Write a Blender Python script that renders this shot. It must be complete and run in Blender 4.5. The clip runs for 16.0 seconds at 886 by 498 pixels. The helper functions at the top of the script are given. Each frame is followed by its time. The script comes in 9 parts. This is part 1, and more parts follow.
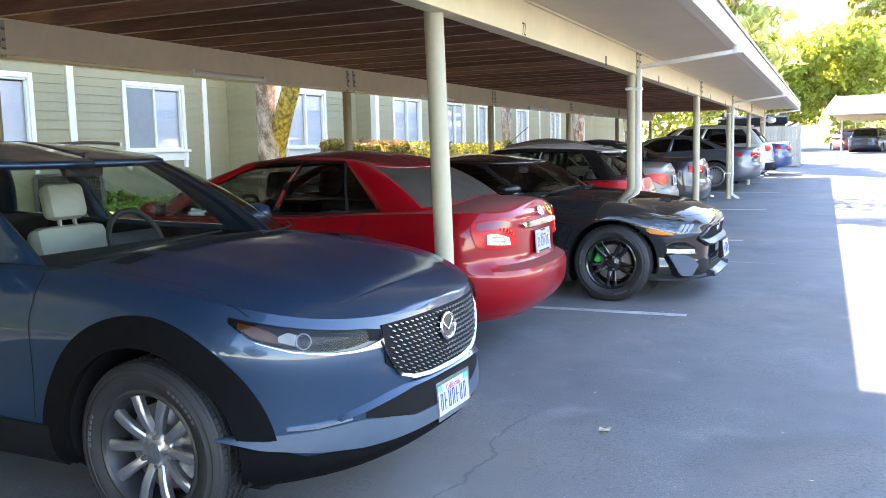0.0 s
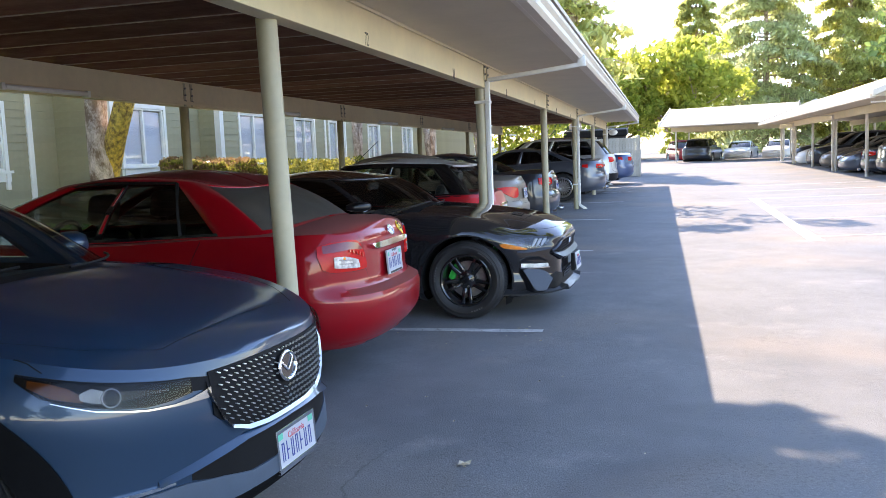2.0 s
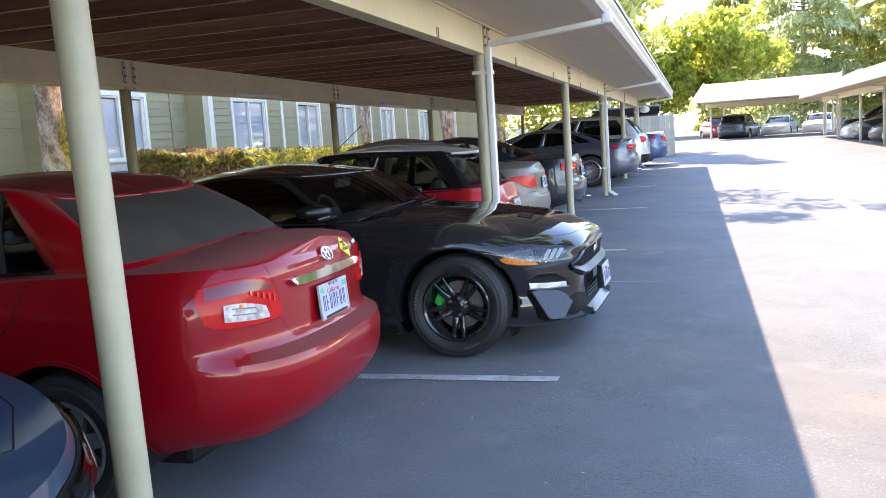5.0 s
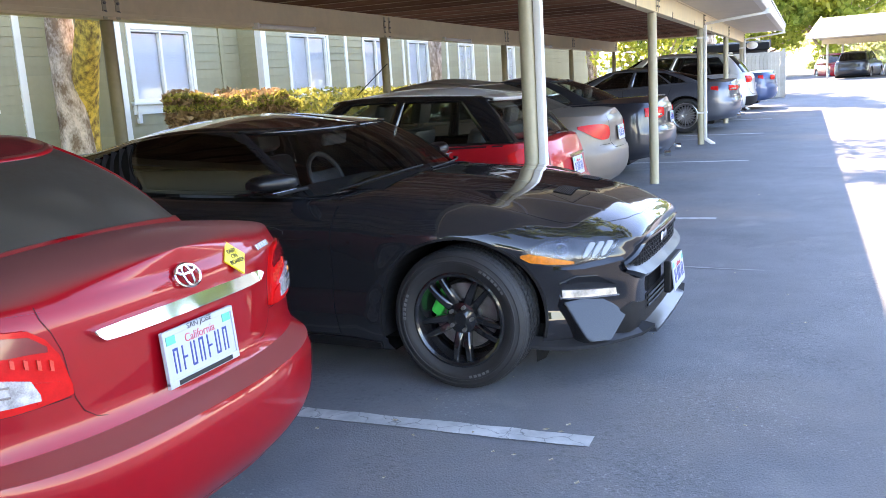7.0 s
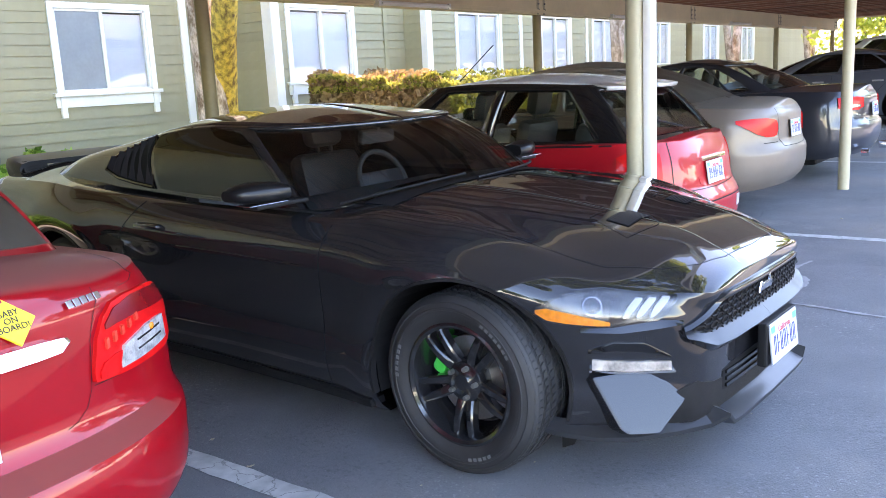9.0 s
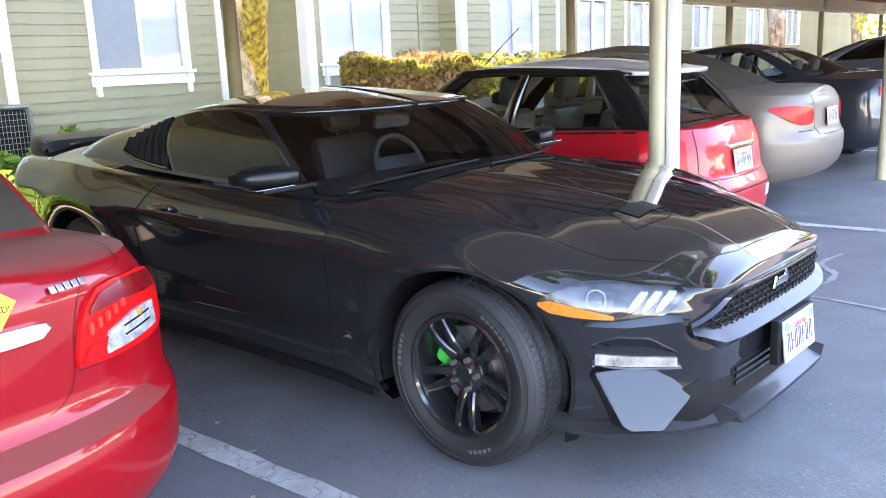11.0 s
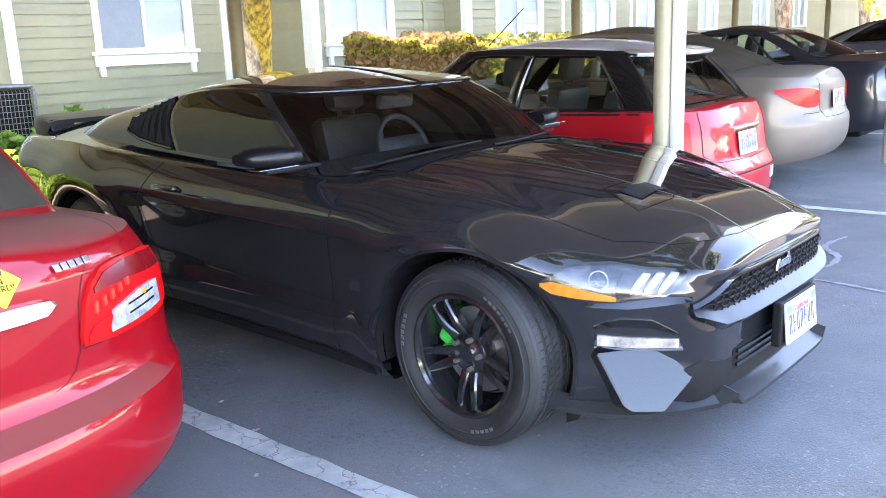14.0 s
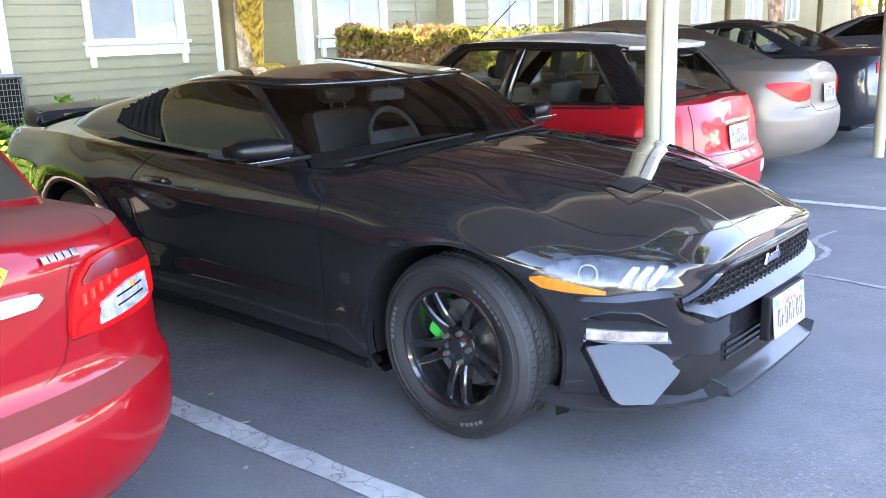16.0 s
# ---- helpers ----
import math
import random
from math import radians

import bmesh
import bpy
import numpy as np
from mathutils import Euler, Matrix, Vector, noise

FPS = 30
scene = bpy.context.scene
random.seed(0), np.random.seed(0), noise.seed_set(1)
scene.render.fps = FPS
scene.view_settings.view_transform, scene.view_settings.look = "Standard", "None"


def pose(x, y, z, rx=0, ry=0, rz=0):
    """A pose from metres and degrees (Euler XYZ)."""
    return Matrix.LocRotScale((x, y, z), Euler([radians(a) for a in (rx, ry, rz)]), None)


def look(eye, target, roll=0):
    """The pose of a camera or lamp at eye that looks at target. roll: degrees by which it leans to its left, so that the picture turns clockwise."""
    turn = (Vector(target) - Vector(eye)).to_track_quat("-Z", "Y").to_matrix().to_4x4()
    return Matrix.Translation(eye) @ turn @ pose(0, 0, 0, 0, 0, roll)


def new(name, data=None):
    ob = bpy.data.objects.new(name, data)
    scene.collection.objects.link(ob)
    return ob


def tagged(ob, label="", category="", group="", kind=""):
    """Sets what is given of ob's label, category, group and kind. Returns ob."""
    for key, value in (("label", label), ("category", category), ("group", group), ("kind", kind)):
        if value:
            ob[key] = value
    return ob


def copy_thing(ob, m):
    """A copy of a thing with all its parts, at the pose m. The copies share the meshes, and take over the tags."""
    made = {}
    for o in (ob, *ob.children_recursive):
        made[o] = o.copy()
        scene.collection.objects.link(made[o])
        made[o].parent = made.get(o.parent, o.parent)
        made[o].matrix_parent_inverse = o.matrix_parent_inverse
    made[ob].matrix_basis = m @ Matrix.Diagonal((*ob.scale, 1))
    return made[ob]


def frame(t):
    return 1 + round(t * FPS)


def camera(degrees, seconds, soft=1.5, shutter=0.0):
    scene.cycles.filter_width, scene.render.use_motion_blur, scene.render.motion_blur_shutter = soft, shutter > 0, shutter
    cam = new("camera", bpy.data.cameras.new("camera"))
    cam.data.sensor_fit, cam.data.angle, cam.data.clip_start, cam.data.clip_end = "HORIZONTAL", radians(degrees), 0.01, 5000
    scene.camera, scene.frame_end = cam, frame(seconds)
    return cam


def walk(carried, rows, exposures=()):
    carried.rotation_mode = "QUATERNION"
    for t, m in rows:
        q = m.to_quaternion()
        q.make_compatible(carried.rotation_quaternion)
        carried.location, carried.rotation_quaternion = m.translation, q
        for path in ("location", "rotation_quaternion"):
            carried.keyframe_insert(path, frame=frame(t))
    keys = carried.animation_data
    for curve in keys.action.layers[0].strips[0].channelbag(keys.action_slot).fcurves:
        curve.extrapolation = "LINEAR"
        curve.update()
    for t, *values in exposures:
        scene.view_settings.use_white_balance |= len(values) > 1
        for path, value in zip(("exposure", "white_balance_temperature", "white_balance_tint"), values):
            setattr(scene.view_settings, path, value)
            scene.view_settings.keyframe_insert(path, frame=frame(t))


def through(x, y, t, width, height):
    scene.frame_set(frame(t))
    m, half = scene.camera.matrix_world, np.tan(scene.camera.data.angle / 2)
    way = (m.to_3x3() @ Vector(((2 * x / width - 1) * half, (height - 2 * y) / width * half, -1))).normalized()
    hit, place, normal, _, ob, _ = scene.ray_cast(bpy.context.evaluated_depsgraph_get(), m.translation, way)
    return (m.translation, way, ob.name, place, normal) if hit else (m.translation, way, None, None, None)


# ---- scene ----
cam = camera(54.6, 16.0, soft=0.6)

PATH = [
    (0, (2.006, -4.53, 1.432), (1.193, -2.718, 1.199), -1.4),
    (0.5, (1.954, -4.51, 1.442), (1.31, -2.63, 1.214), -1.4),
    (1, (1.898, -4.483, 1.428), (1.356, -2.57, 1.211), -1.8),
    (1.5, (1.886, -4.395, 1.423), (1.399, -2.468, 1.202), -2.5),
    (2, (1.942, -4.202, 1.44), (1.442, -2.277, 1.23), -2.3),
    (2.5, (1.923, -3.971, 1.431), (1.403, -2.05, 1.23), -2.3),
    (3, (1.815, -3.679, 1.45), (1.284, -1.761, 1.249), -2.5),
    (3.5, (1.812, -3.405, 1.446), (1.273, -1.491, 1.23), -3.6),
    (6, (1.783, -1.434, 1.442), (1.144, 0.438, 1.143), -3.0),
    (6.5, (1.792, -1.013, 1.46), (1.024, 0.796, 1.087), -3.3),
    (7, (1.76, -0.583, 1.454), (0.982, 1.223, 1.085), -3.6),
    (7.5, (1.831, -0.18, 1.454), (0.994, 1.598, 1.084), -3.9),
    (8, (1.869, 0.173, 1.447), (0.948, 1.909, 1.075), -3.0),
    (8.5, (1.916, 0.491, 1.458), (0.886, 2.16, 1.069), -3.4),
    (9, (2.015, 0.678, 1.46), (0.831, 2.242, 1.071), -3.0),
    (9.5, (2.05, 0.759, 1.465), (0.826, 2.289, 1.061), -2.6),
    (12, (2.081, 0.804, 1.464), (0.825, 2.297, 1.027), -2.6),
    (12.5, (2.083, 0.807, 1.462), (0.827, 2.296, 1.014), -2.6),
    (13, (2.083, 0.805, 1.463), (0.822, 2.29, 1.011), -2.7),
    (13.5, (2.08, 0.802, 1.462), (0.824, 2.288, 1.002), -2.5),
    (14, (2.08, 0.795, 1.462), (0.829, 2.285, 0.996), -2.3),
    (14.5, (2.083, 0.787, 1.465), (0.84, 2.281, 0.993), -2.2),
    (15, (2.081, 0.786, 1.464), (0.842, 2.281, 0.986), -2.1),
    (15.5, (2.086, 0.795, 1.465), (0.85, 2.291, 0.983), -2.0),
    (16, (2.087, 0.8, 1.465), (0.852, 2.297, 0.981), -2.0),
]
EXPOSURES = [(0, 3.45, 7200, 18), (0.4, 2.56, 7100, 18), (1.4, 2.52, 7100, 18), (2.0, 2.6, 7100, 18), (3.7, 2.68, 7100, 18), (6.0, 2.95, 7100, 18), (6.5, 3.0, 7150, 20), (7.0, 3.36, 7200, 21), (9.0, 3.72, 7500, 23), (12.0, 4.08, 7600, 24), (16.0, 4.12, 7400, 23)]
walk(cam, [(t, look(eye, target, roll)) for t, eye, target, roll in PATH], EXPOSURES)

# ---- daylight ----
SUN_FROM = Vector((-1.0, 2.35, 2.5)).normalized()
sun_elevation = math.asin(SUN_FROM.z)
world = bpy.data.worlds.new("daylight")
scene.world = world
world.use_nodes = True
_nt = world.node_tree
_sky = _nt.nodes.new("ShaderNodeTexSky")
_sky.sky_type = "NISHITA"
_sky.sun_disc = False
_sky.sun_elevation = sun_elevation
_sky.sun_rotation = math.atan2(SUN_FROM.x, SUN_FROM.y)
_sky.air_density, _sky.dust_density, _sky.ozone_density = 1.0, 0.25, 3.0
_nt.links.new(_sky.outputs[0], _nt.nodes["Background"].inputs[0])
_nt.nodes["Background"].inputs[1].default_value = 0.15
sun = new("sun", bpy.data.lights.new("sun", "SUN"))
sun.data.energy, sun.data.angle, sun.data.color = 2.0, radians(0.53), (1.0, 0.86, 0.68)
sun.matrix_world = look(SUN_FROM * 50, (0, 0, 0))

# ---- materials ----
def material(name, color, rough=0.5, metal=0.0, coat=0.0, vary=0.0, scale=5.0, bump=0.0, bump_scale=60.0, color2=None, detail=6.0, stretch=(1, 1, 1), spec=None, per_object=0.0, coat_rough=0.03, transmission=0.0, rough_vary=0.0, ramp_at=(0.52, 0.92)):
    """A surface with a base colour that drifts at two scales, fine relief and a roughness of its own."""
    m = bpy.data.materials.new(name)
    m.use_nodes = True
    nt = m.node_tree
    b = nt.nodes["Principled BSDF"]
    b.inputs["Base Color"].default_value = (*color, 1)
    b.inputs["Roughness"].default_value = rough
    b.inputs["Metallic"].default_value = metal
    b.inputs["Coat Weight"].default_value = coat
    b.inputs["Coat Roughness"].default_value = coat_rough
    b.inputs["Transmission Weight"].default_value = transmission
    if spec is not None:
        b.inputs["Specular IOR Level"].default_value = spec
    if vary or bump or color2 or rough_vary:
        tc = nt.nodes.new("ShaderNodeTexCoord")
        mp = nt.nodes.new("ShaderNodeMapping")
        mp.inputs["Scale"].default_value = stretch
        nt.links.new(tc.outputs["Object"], mp.inputs[0])
        n1, n2 = nt.nodes.new("ShaderNodeTexNoise"), nt.nodes.new("ShaderNodeTexNoise")
        for n, s in ((n1, scale), (n2, scale * 7.3)):
            n.inputs["Scale"].default_value, n.inputs["Detail"].default_value = s, detail
            nt.links.new(mp.outputs[0], n.inputs["Vector"])
        add = nt.nodes.new("ShaderNodeMath")
        add.operation = "MULTIPLY_ADD"
        nt.links.new(n2.outputs[0], add.inputs[0])
        add.inputs[1].default_value = 0.45
        nt.links.new(n1.outputs[0], add.inputs[2])
        ramp = nt.nodes.new("ShaderNodeValToRGB")
        c2 = color2 or tuple(min(1, c * (1 + vary)) for c in color)
        c1 = color if color2 else tuple(c * (1 - vary) for c in color)
        ramp.color_ramp.elements[0].position, ramp.color_ramp.elements[1].position = ramp_at
        ramp.color_ramp.elements[0].color, ramp.color_ramp.elements[1].color = (*c1, 1), (*c2, 1)
        nt.links.new(add.outputs[0], ramp.inputs[0])
        out = ramp.outputs[0]
        if per_object:
            oi, hsv = nt.nodes.new("ShaderNodeObjectInfo"), nt.nodes.new("ShaderNodeHueSaturation")
            mr = nt.nodes.new("ShaderNodeMapRange")
            mr.inputs[3].default_value, mr.inputs[4].default_value = 1 - per_object, 1 + per_object
            nt.links.new(oi.outputs["Random"], mr.inputs[0])
            nt.links.new(mr.outputs[0], hsv.inputs["Value"])
            nt.links.new(out, hsv.inputs["Color"])
            out = hsv.outputs[0]
        nt.links.new(out, b.inputs["Base Color"])
        if rough_vary:
            rr = nt.nodes.new("ShaderNodeMapRange")
            rr.inputs[1].default_value, rr.inputs[2].default_value = 0.45, 1.0
            rr.inputs[3].default_value, rr.inputs[4].default_value = max(0.02, rough - rough_vary), min(1, rough + rough_vary)
            nt.links.new(add.outputs[0], rr.inputs[0])
            nt.links.new(rr.outputs[0], b.inputs["Roughness"])
        if bump:
            n3, bp = nt.nodes.new("ShaderNodeTexNoise"), nt.nodes.new("ShaderNodeBump")
            n3.inputs["Scale"].default_value, n3.inputs["Detail"].default_value = bump_scale, 4
            nt.links.new(mp.outputs[0], n3.inputs["Vector"])
            nt.links.new(n3.outputs[0], bp.inputs["Height"])
            bp.inputs["Strength"].default_value, bp.inputs["Distance"].default_value = 1.0, bump
            nt.links.new(bp.outputs[0], b.inputs["Normal"])
    return m


def glass_material(name, tint, clear, mirror=0.06):
    """Window glass: a mirror at grazing angles, tinted see-through otherwise."""
    m = bpy.data.materials.new(name)
    m.use_nodes = True
    nt = m.node_tree
    nt.nodes.remove(nt.nodes["Principled BSDF"])
    out = nt.nodes["Material Output"]
    tr, gl, mx, fr = (nt.nodes.new(k) for k in ("ShaderNodeBsdfTransparent", "ShaderNodeBsdfGlossy", "ShaderNodeMixShader", "ShaderNodeLayerWeight"))
    tr.inputs[0].default_value = (*[t * clear for t in tint], 1)
    gl.inputs["Roughness"].default_value = 0.01
    pw, ad = nt.nodes.new("ShaderNodeMath"), nt.nodes.new("ShaderNodeMath")
    pw.operation, ad.operation = "POWER", "MULTIPLY_ADD"
    fr.inputs[0].default_value = 0.5
    nt.links.new(fr.outputs["Facing"], pw.inputs[0])
    pw.inputs[1].default_value, ad.inputs[1].default_value, ad.inputs[2].default_value = 5.0, 0.92, mirror
    nt.links.new(pw.outputs[0], ad.inputs[0])
    nt.links.new(ad.outputs[0], mx.inputs[0])
    nt.links.new(tr.outputs[0], mx.inputs[1])
    nt.links.new(gl.outputs[0], mx.inputs[2])
    nt.links.new(mx.outputs[0], out.inputs[0])
    return m


M_CREAM = material("cream_paint", (0.72, 0.60, 0.37), 0.55, vary=0.07, scale=1.6, bump=0.0006, bump_scale=40, rough_vary=0.1)
M_POST = material("post_paint", (0.44, 0.39, 0.26), 0.45, vary=0.08, scale=3, bump=0.0004, bump_scale=90, rough_vary=0.1)
M_SOFFIT = material("soffit_paint", (0.60, 0.515, 0.375), 0.7, vary=0.04, scale=2, bump=0.0005, bump_scale=120)
M_RAFTER = material("stained_rafter_wood", (0.22, 0.10, 0.066), 0.75, color2=(0.43, 0.25, 0.17), scale=2.2, bump=0.002, bump_scale=50, stretch=(0.25, 3, 3), per_object=0.35)
M_DECK = material("roof_deck_wood", (0.28, 0.132, 0.09), 0.8, color2=(0.62, 0.41, 0.285), scale=2.0, bump=0.001, bump_scale=40)
M_ROOFTILE = material("pale_roof_shingle", (0.62, 0.55, 0.46), 0.8, color2=(0.74, 0.69, 0.60), scale=1.5, bump=0.004, bump_scale=25)
M_STEEL = material("weathered_steel", (0.25, 0.24, 0.22), 0.5, metal=0.8, vary=0.2, scale=20)
M_GUTTER = material("gutter_paint", (0.68, 0.60, 0.48), 0.45, vary=0.05, scale=2)
M_PIPE = material("white_pipe_paint", (0.80, 0.78, 0.73), 0.4, vary=0.04, scale=4)
M_LINE = material("worn_white_line_paint", (0.62, 0.62, 0.60), 0.75, color2=(0.32, 0.32, 0.31), scale=2.5, detail=12, bump=0.0008, bump_scale=150)
M_TRIM = material("white_trim_paint", (0.80, 0.78, 0.70), 0.5, vary=0.04, scale=3, bump=0.0004, bump_scale=60)
M_GREEN = material("sage_green_siding", (0.29, 0.263, 0.15), 0.6, color2=(0.34, 0.306, 0.183), scale=1.2, bump=0.0008, bump_scale=70, per_object=0.05)
M_BLACK = material("black_plastic", (0.010, 0.010, 0.011), 0.55, vary=0.2, scale=20, bump=0.0003, bump_scale=400, spec=0.18)
M_GLOSSBLACK = material("gloss_black_plastic", (0.008, 0.008, 0.009), 0.12, coat=0.5)
M_RUBBER = material("tyre_rubber", (0.019, 0.019, 0.020), 0.62, vary=0.3, scale=14, bump=0.0006, bump_scale=200, rough_vary=0.1)
M_TYREMARK = material("worn_tyre_mark", (0.10, 0.10, 0.10), 0.8)
M_CHROME = material("chrome", (0.82, 0.83, 0.85), 0.08, metal=1.0)
M_SILVER = material("silver_plastic", (0.50, 0.50, 0.51), 0.3, metal=0.7, vary=0.05, scale=10)
M_ALLOY = material("machined_alloy", (0.48, 0.48, 0.50), 0.28, metal=0.9, vary=0.1, scale=12)
M_DARKALLOY = material("dark_alloy", (0.07, 0.07, 0.075), 0.35, metal=0.7, vary=0.1, scale=12)
M_BLACKRIM = material("gloss_black_rim", (0.012, 0.012, 0.013), 0.18, coat=0.6, vary=0.1, scale=10)
M_DISC = material("brake_disc_steel", (0.30, 0.29, 0.28), 0.4, metal=0.9, vary=0.2, scale=25)
M_CALIPER = material("green_caliper_paint", (0.02, 0.62, 0.09), 0.35, coat=0.3, vary=0.05)
M_REDLENS = material("red_lamp_lens", (0.55, 0.008, 0.008), 0.25, coat=0.3, vary=0.12, scale=25, spec=0.1, coat_rough=0.02)
M_CLEARLENS = material("clear_lamp_lens", (0.16, 0.16, 0.17), 0.12, metal=0.9, coat=0.8, color2=(0.44, 0.43, 0.43), scale=26, bump=0.0009, bump_scale=220)
M_AMBER = material("amber_lamp_lens", (0.75, 0.22, 0.015), 0.12, coat=0.8, vary=0.2, scale=60)
M_PLATE = material("plate_white", (0.44, 0.45, 0.48), 0.35, vary=0.02, scale=20)
M_PLATEINK = material("plate_blue_ink", (0.03, 0.05, 0.22), 0.5)
M_PLATERED = material("plate_red_ink", (0.55, 0.08, 0.10), 0.5)
M_PLATEGREEN = material("plate_green_tab", (0.08, 0.45, 0.30), 0.5)
M_INTERIOR = material("dark_cabin_trim", (0.035, 0.035, 0.037), 0.8, vary=0.2, scale=10)
M_SEATBLACK = material("black_leather", (0.035, 0.035, 0.037), 0.5, vary=0.2, scale=12, bump=0.001, bump_scale=80)
M_SEATCREAM = material("cream_leather", (0.60, 0.55, 0.47), 0.5, vary=0.05, scale=8, bump=0.001, bump_scale=80)
M_GLASS = glass_material("clear_car_glass", (0.86, 0.93, 0.88), 0.85)
M_TINT = glass_material("tinted_car_glass", (0.9, 0.95, 0.95), 0.16)
M_LENSGLASS = glass_material("lamp_cover", (1, 1, 1), 0.97, 0.03)
M_PAINTBLUE = material("slate_blue_metallic_paint", (0.009, 0.037, 0.080), 0.36, metal=0.35, coat=0.75, vary=0.04, scale=600)
M_PAINTRED = material("dusty_red_paint", (0.29, 0.002, 0.007), 0.38, metal=0.1, coat=0.75, vary=0.05, scale=3, coat_rough=0.02, spec=0.12)
# dust on the roof, plus the dark deck's reflection, put into one deeper red
M_REDROOF = material("dusty_shaded_red_roof_paint", (0.12, 0.012, 0.013), 0.6, coat=0.25, vary=0.2, scale=5, spec=0.15)
M_PAINTBLACK = material("black_car_paint", (0.016, 0.016, 0.018), 0.06, coat=0.95, coat_rough=0.008, spec=0.15)
M_PAINTHATCH = material("bright_red_paint", (0.40, 0.009, 0.015), 0.35, coat=0.6, vary=0.03, scale=4, spec=0.15)
M_PAINTWHITE = material("white_roof_paint", (0.62, 0.62, 0.60), 0.35, coat=0.7, vary=0.04, scale=4)
M_PAINTBEIGE = material("sandy_silver_paint", (0.185, 0.152, 0.124), 0.42, metal=0.3, coat=0.35, vary=0.04, scale=4, spec=0.25)
M_PAINTGREY = material("graphite_paint", (0.024, 0.027, 0.036), 0.3, metal=0.3, coat=0.8, vary=0.04, scale=4)
M_PAINTSTEEL = material("steel_grey_paint", (0.085, 0.097, 0.125), 0.34, metal=0.5, coat=0.9, vary=0.04, scale=4)
M_PAINTSILVER = material("silver_paint", (0.50, 0.51, 0.52), 0.34, metal=0.4, coat=0.8, vary=0.04, scale=4)
M_PAINTNAVY = material("navy_paint", (0.045, 0.085, 0.20), 0.34, metal=0.35, coat=0.9, vary=0.04, scale=4)
M_DUST = material("dusty_glass", (0.040, 0.034, 0.026), 0.5, color2=(0.066, 0.056, 0.043), scale=6, detail=10, rough_vary=0.1)
M_BARK = material("flaking_bark", (0.24, 0.15, 0.09), 0.9, color2=(0.76, 0.60, 0.47), scale=7, bump=0.045, bump_scale=13, stretch=(1, 1, 0.6), ramp_at=(0.58, 0.88))
M_LICHEN = material("ochre_lichen_bark", (0.20, 0.11, 0.035), 0.9, color2=(0.84, 0.56, 0.10), scale=16, bump=0.045, bump_scale=18, stretch=(1, 1, 0.7), ramp_at=(0.56, 0.84))
M_MIDTINT = glass_material("grey_car_glass", (0.9, 0.95, 0.93), 0.32)
M_DARKSCREEN = glass_material("dim_windscreen_glass", (0.92, 0.95, 0.93), 0.80, 0.13)
M_MIRRORCAP = material("black_mirror_cap", (0.008, 0.008, 0.009), 0.28, vary=0.1, scale=12, spec=0.3)
M_SIDEGLASS = glass_material("black_tinted_glass", (0.9, 0.95, 0.95), 0.10, 0.07)
M_SATIN = material("satin_chrome", (0.34, 0.35, 0.37), 0.14, metal=1.0)
M_VALANCE = material("blue_grey_valance", (0.045, 0.07, 0.105), 0.5, metal=0.15, vary=0.05, scale=20)
M_CLADDING = material("dull_black_cladding", (0.005, 0.005, 0.0055), 0.7, vary=0.2, scale=20, bump=0.0003, bump_scale=400, spec=0.08)
M_GRILLE = material("grille_black", (0.008, 0.008, 0.009), 0.6, vary=0.1, spec=0.12)


def leaf_material(name, c1, c2, through=0.5):
    m = bpy.data.materials.new(name)
    m.use_nodes = True
    nt = m.node_tree
    b, out = nt.nodes["Principled BSDF"], nt.nodes["Material Output"]
    geo, ramp = nt.nodes.new("ShaderNodeNewGeometry"), nt.nodes.new("ShaderNodeValToRGB")
    ramp.color_ramp.elements[0].color, ramp.color_ramp.elements[1].color = (*c1, 1), (*c2, 1)
    nt.links.new(geo.outputs["Random Per Island"], ramp.inputs[0])
    nt.links.new(ramp.outputs[0], b.inputs["Base Color"])
    b.inputs["Roughness"].default_value = 0.55
    tl, mx = nt.nodes.new("ShaderNodeBsdfTranslucent"), nt.nodes.new("ShaderNodeMixShader")
    nt.links.new(ramp.outputs[0], tl.inputs[0])
    mx.inputs[0].default_value = through
    nt.links.new(b.outputs[0], mx.inputs[1])
    nt.links.new(tl.outputs[0], mx.inputs[2])
    nt.links.new(mx.outputs[0], out.inputs[0])
    return m


M_LEAF = leaf_material("bright_leaf", (0.27, 0.34, 0.05), (0.66, 0.66, 0.14), 0.75)
M_CONIFER = leaf_material("yellow_green_needles", (0.40, 0.42, 0.13), (0.80, 0.78, 0.32), 0.80)
M_CEDAR = leaf_material("cedar_needles", (0.40, 0.43, 0.19), (0.80, 0.80, 0.42), 0.80)
M_HEDGE = leaf_material("hedge_leaf", (0.14, 0.15, 0.03), (0.62, 0.56, 0.12), 0.45)
M_HEDGEDRY = leaf_material("dry_hedge_leaf", (0.26, 0.16, 0.08), (0.58, 0.40, 0.20), 0.35)
M_REARPOST = material("olive_brown_post_paint", (0.20, 0.165, 0.085), 0.5, vary=0.12, scale=4, bump=0.0006, bump_scale=60)
M_IVY = leaf_material("ivy_leaf", (0.12, 0.26, 0.04), (0.42, 0.58, 0.12), 0.5)


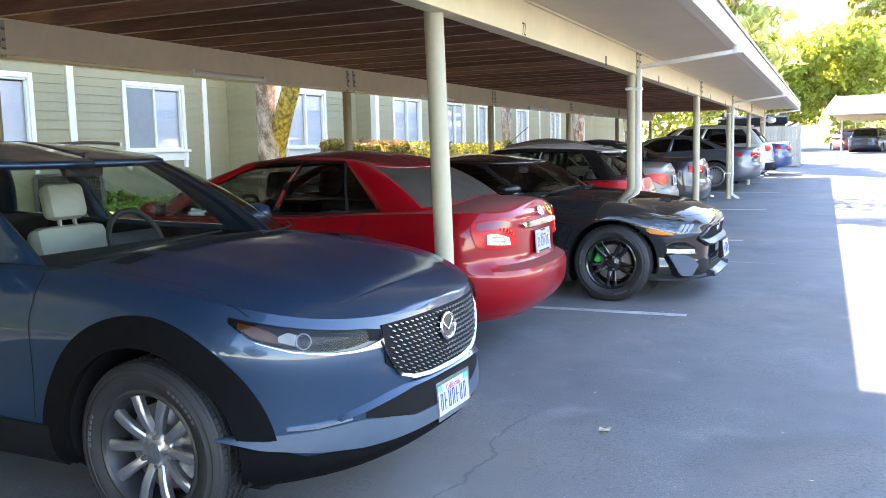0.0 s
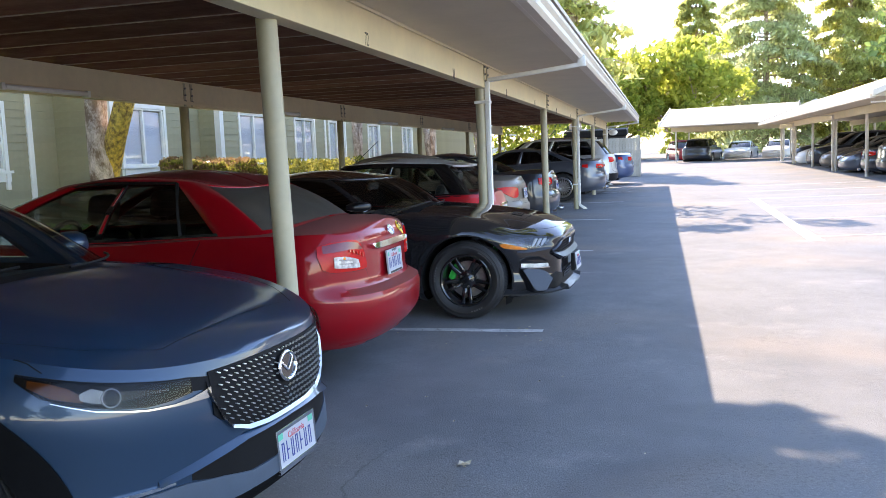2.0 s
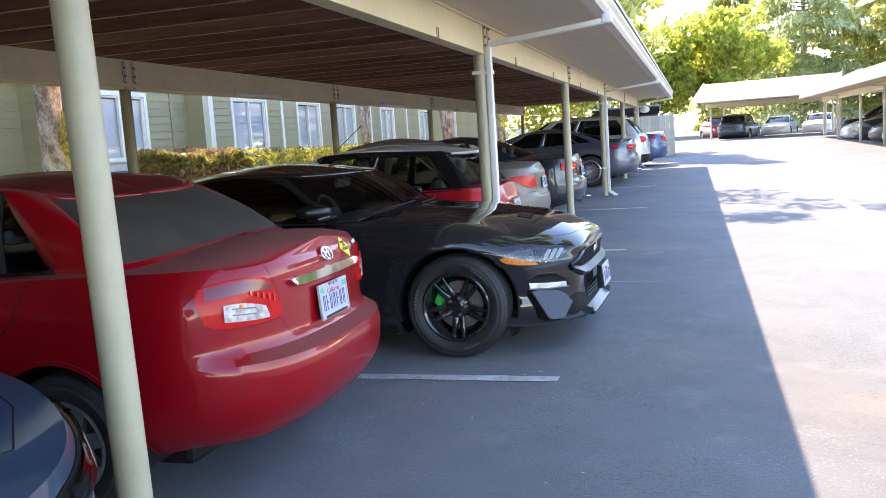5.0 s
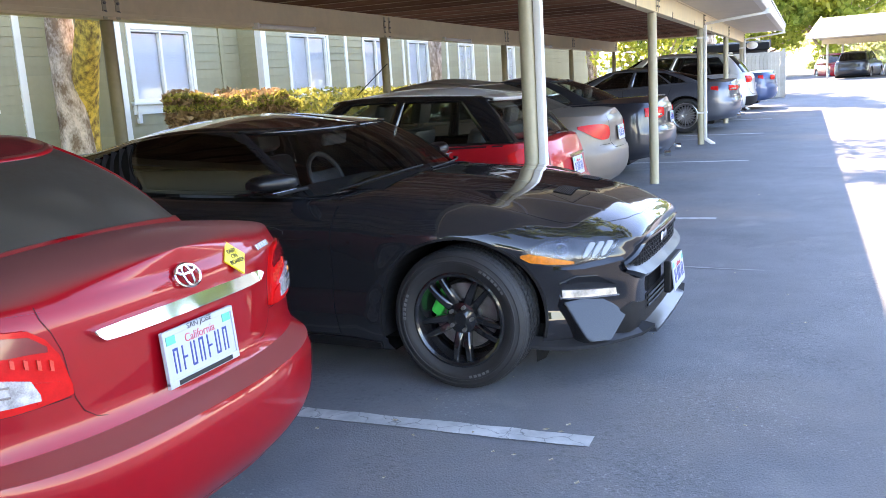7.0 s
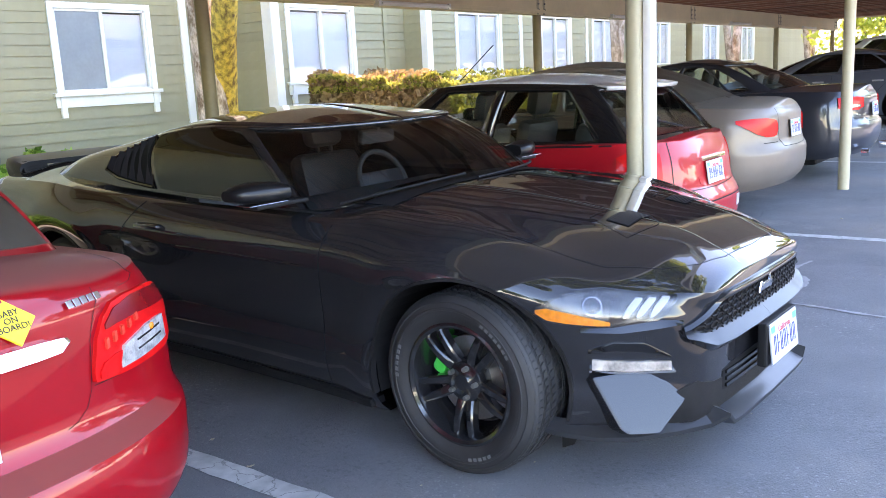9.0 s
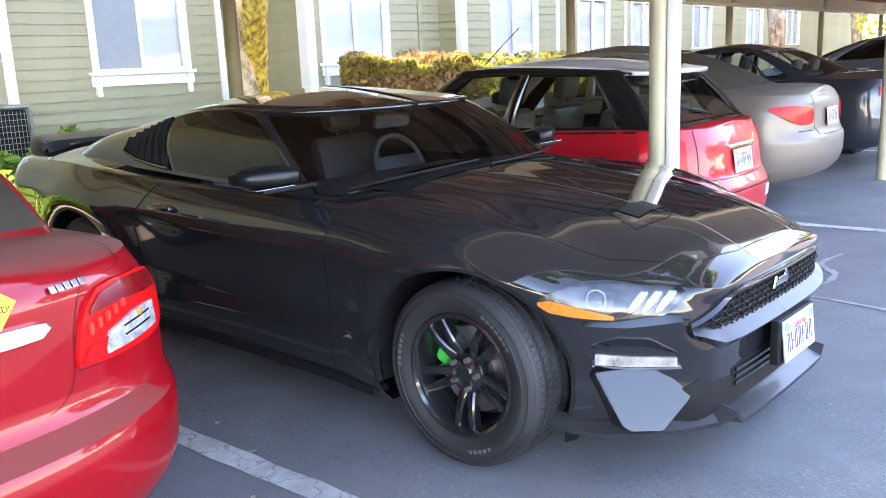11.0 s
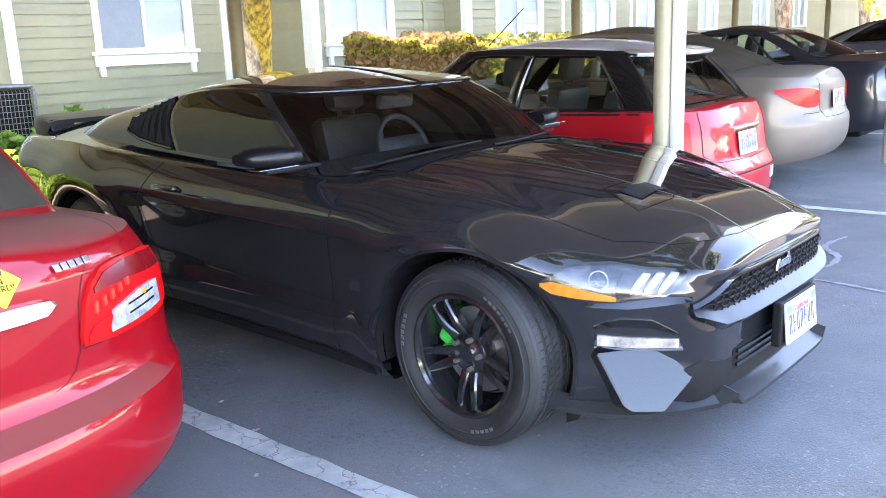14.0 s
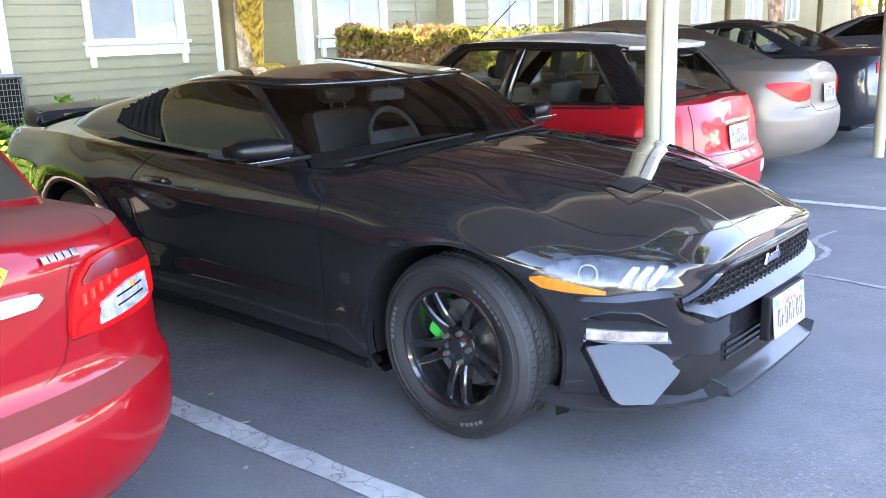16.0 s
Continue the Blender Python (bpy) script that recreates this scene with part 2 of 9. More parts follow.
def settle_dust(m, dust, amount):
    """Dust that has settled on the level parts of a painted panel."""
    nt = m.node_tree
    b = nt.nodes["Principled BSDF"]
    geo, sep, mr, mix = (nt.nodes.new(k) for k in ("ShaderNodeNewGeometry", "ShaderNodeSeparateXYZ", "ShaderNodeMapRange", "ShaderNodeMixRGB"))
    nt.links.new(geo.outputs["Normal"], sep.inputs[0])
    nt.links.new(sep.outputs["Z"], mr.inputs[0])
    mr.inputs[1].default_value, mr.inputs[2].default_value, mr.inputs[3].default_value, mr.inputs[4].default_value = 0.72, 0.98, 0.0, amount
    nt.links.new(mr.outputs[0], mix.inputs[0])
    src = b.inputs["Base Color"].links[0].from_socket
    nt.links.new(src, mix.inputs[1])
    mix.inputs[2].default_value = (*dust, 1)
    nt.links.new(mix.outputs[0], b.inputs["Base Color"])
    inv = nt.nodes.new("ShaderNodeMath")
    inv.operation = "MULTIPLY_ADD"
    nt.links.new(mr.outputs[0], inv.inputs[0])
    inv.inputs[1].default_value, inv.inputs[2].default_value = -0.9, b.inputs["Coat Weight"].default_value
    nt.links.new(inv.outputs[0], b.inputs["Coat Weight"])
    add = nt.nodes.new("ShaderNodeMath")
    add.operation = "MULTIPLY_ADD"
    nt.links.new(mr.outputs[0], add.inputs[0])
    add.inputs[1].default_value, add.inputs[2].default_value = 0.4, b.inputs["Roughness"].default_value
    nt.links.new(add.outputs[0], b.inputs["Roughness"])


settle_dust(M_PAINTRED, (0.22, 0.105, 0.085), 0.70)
settle_dust(M_PAINTBEIGE, (0.20, 0.18, 0.15), 0.4)


# ---- building blocks ----
def mesh_object(name, verts, faces, mat=None, parent=None, label="", smooth=None, mats=None, idx=None):
    """One mesh object from points and faces; smooth: the angle in degrees past which an edge stays sharp."""
    me = bpy.data.meshes.new(name)
    me.from_pydata([tuple(map(float, v)) for v in verts], [], [tuple(f) for f in faces])
    for mm in mats or ([mat] if mat else []):
        me.materials.append(mm)
    if idx is not None:
        me.polygons.foreach_set("material_index", idx)
    me.update()
    if smooth is not None:
        me.polygons.foreach_set("use_smooth", [True] * len(me.polygons))
        me.set_sharp_from_angle(angle=radians(smooth))
    ob = new(name, me)
    if parent is not None:
        ob.parent = parent
    if label:
        ob["label"] = label
    return ob


def part(name, bm, mat, parent, label="", smooth=None):
    me = bpy.data.meshes.new(name)
    bm.to_mesh(me)
    bm.free()
    me.materials.append(mat)
    if smooth is not None:
        me.polygons.foreach_set("use_smooth", [True] * len(me.polygons))
        me.set_sharp_from_angle(angle=radians(smooth))
    ob = new(name, me)
    if parent is not None:
        ob.parent = parent
    if label:
        ob["label"] = label
    return ob


def add_box(bm, lo, hi, bevel=0.0, m=None):
    """A box between two corners, its edges rounded by bevel."""
    lo, hi = Vector(lo), Vector(hi)
    r = bmesh.ops.create_cube(bm, size=1.0)
    vs = r["verts"]
    bmesh.ops.scale(bm, vec=hi - lo, verts=vs)
    bmesh.ops.translate(bm, vec=(lo + hi) / 2, verts=vs)
    if bevel > 0:
        es = list({e for v in vs for e in v.link_edges})
        g = bmesh.ops.bevel(bm, geom=es, offset=bevel, segments=2, affect="EDGES", profile=0.5)
        vs = list({v for f in g["faces"] for v in f.verts} | {v for v in vs if v.is_valid})
    if m is not None:
        bmesh.ops.transform(bm, matrix=m, verts=vs)
    return vs


def box_part(name, lo, hi, mat, parent=None, bevel=0.004, label="", m=None):
    bm = bmesh.new()
    add_box(bm, lo, hi, bevel, m)
    return part(name, bm, mat, parent, label)


def add_tube(bm, pts, radii, seg=12, caps=True):
    """A tube of rings along a list of points."""
    rings = []
    for i, p in enumerate(pts):
        p = Vector(p)
        a, b = Vector(pts[max(0, i - 1)]), Vector(pts[min(len(pts) - 1, i + 1)])
        t = (b - a).normalized()
        ref = Vector((0, 0, 1)) if abs(t.z) < 0.9 else Vector((1, 0, 0))
        s = (s - t * s.dot(t)).normalized() if rings and abs(s.dot(t)) < 0.95 else t.cross(ref).normalized()
        q = s.cross(t)
        r = radii[i] if hasattr(radii, "__len__") else radii
        rings.append([bm.verts.new(p + r * (math.cos(2 * math.pi * k / seg) * s + math.sin(2 * math.pi * k / seg) * q)) for k in range(seg)])
    for r1, r2 in zip(rings, rings[1:]):
        for k in range(seg):
            bm.faces.new((r1[k], r1[(k + 1) % seg], r2[(k + 1) % seg], r2[k]))
    if caps:
        bm.faces.new(rings[0][::-1])
        bm.faces.new(rings[-1])


def thing(name, label, category, group="", m=None, kind=""):
    e = new(name)
    e.empty_display_size = 0.2
    if m is not None:
        e.matrix_world = m
    return tagged(e, label, category, group, kind)


def ground_z(x, y):
    """The lot rises very gently towards its far end."""
    return 0.0115 * max(0.0, y - 1.2)


def curve(pts):
    """A smooth monotone curve through (x, value) pairs."""
    xs, ys = np.array([p[0] for p in pts], float), np.array([p[1] for p in pts], float)
    if len(xs) == 1:
        return lambda x: np.full_like(np.asarray(x, float), ys[0])
    h, d = np.diff(xs), np.diff(ys) / np.diff(xs)
    m = np.zeros(len(xs))
    m[0], m[-1] = d[0], d[-1]
    for k in range(1, len(xs) - 1):
        if d[k - 1] * d[k] > 0:
            w1, w2 = 2 * h[k] + h[k - 1], h[k] + 2 * h[k - 1]
            m[k] = (w1 + w2) / (w1 / d[k - 1] + w2 / d[k])

    def f(x):
        x = np.clip(np.asarray(x, float), xs[0], xs[-1])
        k = np.clip(np.searchsorted(xs, x) - 1, 0, len(xs) - 2)
        t = (x - xs[k]) / h[k]
        return (2 * t**3 - 3 * t**2 + 1) * ys[k] + (t**3 - 2 * t**2 + t) * h[k] * m[k] + (3 * t**2 - 2 * t**3) * ys[k + 1] + (t**3 - t**2) * h[k] * m[k + 1]

    return f


# ---- ground ----
M_ASPHALT = material("old_asphalt", (0.118, 0.123, 0.132), 0.85, color2=(0.185, 0.190, 0.198), scale=0.55, detail=12, bump=0.004, bump_scale=110, rough_vary=0.08)


def weather_asphalt(m):
    """Tan stains, stone speckle and thin wandering cracks on the asphalt."""
    nt = m.node_tree
    b = nt.nodes["Principled BSDF"]
    src = b.inputs["Base Color"].links[0].from_socket
    tc = nt.nodes.new("ShaderNodeTexCoord")

    def noise(scale, detail):
        n = nt.nodes.new("ShaderNodeTexNoise")
        n.inputs["Scale"].default_value, n.inputs["Detail"].default_value = scale, detail
        nt.links.new(tc.outputs["Object"], n.inputs["Vector"])
        return n

    def remap(sock, a0, a1, b0, b1):
        r = nt.nodes.new("ShaderNodeMapRange")
        for k, v in enumerate((a0, a1, b0, b1)):
            r.inputs[k + 1].default_value = v
        nt.links.new(sock, r.inputs[0])
        return r.outputs[0]

    def blend(kind, fac, base, col):
        x = nt.nodes.new("ShaderNodeMixRGB")
        x.blend_type = kind
        if isinstance(fac, float):
            x.inputs[0].default_value = fac
        else:
            nt.links.new(fac, x.inputs[0])
        nt.links.new(base, x.inputs[1])
        x.inputs[2].default_value = (*col, 1)
        return x.outputs[0]

    def times(p, q):
        x = nt.nodes.new("ShaderNodeMath")
        x.operation = "MULTIPLY"
        nt.links.new(p, x.inputs[0])
        nt.links.new(q, x.inputs[1])
        return x.outputs[0]

    out = blend("MIX", remap(noise(0.35, 8).outputs[0], 0.50, 0.70, 0.0, 0.75), src, (0.24, 0.195, 0.155))
    out = blend("MIX", remap(noise(1.9, 10).outputs[0], 0.60, 0.74, 0.0, 0.5), out, (0.26, 0.25, 0.24))
    out = blend("MULTIPLY", remap(noise(0.8, 6).outputs[0], 0.58, 0.75, 0.0, 0.6), out, (0.62, 0.62, 0.64))
    out = blend("MIX", remap(noise(190, 2).outputs[0], 0.62, 0.74, 0.0, 0.45), out, (0.34, 0.33, 0.31))
    out = blend("MULTIPLY", remap(noise(150, 2).outputs[0], 0.60, 0.72, 0.0, 0.5), out, (0.45, 0.45, 0.45))
    patch = times(remap(noise(1.3, 3).outputs[0], 0.46, 0.60, 0.0, 1.0), remap(noise(42, 5).outputs[0], 0.50, 0.70, 0.0, 0.50))
    out = blend("MULTIPLY", patch, out, (0.42, 0.42, 0.44))
    patch = times(remap(noise(1.0, 3).outputs[0], 0.48, 0.60, 0.0, 1.0), remap(noise(60, 4).outputs[0], 0.58, 0.72, 0.0, 0.50))
    out = blend("MIX", patch, out, (0.36, 0.36, 0.36))
    warp = noise(0.9, 6)
    mixv = nt.nodes.new("ShaderNodeMixRGB")
    mixv.blend_type = "ADD"
    mixv.inputs[0].default_value = 0.9
    nt.links.new(tc.outputs["Object"], mixv.inputs[1])
    nt.links.new(warp.outputs[1], mixv.inputs[2])
    vor = nt.nodes.new("ShaderNodeTexVoronoi")
    vor.feature = "DISTANCE_TO_EDGE"
    vor.inputs["Scale"].default_value = 0.22
    nt.links.new(mixv.outputs[0], vor.inputs["Vector"])
    crack = times(remap(vor.outputs[0], 0.0, 0.0028, 0.45, 0.0), remap(noise(0.22, 3).outputs[0], 0.46, 0.56, 0.0, 1.0))
    out = blend("MULTIPLY", crack, out, (0.30, 0.29, 0.28))
    nt.links.new(out, b.inputs["Base Color"])


weather_asphalt(M_ASPHALT)
M_SOIL = material("planting_soil", (0.09, 0.06, 0.04), 0.95, vary=0.3, scale=6, bump=0.02, bump_scale=25)
M_CONCRETE = material("pale_concrete", (0.42, 0.40, 0.36), 0.85, vary=0.12, scale=3, bump=0.001, bump_scale=80)
ys = [-400, -150, -60, -30, -15, 0, 1.2, 10, 20, 30, 45, 60, 90, 140]
xs = [-300, -120, -40, -15, 0, 15, 40, 120, 300]
gv = [(x, y, ground_z(x, y)) for x in xs for y in ys]
tagged(mesh_object("ground", gv, [(i * len(ys) + j, (i + 1) * len(ys) + j, (i + 1) * len(ys) + j + 1, i * len(ys) + j + 1) for i in range(len(xs) - 1) for j in range(len(ys) - 1)], M_ASPHALT), "grey weathered asphalt car park", "ground", kind="structure")

SLOT = 2.59


def painted_line(x0, y0, x1, y1, w=0.10, label="worn white parking line on asphalt", group="parking lines"):
    """A painted line with frayed edges, a hair above the asphalt."""
    n = max(2, int(math.hypot(x1 - x0, y1 - y0) / 0.12))
    rnd = random.Random(int(1000 * (x0 + 7 * y0)))
    t = Vector((x1 - x0, y1 - y0, 0)).normalized()
    s = Vector((-t.y, t.x, 0))
    V, F = [], []
    for k in range(n + 1):
        p = Vector((x0, y0, 0)).lerp(Vector((x1, y1, 0)), k / n)
        for q in (1, -1):
            e = p + s * q * (w / 2 + rnd.uniform(-0.006, 0.006))
            V.append((e.x, e.y, ground_z(e.x, e.y) + 0.004))
        if k:
            F.append((2 * k - 2, 2 * k - 1, 2 * k + 1, 2 * k))
    ob = mesh_object("parking_line", V, F, M_LINE)
    return tagged(ob, label, "road marking", group)


for y in (-SLOT + 0.025, SLOT + 0.025, 7.81, 12.70, 17.50, 21.70):
    painted_line(-4.2, y, 0.98, y, 0.108)
# bays on the sunlit side of the lane
painted_line(4.0, 8.6, 4.0, 17.6, 0.2)
for k in range(6):
    painted_line(4.0, 9.2 + 2.75 * k, 8.6, 9.9 + 2.75 * k)

# ---- the carport over the cars ----
BAY = 5.18
Y0, Y1 = -BAY * 5 - 0.3, 26.2


def carport_post(y, x=0.0, r=0.056, top=2.20, lean=0.0, pipe=False, rear=False):
    p = thing("carport_post", ("olive-brown painted rear carport post" if rear else "round cream-painted steel carport post") + (" with a white downpipe" if pipe else ""), "post", "carport posts", pose(x, y, ground_z(x, y)))
    h = top - ground_z(x, y)
    bm = bmesh.new()
    add_tube(bm, [(0, 0, -0.05), (lean * 0.5, 0, h * 0.5), (lean, 0, h)], r, 20)
    part("pole", bm, M_REARPOST if rear else M_POST, p, smooth=40)
    bm = bmesh.new()
    for q in (-0.075, 0.075):
        add_box(bm, (lean + 0.062, q - 0.022, h), (lean + 0.070, q + 0.022, h + 0.27), 0.002)
    part("strap", bm, M_POST, p)
    bm = bmesh.new()
    bmesh.ops.create_cone(bm, cap_ends=True, segments=8, radius1=0.013, radius2=0.011, depth=0.016, matrix=pose(0, 0, 0, 0, 90, 0))
    bolt = part("bolt", bm, M_STEEL, p)
    spots = [(lean + 0.077, q, h + z) for q in (-0.075, 0.075) for z in (0.06, 0.13, 0.21)]
    bolt.location = spots[0]
    for s in spots[1:]:
        b = new("bolt", bolt.data)
        b.parent, b.location = p, s
    if pipe:
        bm = bmesh.new()
        add_box(bm, (0.054, -0.037, 0.10), (0.106, 0.037, h + 0.06), 0.008)
        add_box(bm, (0.0, -0.037, -0.01), (0.20, 0.037, 0.045), 0.01, pose(0.06, 0, 0.09, 0, 35, 0))
        part("downpipe", bm, M_PIPE, p, "white rectangular downpipe", smooth=40)
        for z in (0.55, h - 0.18):
            box_part("pipe_clamp", (-0.062, -0.062, z), (0.112, 0.062, z + 0.03), M_PIPE, p, 0.003)
        bm = bmesh.new()
        add_box(bm, (0.0, -0.033, -0.022), (1.07, 0.033, 0.022), 0.006, pose(0.09, 0, 2.27 - ground_z(0, y), 0, -6.0, 0))
        add_box(bm, (1.07, -0.04, 2.355 - ground_z(0, y)), (1.15, 0.04, 2.47 - ground_z(0, y)), 0.008)
        part("downpipe_arm", bm, M_PIPE, p, "white arm from the gutter", smooth=40)
    return p


for k in range(-5, 6):
    carport_post(BAY * k, lean=-0.05 if k == 0 else 0.0, pipe=k in (1, 3, 5))
    carport_post(BAY * k, x=-3.65, r=0.055, top=2.18, rear=True)


def beam(name, x, z0, z1, label):
    ob = box_part(name, (x - 0.06, Y0, z0), (x + 0.06, Y1, z1), M_CREAM, bevel=0.004)
    return tagged(ob, label, "beam", "carport beams")


beam("carport_beam", 0.0, 2.19, 2.47, "long cream-painted front beam of the carport")
beam("carport_beam", -3.65, 2.18, 2.47, "long cream-painted rear beam of the carport")
box_part("beam_lip", (-3.588, Y0, 2.20), (-3.565, Y1, 2.24), M_CREAM, bpy.data.objects["carport_beam.001"])

# paler colour for the rafters' lower faces: ground bounce light painted in
M_RAFTEREDGE = material("bounce_lit_rafter_edge", (0.22, 0.13, 0.09), 0.7, color2=(0.55, 0.44, 0.34), scale=3, detail=8)
# rafters, deck, soffit, gutter and roof
n = int((Y1 - Y0) / 0.59)
rafter_mesh = None
for k in range(n):
    y = Y0 + 0.3 + 0.59 * k
    if rafter_mesh is None:
        rb = bmesh.new()
        add_box(rb, (-4.5, -0.02, 2.472), (-0.0, 0.02, 2.61), 0.003)
        rafter = part("rafter", rb, M_RAFTER, None)
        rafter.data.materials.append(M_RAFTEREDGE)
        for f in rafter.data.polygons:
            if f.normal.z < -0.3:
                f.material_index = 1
        rafter_mesh = rafter.data
        rafter.location.y = y
    else:
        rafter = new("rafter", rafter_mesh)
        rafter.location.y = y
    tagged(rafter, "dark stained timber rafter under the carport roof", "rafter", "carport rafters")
carport_roof = thing("carport_roof", "shingled carport roof with a brown timber underside", "roof", m=pose(0, 0, 0))
box_part("deck", (-4.6, Y0 - 0.1, 2.612), (1.02, Y1 + 0.1, 2.632), M_DECK, carport_roof, 0)
box_part("soffit", (0.062, Y0, 2.445), (1.0, Y1 + 0.05, 2.46), M_SOFFIT, carport_roof, 0, "plain painted soffit")
box_part("soffit_bead", (0.064, Y0, 2.425), (0.085, Y1 + 0.05, 2.444), M_CREAM, carport_roof, 0.002)
box_part("fascia", (1.0, Y0 - 0.1, 2.43), (1.035, Y1 + 0.12, 2.63), M_GUTTER, carport_roof, 0.003)
gutter_profile = [(x, z + 0.06) for x, z in [(1.036, 2.50), (1.036, 2.37), (1.10, 2.37), (1.125, 2.40), (1.125, 2.44), (1.15, 2.47), (1.15, 2.505), (1.14, 2.505), (1.14, 2.475), (1.115, 2.445), (1.115, 2.405), (1.095, 2.38), (1.046, 2.38), (1.046, 2.50)]]
V = [(x, y, z) for y in (Y0 - 0.12, Y1 + 0.14) for x, z in gutter_profile]
F = [(k, (k + 1) % 14, 14 + (k + 1) % 14, 14 + k) for k in range(14)] + [tuple(range(14))[::-1], tuple(range(14, 28))]
mesh_object("gutter", V, F, M_GUTTER, carport_roof, "pressed metal gutter")
gx = [(-4.7, 2.62), (-1.8, 3.37), (1.16, 2.62), (1.16, 2.585), (-1.8, 3.31), (-4.7, 2.585)]
V = [(x, y, z) for y in (Y0 - 0.2, Y1 + 0.2) for x, z in gx]
F = [(k, (k + 1) % 6, 6 + (k + 1) % 6, 6 + k) for k in range(6)] + [(0, 1, 4, 5), (1, 2, 3, 4), (11, 10, 7, 6), (10, 9, 8, 7)]
mesh_object("shingles", V, F, M_ROOFTILE, carport_roof)
V = [(-4.6, Y1 + 0.1, 2.47), (1.0, Y1 + 0.1, 2.47), (1.0, Y1 + 0.1, 2.62), (-1.8, Y1 + 0.1, 3.32), (-4.6, Y1 + 0.1, 2.62)]
mesh_object("gable", V, [(0, 1, 2, 3, 4)], M_CREAM, carport_roof)


def crack_paint(m):
    """Fine dark cracks and chips across the line paint."""
    nt = m.node_tree
    b = nt.nodes["Principled BSDF"]
    src = b.inputs["Base Color"].links[0].from_socket
    tc, vor, nz = (nt.nodes.new(k) for k in ("ShaderNodeTexCoord", "ShaderNodeTexVoronoi", "ShaderNodeTexNoise"))
    add = nt.nodes.new("ShaderNodeMixRGB")
    add.blend_type = "ADD"
    add.inputs[0].default_value = 0.12
    nz.inputs["Scale"].default_value, nz.inputs["Detail"].default_value = 14, 5
    nt.links.new(tc.outputs["Object"], nz.inputs["Vector"])
    nt.links.new(tc.outputs["Object"], add.inputs[1])
    nt.links.new(nz.outputs[1], add.inputs[2])
    vor.feature = "DISTANCE_TO_EDGE"
    vor.inputs["Scale"].default_value = 5.5
    nt.links.new(add.outputs[0], vor.inputs["Vector"])
    thin = nt.nodes.new("ShaderNodeMapRange")
    for k, v in enumerate((0.0, 0.022, 0.75, 0.0)):
        thin.inputs[k + 1].default_value = v
    nt.links.new(vor.outputs[0], thin.inputs[0])
    mul = nt.nodes.new("ShaderNodeMixRGB")
    mul.blend_type = "MULTIPLY"
    mul.inputs[2].default_value = (0.28, 0.28, 0.29, 1)
    nt.links.new(thin.outputs[0], mul.inputs[0])
    nt.links.new(src, mul.inputs[1])
    nt.links.new(mul.outputs[0], b.inputs["Base Color"])


crack_paint(M_LINE)


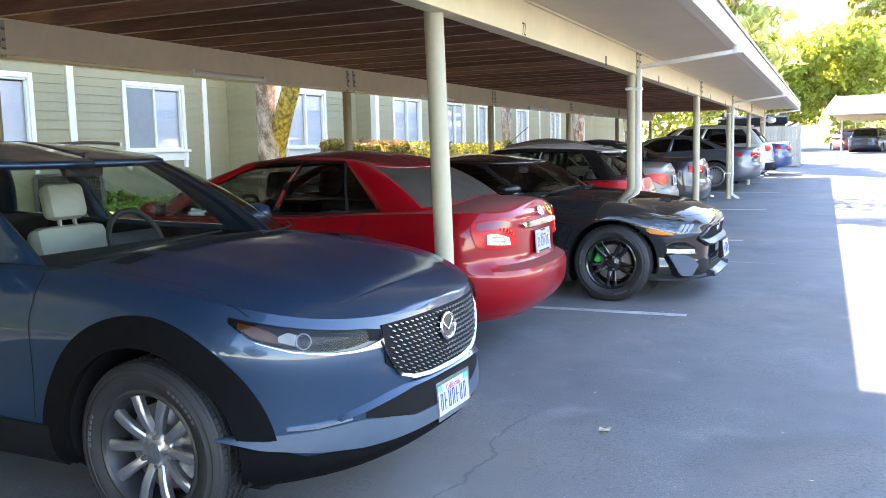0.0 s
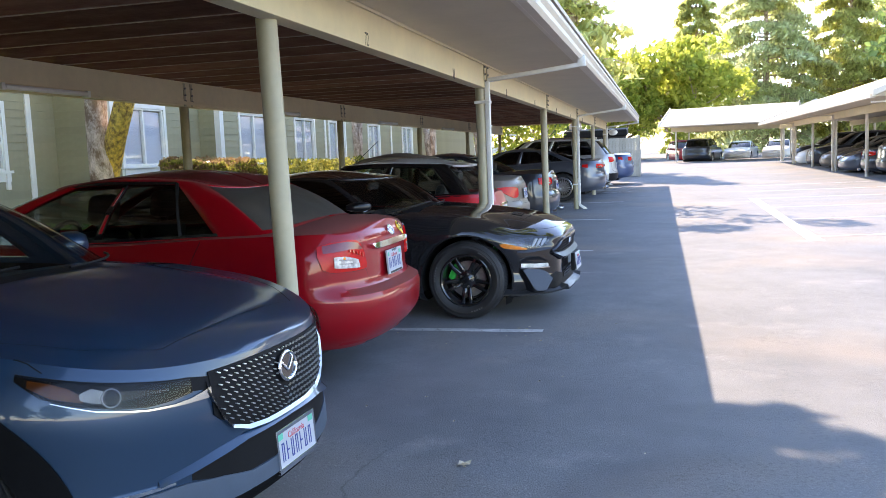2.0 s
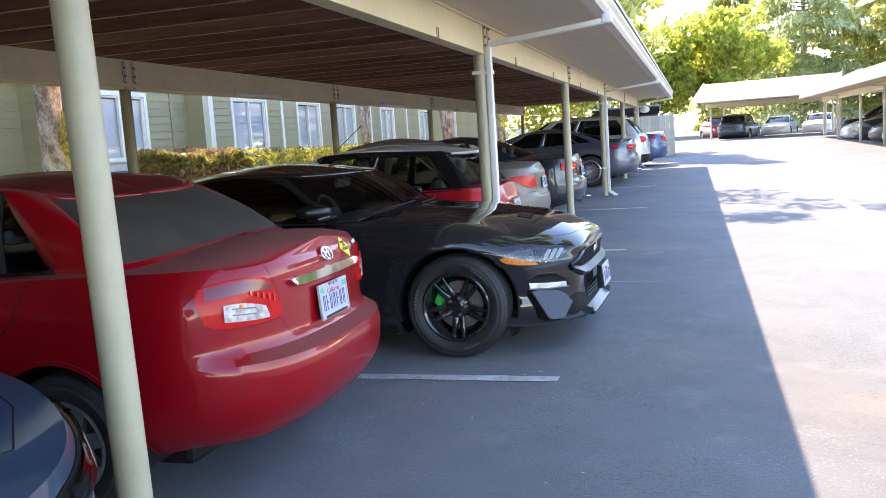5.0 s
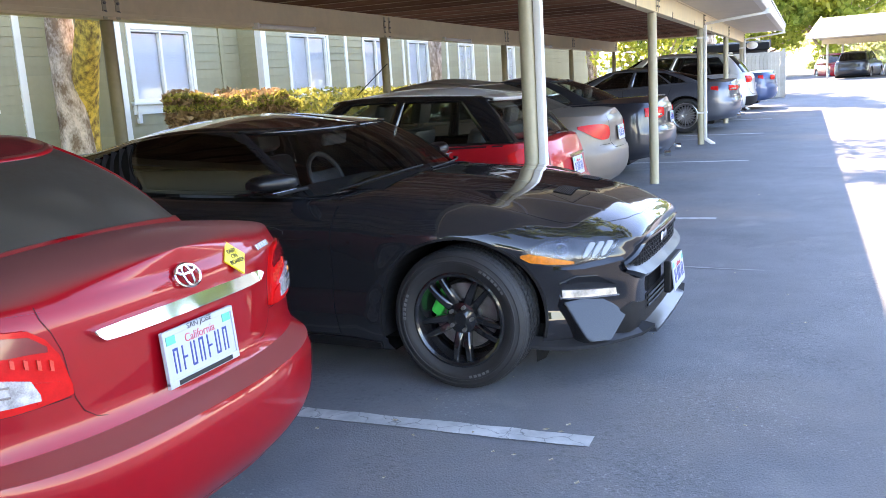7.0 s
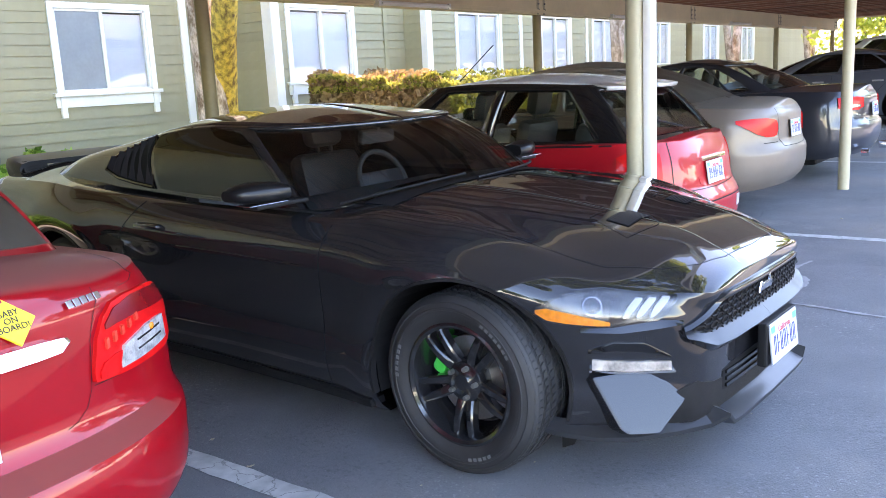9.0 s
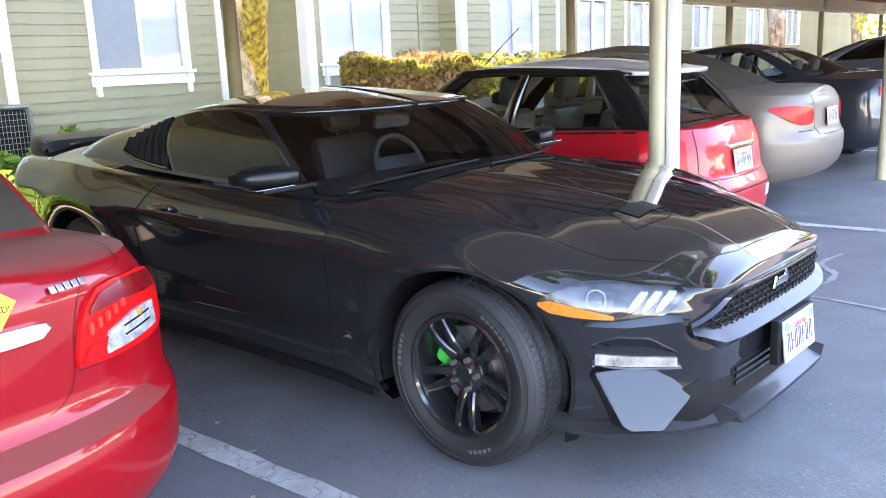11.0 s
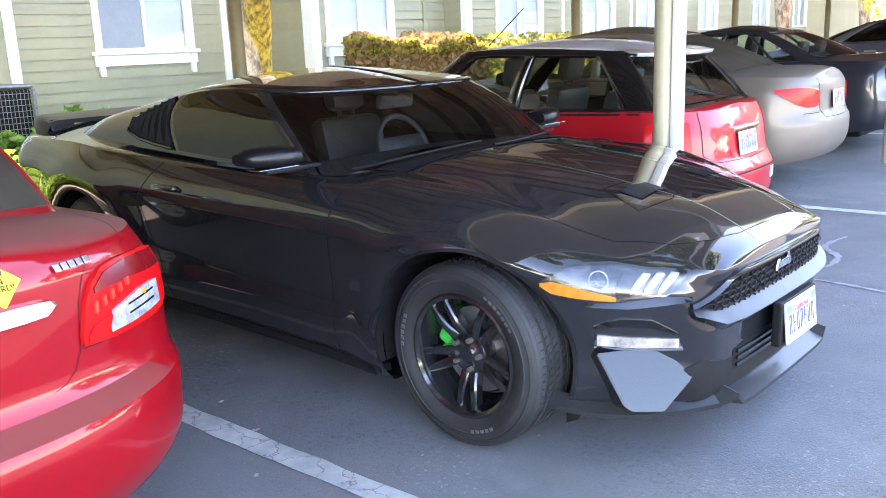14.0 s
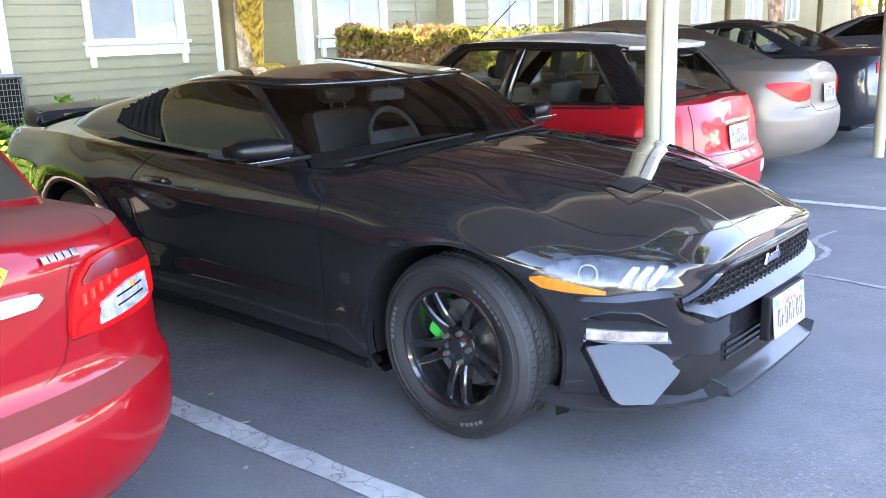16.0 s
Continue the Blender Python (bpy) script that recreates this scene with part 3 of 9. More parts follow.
# ---- car bodies ----
class Shape:
    """A car's skin: a lower body lofted round its plan outline, and a cabin lofted from the belt to the roof.
    d runs back from the nose, U round the half outline (0 nose, 1 to 2 flank, 3 tail), v up the skin."""

    def __init__(self, L, W, zb, ze, zt, plan, front, side, rear, Rf, nf, Rr, nr, cab=None, crown=2.0, flare=(), floor=0.32, ridges=(), nose=None):
        self.L, self.W = L, W
        self.zb, self.ze, self.zt, self.plan = curve(zb), curve(ze), curve(zt), curve(plan)
        self.front, self.side, self.rear = curve(front), curve(side), curve(rear)
        self.Rf, self.nf, self.Rr, self.nr = Rf, nf, Rr, nr
        self.cab, self.crown, self.flare, self.floor, self.ridges = cab, crown, flare, floor, ridges
        self.nose = [curve([(q[0], q[k]) for q in nose]) for k in (1, 2)] if nose else None
        u = np.linspace(0, 3, 1201)
        d, y = self.base(u)
        s = np.r_[0, np.cumsum(np.hypot(np.diff(d), np.diff(y)))]
        self.us, self.ss, self.ds = u, s, d

    def base(self, U):
        U = np.asarray(U, float)
        th = np.where(U < 1, U, np.where(U > 2, 3 - U, 1)) * math.pi / 2
        n = np.where(U < 1.5, self.nf, self.nr)
        c, s = np.abs(np.cos(th)) ** (2 / n), np.abs(np.sin(th)) ** (2 / n)
        c = np.where((U >= 1) & (U <= 2), 0, c)
        mid = self.Rf + (self.L - self.Rf - self.Rr) * np.clip(U - 1, 0, 1)
        d = np.where(U < 1, self.Rf * (1 - c), np.where(U > 2, self.L - self.Rr * (1 - c), mid))
        y = self.W * self.plan(d) * np.where((U >= 1) & (U <= 2), 1, s)
        if self.nose:
            d, y = np.where(U < 1, self.nose[0](U), d), np.where(U < 1, self.nose[1](U), y)
        return d, y

    def normal(self, U):
        e = 2e-3
        d1, y1 = self.base(np.clip(U - e, 0, 3))
        d2, y2 = self.base(np.clip(U + e, 0, 3))
        tx, ty = -(d2 - d1), y2 - y1
        n = np.hypot(tx, ty) + 1e-12
        return ty / n, -tx / n

    def u_front(self, s):
        return np.interp(s, self.ss, self.us)

    def u_rear(self, s):
        return np.interp(self.ss[-1] - np.asarray(s, float), self.ss, self.us)

    def u_y(self, y):
        k = slice(0, 401)
        return np.interp(y, self.base(self.us[k])[1], self.us[k])

    def u_ry(self, y):
        k = slice(1200, 799, -1)
        return np.interp(y, self.base(self.us[k])[1], self.us[k])

    def u_d(self, d):
        return np.interp(d, self.ds, self.us)

    def at(self, where, a):
        return {"front": self.u_front, "rear": self.u_rear, "side": self.u_d, "y": self.u_y, "ry": self.u_ry, "d": self.u_d}[where](a)

    def u_side(self, d):
        return 1 + (np.asarray(d, float) - self.Rf) / (self.L - self.Rf - self.Rr)

    def v_of(self, U, z):
        d, _ = self.base(U)
        return (z - self.zb(d)) / (self.ze(d) - self.zb(d))

    def low(self, U, v, off=0.0):
        """Points of the lower body; v 0 to 1 up the side, 1 to 2 over the top to the middle."""
        U, v = np.broadcast_arrays(np.asarray(U, float), np.asarray(v, float))
        d, y = self.base(U)
        nx, ny = self.normal(U)
        v1 = np.clip(v, 0, 1)
        zb, ze = self.zb(d), self.ze(d)
        z = zb + (ze - zb) * v1
        wf, ws, wr = np.clip(nx, 0, 1) ** 2, ny**2, np.clip(-nx, 0, 1) ** 2
        o = wf * self.front(v1) + ws * self.side(v1) + wr * self.rear(v1)
        for fd, fz, fr, fa in self.flare:
            q = np.hypot(d - fd, z - fz)
            o = o + fa * ws * np.exp(-(((q - fr) / 0.11) ** 2)) * (U > 0.3) * (U < 2.7)
        o = o + np.where(v <= 1, off, 0)
        x, yy = -d + nx * o, np.maximum(y + ny * o, 0)
        w = np.clip(v - 1, 0, 1)
        zt = self.zt(-x)
        zz = np.where(v > 1, ze + np.maximum(zt - ze, 0) * (1 - (1 - w) ** self.crown) + off, z)
        yl = yy * (1 - w)
        for y0, wd, a, d0, d1 in self.ridges:
            zz = zz + np.where(v > 1, a * np.exp(-(((yl - y0) / wd) ** 2)) * np.clip((-x - d0) / 0.15, 0, 1) * np.clip((d1 + x) / 0.15, 0, 1), 0)
        if np.ndim(off) == 0 and off:
            zz = zz + np.where((v > 0.97) & (v <= 1), off * (v - 0.97) / 0.03, 0)
        return np.stack([x, yy * (1 - w), zz], -1)

    def deck(self, d, y):
        hw = self.W * self.plan(d)
        w = np.clip(1 - np.abs(y) / hw, 0, 1)
        return self.ze(d) + np.maximum(self.zt(d) - self.ze(d), 0) * (1 - (1 - w) ** self.crown)

    def top(self, U, v, off=0.0):
        """Points of the cabin; v 0 at the belt, 1 at the roof's edge, 2 at its middle."""
        c = self.cab
        U, v = np.broadcast_arrays(np.asarray(U, float), np.asarray(v, float))
        th = np.where(U < 1, U, np.where(U > 2, 3 - U, 1)) * math.pi / 2
        n = c.get("n", 3.5)
        co, si = np.abs(np.cos(th)) ** (2 / n), np.abs(np.sin(th)) ** (2 / n)
        flat = (U >= 1) & (U <= 2)
        co, si, t = np.where(flat, 0, co), np.where(flat, 1, si), np.clip(U - 1, 0, 1)

        def loop(a, b, ra, rb, w0, w1):
            d = np.where(U < 1, a + ra * (1 - co), np.where(U > 2, b - rb * (1 - co), a + ra + (b - a - ra - rb) * t))
            return d, (w0 + (w1 - w0) * (d - a) / (b - a)) * si

        d0, y0 = loop(*c["belt"])
        d1, y1 = loop(*c["roof"])
        z0 = self.deck(d0, y0) - 0.012
        z1 = c["zr"](d1)
        vv = np.clip(v, 0, 1)
        b = c.get("bulge", 0.02) * np.sin(math.pi * vv)
        nrm = np.hypot(d1 - d0, y1 - y0) + 1e-6
        d, y, z = d0 + (d1 - d0) * vv, y0 + (y1 - y0) * vv, z0 + (z1 - z0) * vv
        e = b + off
        up = np.clip(nrm / np.maximum(np.hypot(nrm, z1 - z0), 1e-6), 0, 1)
        fx = np.where(U < 1, co, np.where(U > 2, -co, 0))
        x = -d + e * fx * (1 - up)
        y = y + e * si * (1 - 0.3 * up)
        z = z + e * up
        w = np.clip(v - 1, 0, 1)
        z = np.where(v > 1, z1 + c.get("rise", 0.05) * (1 - (1 - w) ** 2) * np.sin(math.pi / 2 * np.clip((d1 - c["roof"][0]) / 0.75, 0, 1)) * np.sin(math.pi / 2 * np.clip((c["roof"][1] - d1) / 0.6, 0, 1)) + off, z)
        return np.stack([x, np.where(v > 1, y1 * (1 - w), y), z], -1)


def grid_faces(nu, nv, flip=False):
    f = [(i * nv + j, (i + 1) * nv + j, (i + 1) * nv + j + 1, i * nv + j + 1) for i in range(nu - 1) for j in range(nv - 1)]
    return [q[::-1] for q in f] if flip else f


def mirrored(verts, faces, both=True):
    """A half skin (y of 0 and more) and its mirror image, welded along the middle."""
    v = np.asarray(verts, float)
    if not both:
        return v, faces
    m = v * (1, -1, 1)
    n = len(v)
    return np.r_[v, m], [*faces, *[tuple(n + k for k in f[::-1]) for f in faces]]


def skin_body(shape, name, mats, parent, cuts, tub=None, label=""):
    """The painted lower body as one closed mesh, its wheel arches cut out; tub: the cabin's opening."""
    U = np.r_[np.linspace(0, 1, 30)[:-1], np.linspace(1, 2, 60)[:-1], np.linspace(2, 3, 30)]
    V = np.r_[np.linspace(0, 1, 22)[:-1], 0.985, 1.0, 1.06, np.linspace(1.12, 2, 11)]
    uu, vv = np.meshgrid(U, V, indexing="ij")
    P = shape.low(uu, vv)
    P[:, -1, 1] = 0
    low = np.zeros(P.shape[:2], bool)
    if tub:
        a, b = tub
        inside = (-P[..., 0] > a) & (-P[..., 0] < b) & (vv > 1.07)
        P[inside, 2] = shape.floor
        low = inside
    nu, nv = P.shape[:2]
    bottom = P[:, :1] * (1, 0, 1)
    bm = bmesh.new()
    vs = {}

    def vert(p):
        k = (round(float(p[0]), 5), round(float(p[1]), 5), round(float(p[2]), 5))
        if k not in vs:
            vs[k] = bm.verts.new(k)
        return vs[k]

    for sgn in (1, -1):
        G = np.concatenate([bottom, P], 1) * (1, sgn, 1)
        lo = np.concatenate([np.zeros((nu, 1), bool), low], 1)
        for i in range(nu - 1):
            for j in range(nv):
                q = [vert(G[a, b]) for a, b in ((i, j), (i + 1, j), (i + 1, j + 1), (i, j + 1))]
                q = [p for k, p in enumerate(q) if p is not q[k - 1]]
                if len(set(q)) < 3:
                    continue
                if sgn > 0:
                    q.reverse()
                try:
                    f = bm.faces.new(q)
                    f.material_index = 1 if (lo[i, j] or lo[i + 1, j] or lo[i, j + 1] or lo[i + 1, j + 1]) else 0
                except ValueError:
                    pass
    bmesh.ops.recalc_face_normals(bm, faces=bm.faces)
    me = bpy.data.meshes.new(name)
    bm.to_mesh(me)
    bm.free()
    for mm in mats:
        me.materials.append(mm)
    ob = new(name, me)
    cut_objects = []
    for d, z, r in cuts:
        for sgn in (1, -1):
            cb = bmesh.new()
            bmesh.ops.create_cone(cb, cap_ends=True, segments=56, radius1=r, radius2=r, depth=0.62, matrix=pose(-d, sgn * (shape.W - 0.05), z, 90, 0, 0))
            cm = bpy.data.meshes.new("cut")
            cb.to_mesh(cm)
            cb.free()
            cm.materials.append(mats[1])
            co = new("cut", cm)
            cut_objects.append(co)
            mod = ob.modifiers.new("arch", "BOOLEAN")
            mod.operation, mod.object, mod.solver = "DIFFERENCE", co, "EXACT"
    bpy.context.view_layer.update()
    done = bpy.data.meshes.new_from_object(ob.evaluated_get(bpy.context.evaluated_depsgraph_get()))
    ob.modifiers.clear()
    ob.data = done
    done.name = name
    for co in cut_objects:
        bpy.data.objects.remove(co)
    done.polygons.foreach_set("use_smooth", [True] * len(done.polygons))
    done.set_sharp_from_angle(angle=radians(38))
    ob.parent = parent
    if label:
        ob["label"] = label
    return ob


def cabin(shape, parent, roof_mat, pillar_mat, glass, windows, roof_label=""):
    """Pillars and roof with real openings, and a pane in each. windows: (name, U0, U1, v0, v1)."""
    ub = sorted({0.0, 1.0, 2.0, 3.0, *[w[1] for w in windows], *[w[2] for w in windows]})
    U = np.concatenate([np.linspace(a, b, max(2, int(round((b - a) * 22)) + 1))[:-1] for a, b in zip(ub, ub[1:])] + [[3.0]])
    vb = sorted({0.0, 1.0, *[w[3] for w in windows], *[w[4] for w in windows]})
    V = np.concatenate([np.linspace(a, b, max(2, int(round((b - a) * 10)) + 1))[:-1] for a, b in zip(vb, vb[1:])] + [[1.0]])
    uu, vv = np.meshgrid(U, V, indexing="ij")
    P = shape.top(uu, vv)
    nv = len(V)
    um, vm = (U[1:] + U[:-1]) / 2, (V[1:] + V[:-1]) / 2
    open_at = lambda u, v: any(w[1] < u < w[2] and w[3] < v < w[4] for w in windows)  # noqa: E731
    faces = [(i * nv + j, (i + 1) * nv + j, (i + 1) * nv + j + 1, i * nv + j + 1) for i in range(len(U) - 1) for j in range(nv - 1) if not open_at(um[i], vm[j])]
    v, f = mirrored(P.reshape(-1, 3), faces)
    ob = mesh_object("cabin_frame", v, f, pillar_mat, parent, smooth=35)
    mod = ob.modifiers.new("thickness", "SOLIDIFY")
    mod.thickness, mod.offset = 0.03, -1
    V2 = np.linspace(1, 2, 9)
    uu, vv = np.meshgrid(U, V2, indexing="ij")
    R = shape.top(uu, vv)
    v, f = mirrored(R.reshape(-1, 3), grid_faces(len(U), len(V2)))
    roof = mesh_object("roof", v, f, roof_mat, parent, roof_label, smooth=50)
    mod = roof.modifiers.new("thickness", "SOLIDIFY")
    mod.thickness, mod.offset = 0.02, -1
    for name, u0, u1, v0, v1 in windows:
        gu, gv = np.linspace(u0, u1, max(3, int((u1 - u0) * 18) + 2)), np.linspace(v0, v1, 7)
        uu, vv = np.meshgrid(gu, gv, indexing="ij")
        G = shape.top(uu, vv, -0.008)
        fs = grid_faces(len(gu), len(gv), True)
        mat = glass[name] if isinstance(glass, dict) else glass
        if mat is None:
            continue
        if u0 == 0.0 or u1 == 3.0:
            v, f = mirrored(G.reshape(-1, 3), fs)
            mesh_object(name, v, f, mat, parent, smooth=60)
        else:
            mesh_object(name, G.reshape(-1, 3), fs, mat, parent, smooth=60)
            mesh_object(name, G.reshape(-1, 3) * (1, -1, 1), [q[::-1] for q in fs], mat, parent, smooth=60)


def columns(cols, n):
    """Lines between (s, low, high) columns, n steps to each."""
    c = np.array(cols, float)
    k = np.linspace(0, len(c) - 1, n * (len(c) - 1) + 1)
    return np.stack([np.interp(k, np.arange(len(c)), c[:, j]) for j in range(3)], 1)


def panel(shape, name, cols, mat, parent, where="front", off=0.006, thick=0.03, n=4, nv=5, sides=(1, -1), label="", smooth=40):
    """A panel, lamp or trim that lies on the skin: columns (s, low z, high z), s counted round from the middle of nose or tail,
    or as d along the flank. It stands off the skin and has a rim that goes down into it."""
    c = columns(cols, n)
    U = shape.at(where, c[:, 0])
    off = np.asarray(off, float) if np.ndim(off) else np.array([off, off], float)
    lo, hi = shape.v_of(U, c[:, 1]), shape.v_of(U, c[:, 2])
    t = np.linspace(0, 1, nv)
    vv = lo[:, None] + (hi - lo)[:, None] * t
    uu = U[:, None] + 0 * t
    oo = off[0] + (off[1] - off[0]) * t + 0 * uu
    vc = np.clip(vv, 0, 0.995)
    A, B = shape.low(uu, vc, oo), shape.low(uu, vc, oo - thick)
    nu = len(U)
    V = np.r_[A.reshape(-1, 3), B.reshape(-1, 3)]
    N = nu * nv
    F = grid_faces(nu, nv, True)
    rim = [i * nv for i in range(nu)] + [(nu - 1) * nv + j for j in range(1, nv)] + [i * nv + nv - 1 for i in range(nu - 2, -1, -1)] + [j for j in range(nv - 2, 0, -1)]
    F += [(rim[k], rim[(k + 1) % len(rim)], N + rim[(k + 1) % len(rim)], N + rim[k]) for k in range(len(rim))]
    made = []
    if abs(c[0, 0]) < 1e-6 and where not in ("side", "d"):
        v, f = mirrored(V, F)
        made.append(mesh_object(name, v, f, mat, parent, label, smooth))
    else:
        for sgn in sides:
            made.append(mesh_object(name, V * (1, sgn, 1), F if sgn > 0 else [f[::-1] for f in F], mat, parent, label, smooth))
    for ob in made:
        bm = bmesh.new()
        bm.from_mesh(ob.data)
        bmesh.ops.recalc_face_normals(bm, faces=bm.faces)
        bm.to_mesh(ob.data)
        bm.free()
    return made


def ribbon(pts, normals, width, name, mat, parent, lift=0.0015):
    """A narrow strip along points on a skin: a shut line, a moulding or a crease."""
    V, F = [], []
    for i, p in enumerate(pts):
        a, b = Vector(pts[max(0, i - 1)]), Vector(pts[min(len(pts) - 1, i + 1)])
        t = (b - a).normalized()
        nrm = Vector(normals[i])
        s = t.cross(nrm).normalized() * width / 2
        V += [Vector(p) + s + nrm * lift, Vector(p) - s + nrm * lift]
        if i:
            k = 2 * i
            F.append((k - 2, k - 1, k + 1, k))
    return mesh_object(name, V, F, mat, parent)


def seam(shape, path, mat, parent, where="side", width=0.0045, name="shut_line", sides=(1, -1), n=10, lift=0.0015):
    """A shut line on the lower body through (s or d, z) points; past the shoulder give v as 1 and more instead of z."""
    p = np.array(path, float)
    k = np.linspace(0, len(p) - 1, n * (len(p) - 1) + 1)
    a, z = np.interp(k, np.arange(len(p)), p[:, 0]), np.interp(k, np.arange(len(p)), p[:, 1])
    U = shape.at(where, a)
    v = shape.v_of(U, z)
    A = shape.low(U, np.clip(v, 0, 1))
    B = shape.low(U, np.clip(v, 0, 1), 0.01)
    N = (B - A) / np.maximum(np.linalg.norm(B - A, axis=1, keepdims=True), 1e-9)
    for sgn in sides:
        ribbon(A * (1, sgn, 1), N * (1, sgn, 1), width, name, mat, parent, lift)


def deck_line(shape, pts, mat, parent, width=0.005, name="shut_line", sides=(1, -1), n=10, lift=0.002):
    """A line over hood or boot lid through (d, y) points."""
    p = np.array(pts, float)
    k = np.linspace(0, len(p) - 1, n * (len(p) - 1) + 1)
    d, y = np.interp(k, np.arange(len(p)), p[:, 0]), np.interp(k, np.arange(len(p)), p[:, 1])
    q = np.stack([-d, y, shape.top_z(d, y)], 1)
    for sgn in sides:
        ribbon(q * (1, sgn, 1), [(0, 0, 1)] * len(q), width, name, mat, parent, lift)


def _top_z(self, d, y):
    """Height of hood or boot lid at a place, taken from the skin itself."""
    d, y = np.atleast_1d(np.asarray(d, float)), np.abs(np.atleast_1d(np.asarray(y, float)))
    U = np.linspace(0, 3, 601)
    S = self.low(U, np.ones_like(U))
    hw, zs = np.interp(d, -S[:, 0], S[:, 1]), np.interp(d, -S[:, 0], S[:, 2])
    w = np.clip(1 - y / np.maximum(hw, 1e-3), 0, 1)
    z = zs + np.maximum(self.zt(d) - zs, 0) * (1 - (1 - w) ** self.crown)
    for y0, wd, a, d0, d1 in self.ridges:
        z = z + a * np.exp(-(((y - y0) / wd) ** 2)) * np.clip((d - d0) / 0.15, 0, 1) * np.clip((d1 - d) / 0.15, 0, 1)
    return z


Shape.top_z = _top_z


def lathe(profile, seg, name, mat, parent, label="", smooth=35, closed=False):
    """A body of revolution about y from (radius, y) points."""
    V = [(r * math.cos(2 * math.pi * k / seg), y, r * math.sin(2 * math.pi * k / seg)) for k in range(seg) for r, y in profile]
    m = len(profile)
    F = [(k * m + j, k * m + j + 1, ((k + 1) % seg) * m + j + 1, ((k + 1) % seg) * m + j) for k in range(seg) for j in range(m - 1)]
    if closed:
        F += [(k * m + m - 1, k * m, ((k + 1) % seg) * m, ((k + 1) % seg) * m + m - 1) for k in range(seg)]
    return mesh_object(name, V, F, mat, parent, label, smooth)


def spoke_mesh(bm, a0, r0, r1, w0, w1, y0, y1, depth, twist=0.0):
    """One spoke from radius r0 to r1 at the angle a0, its face from depth y0 to y1 (outer side at -y)."""
    n, rows = 6, []
    for i in range(n):
        t = i / (n - 1)
        r, w, y = r0 + (r1 - r0) * t, w0 + (w1 - w0) * t, y0 + (y1 - y0) * t - 0.012 * math.sin(math.pi * t)
        a = a0 + twist * t
        c, s = math.cos(a), math.sin(a)
        ring = []
        for q, dy in ((-0.5, depth), (-0.5, 0.006), (-0.3, 0.0), (0.3, 0.0), (0.5, 0.006), (0.5, depth)):
            ring.append(bm.verts.new((r * c - q * w * s, y + dy, r * s + q * w * c)))
        rows.append(ring)
    for a, b in zip(rows, rows[1:]):
        for k in range(5):
            bm.faces.new((a[k], b[k], b[k + 1], a[k + 1]))
    bm.faces.new(rows[0])
    bm.faces.new(rows[-1][::-1])


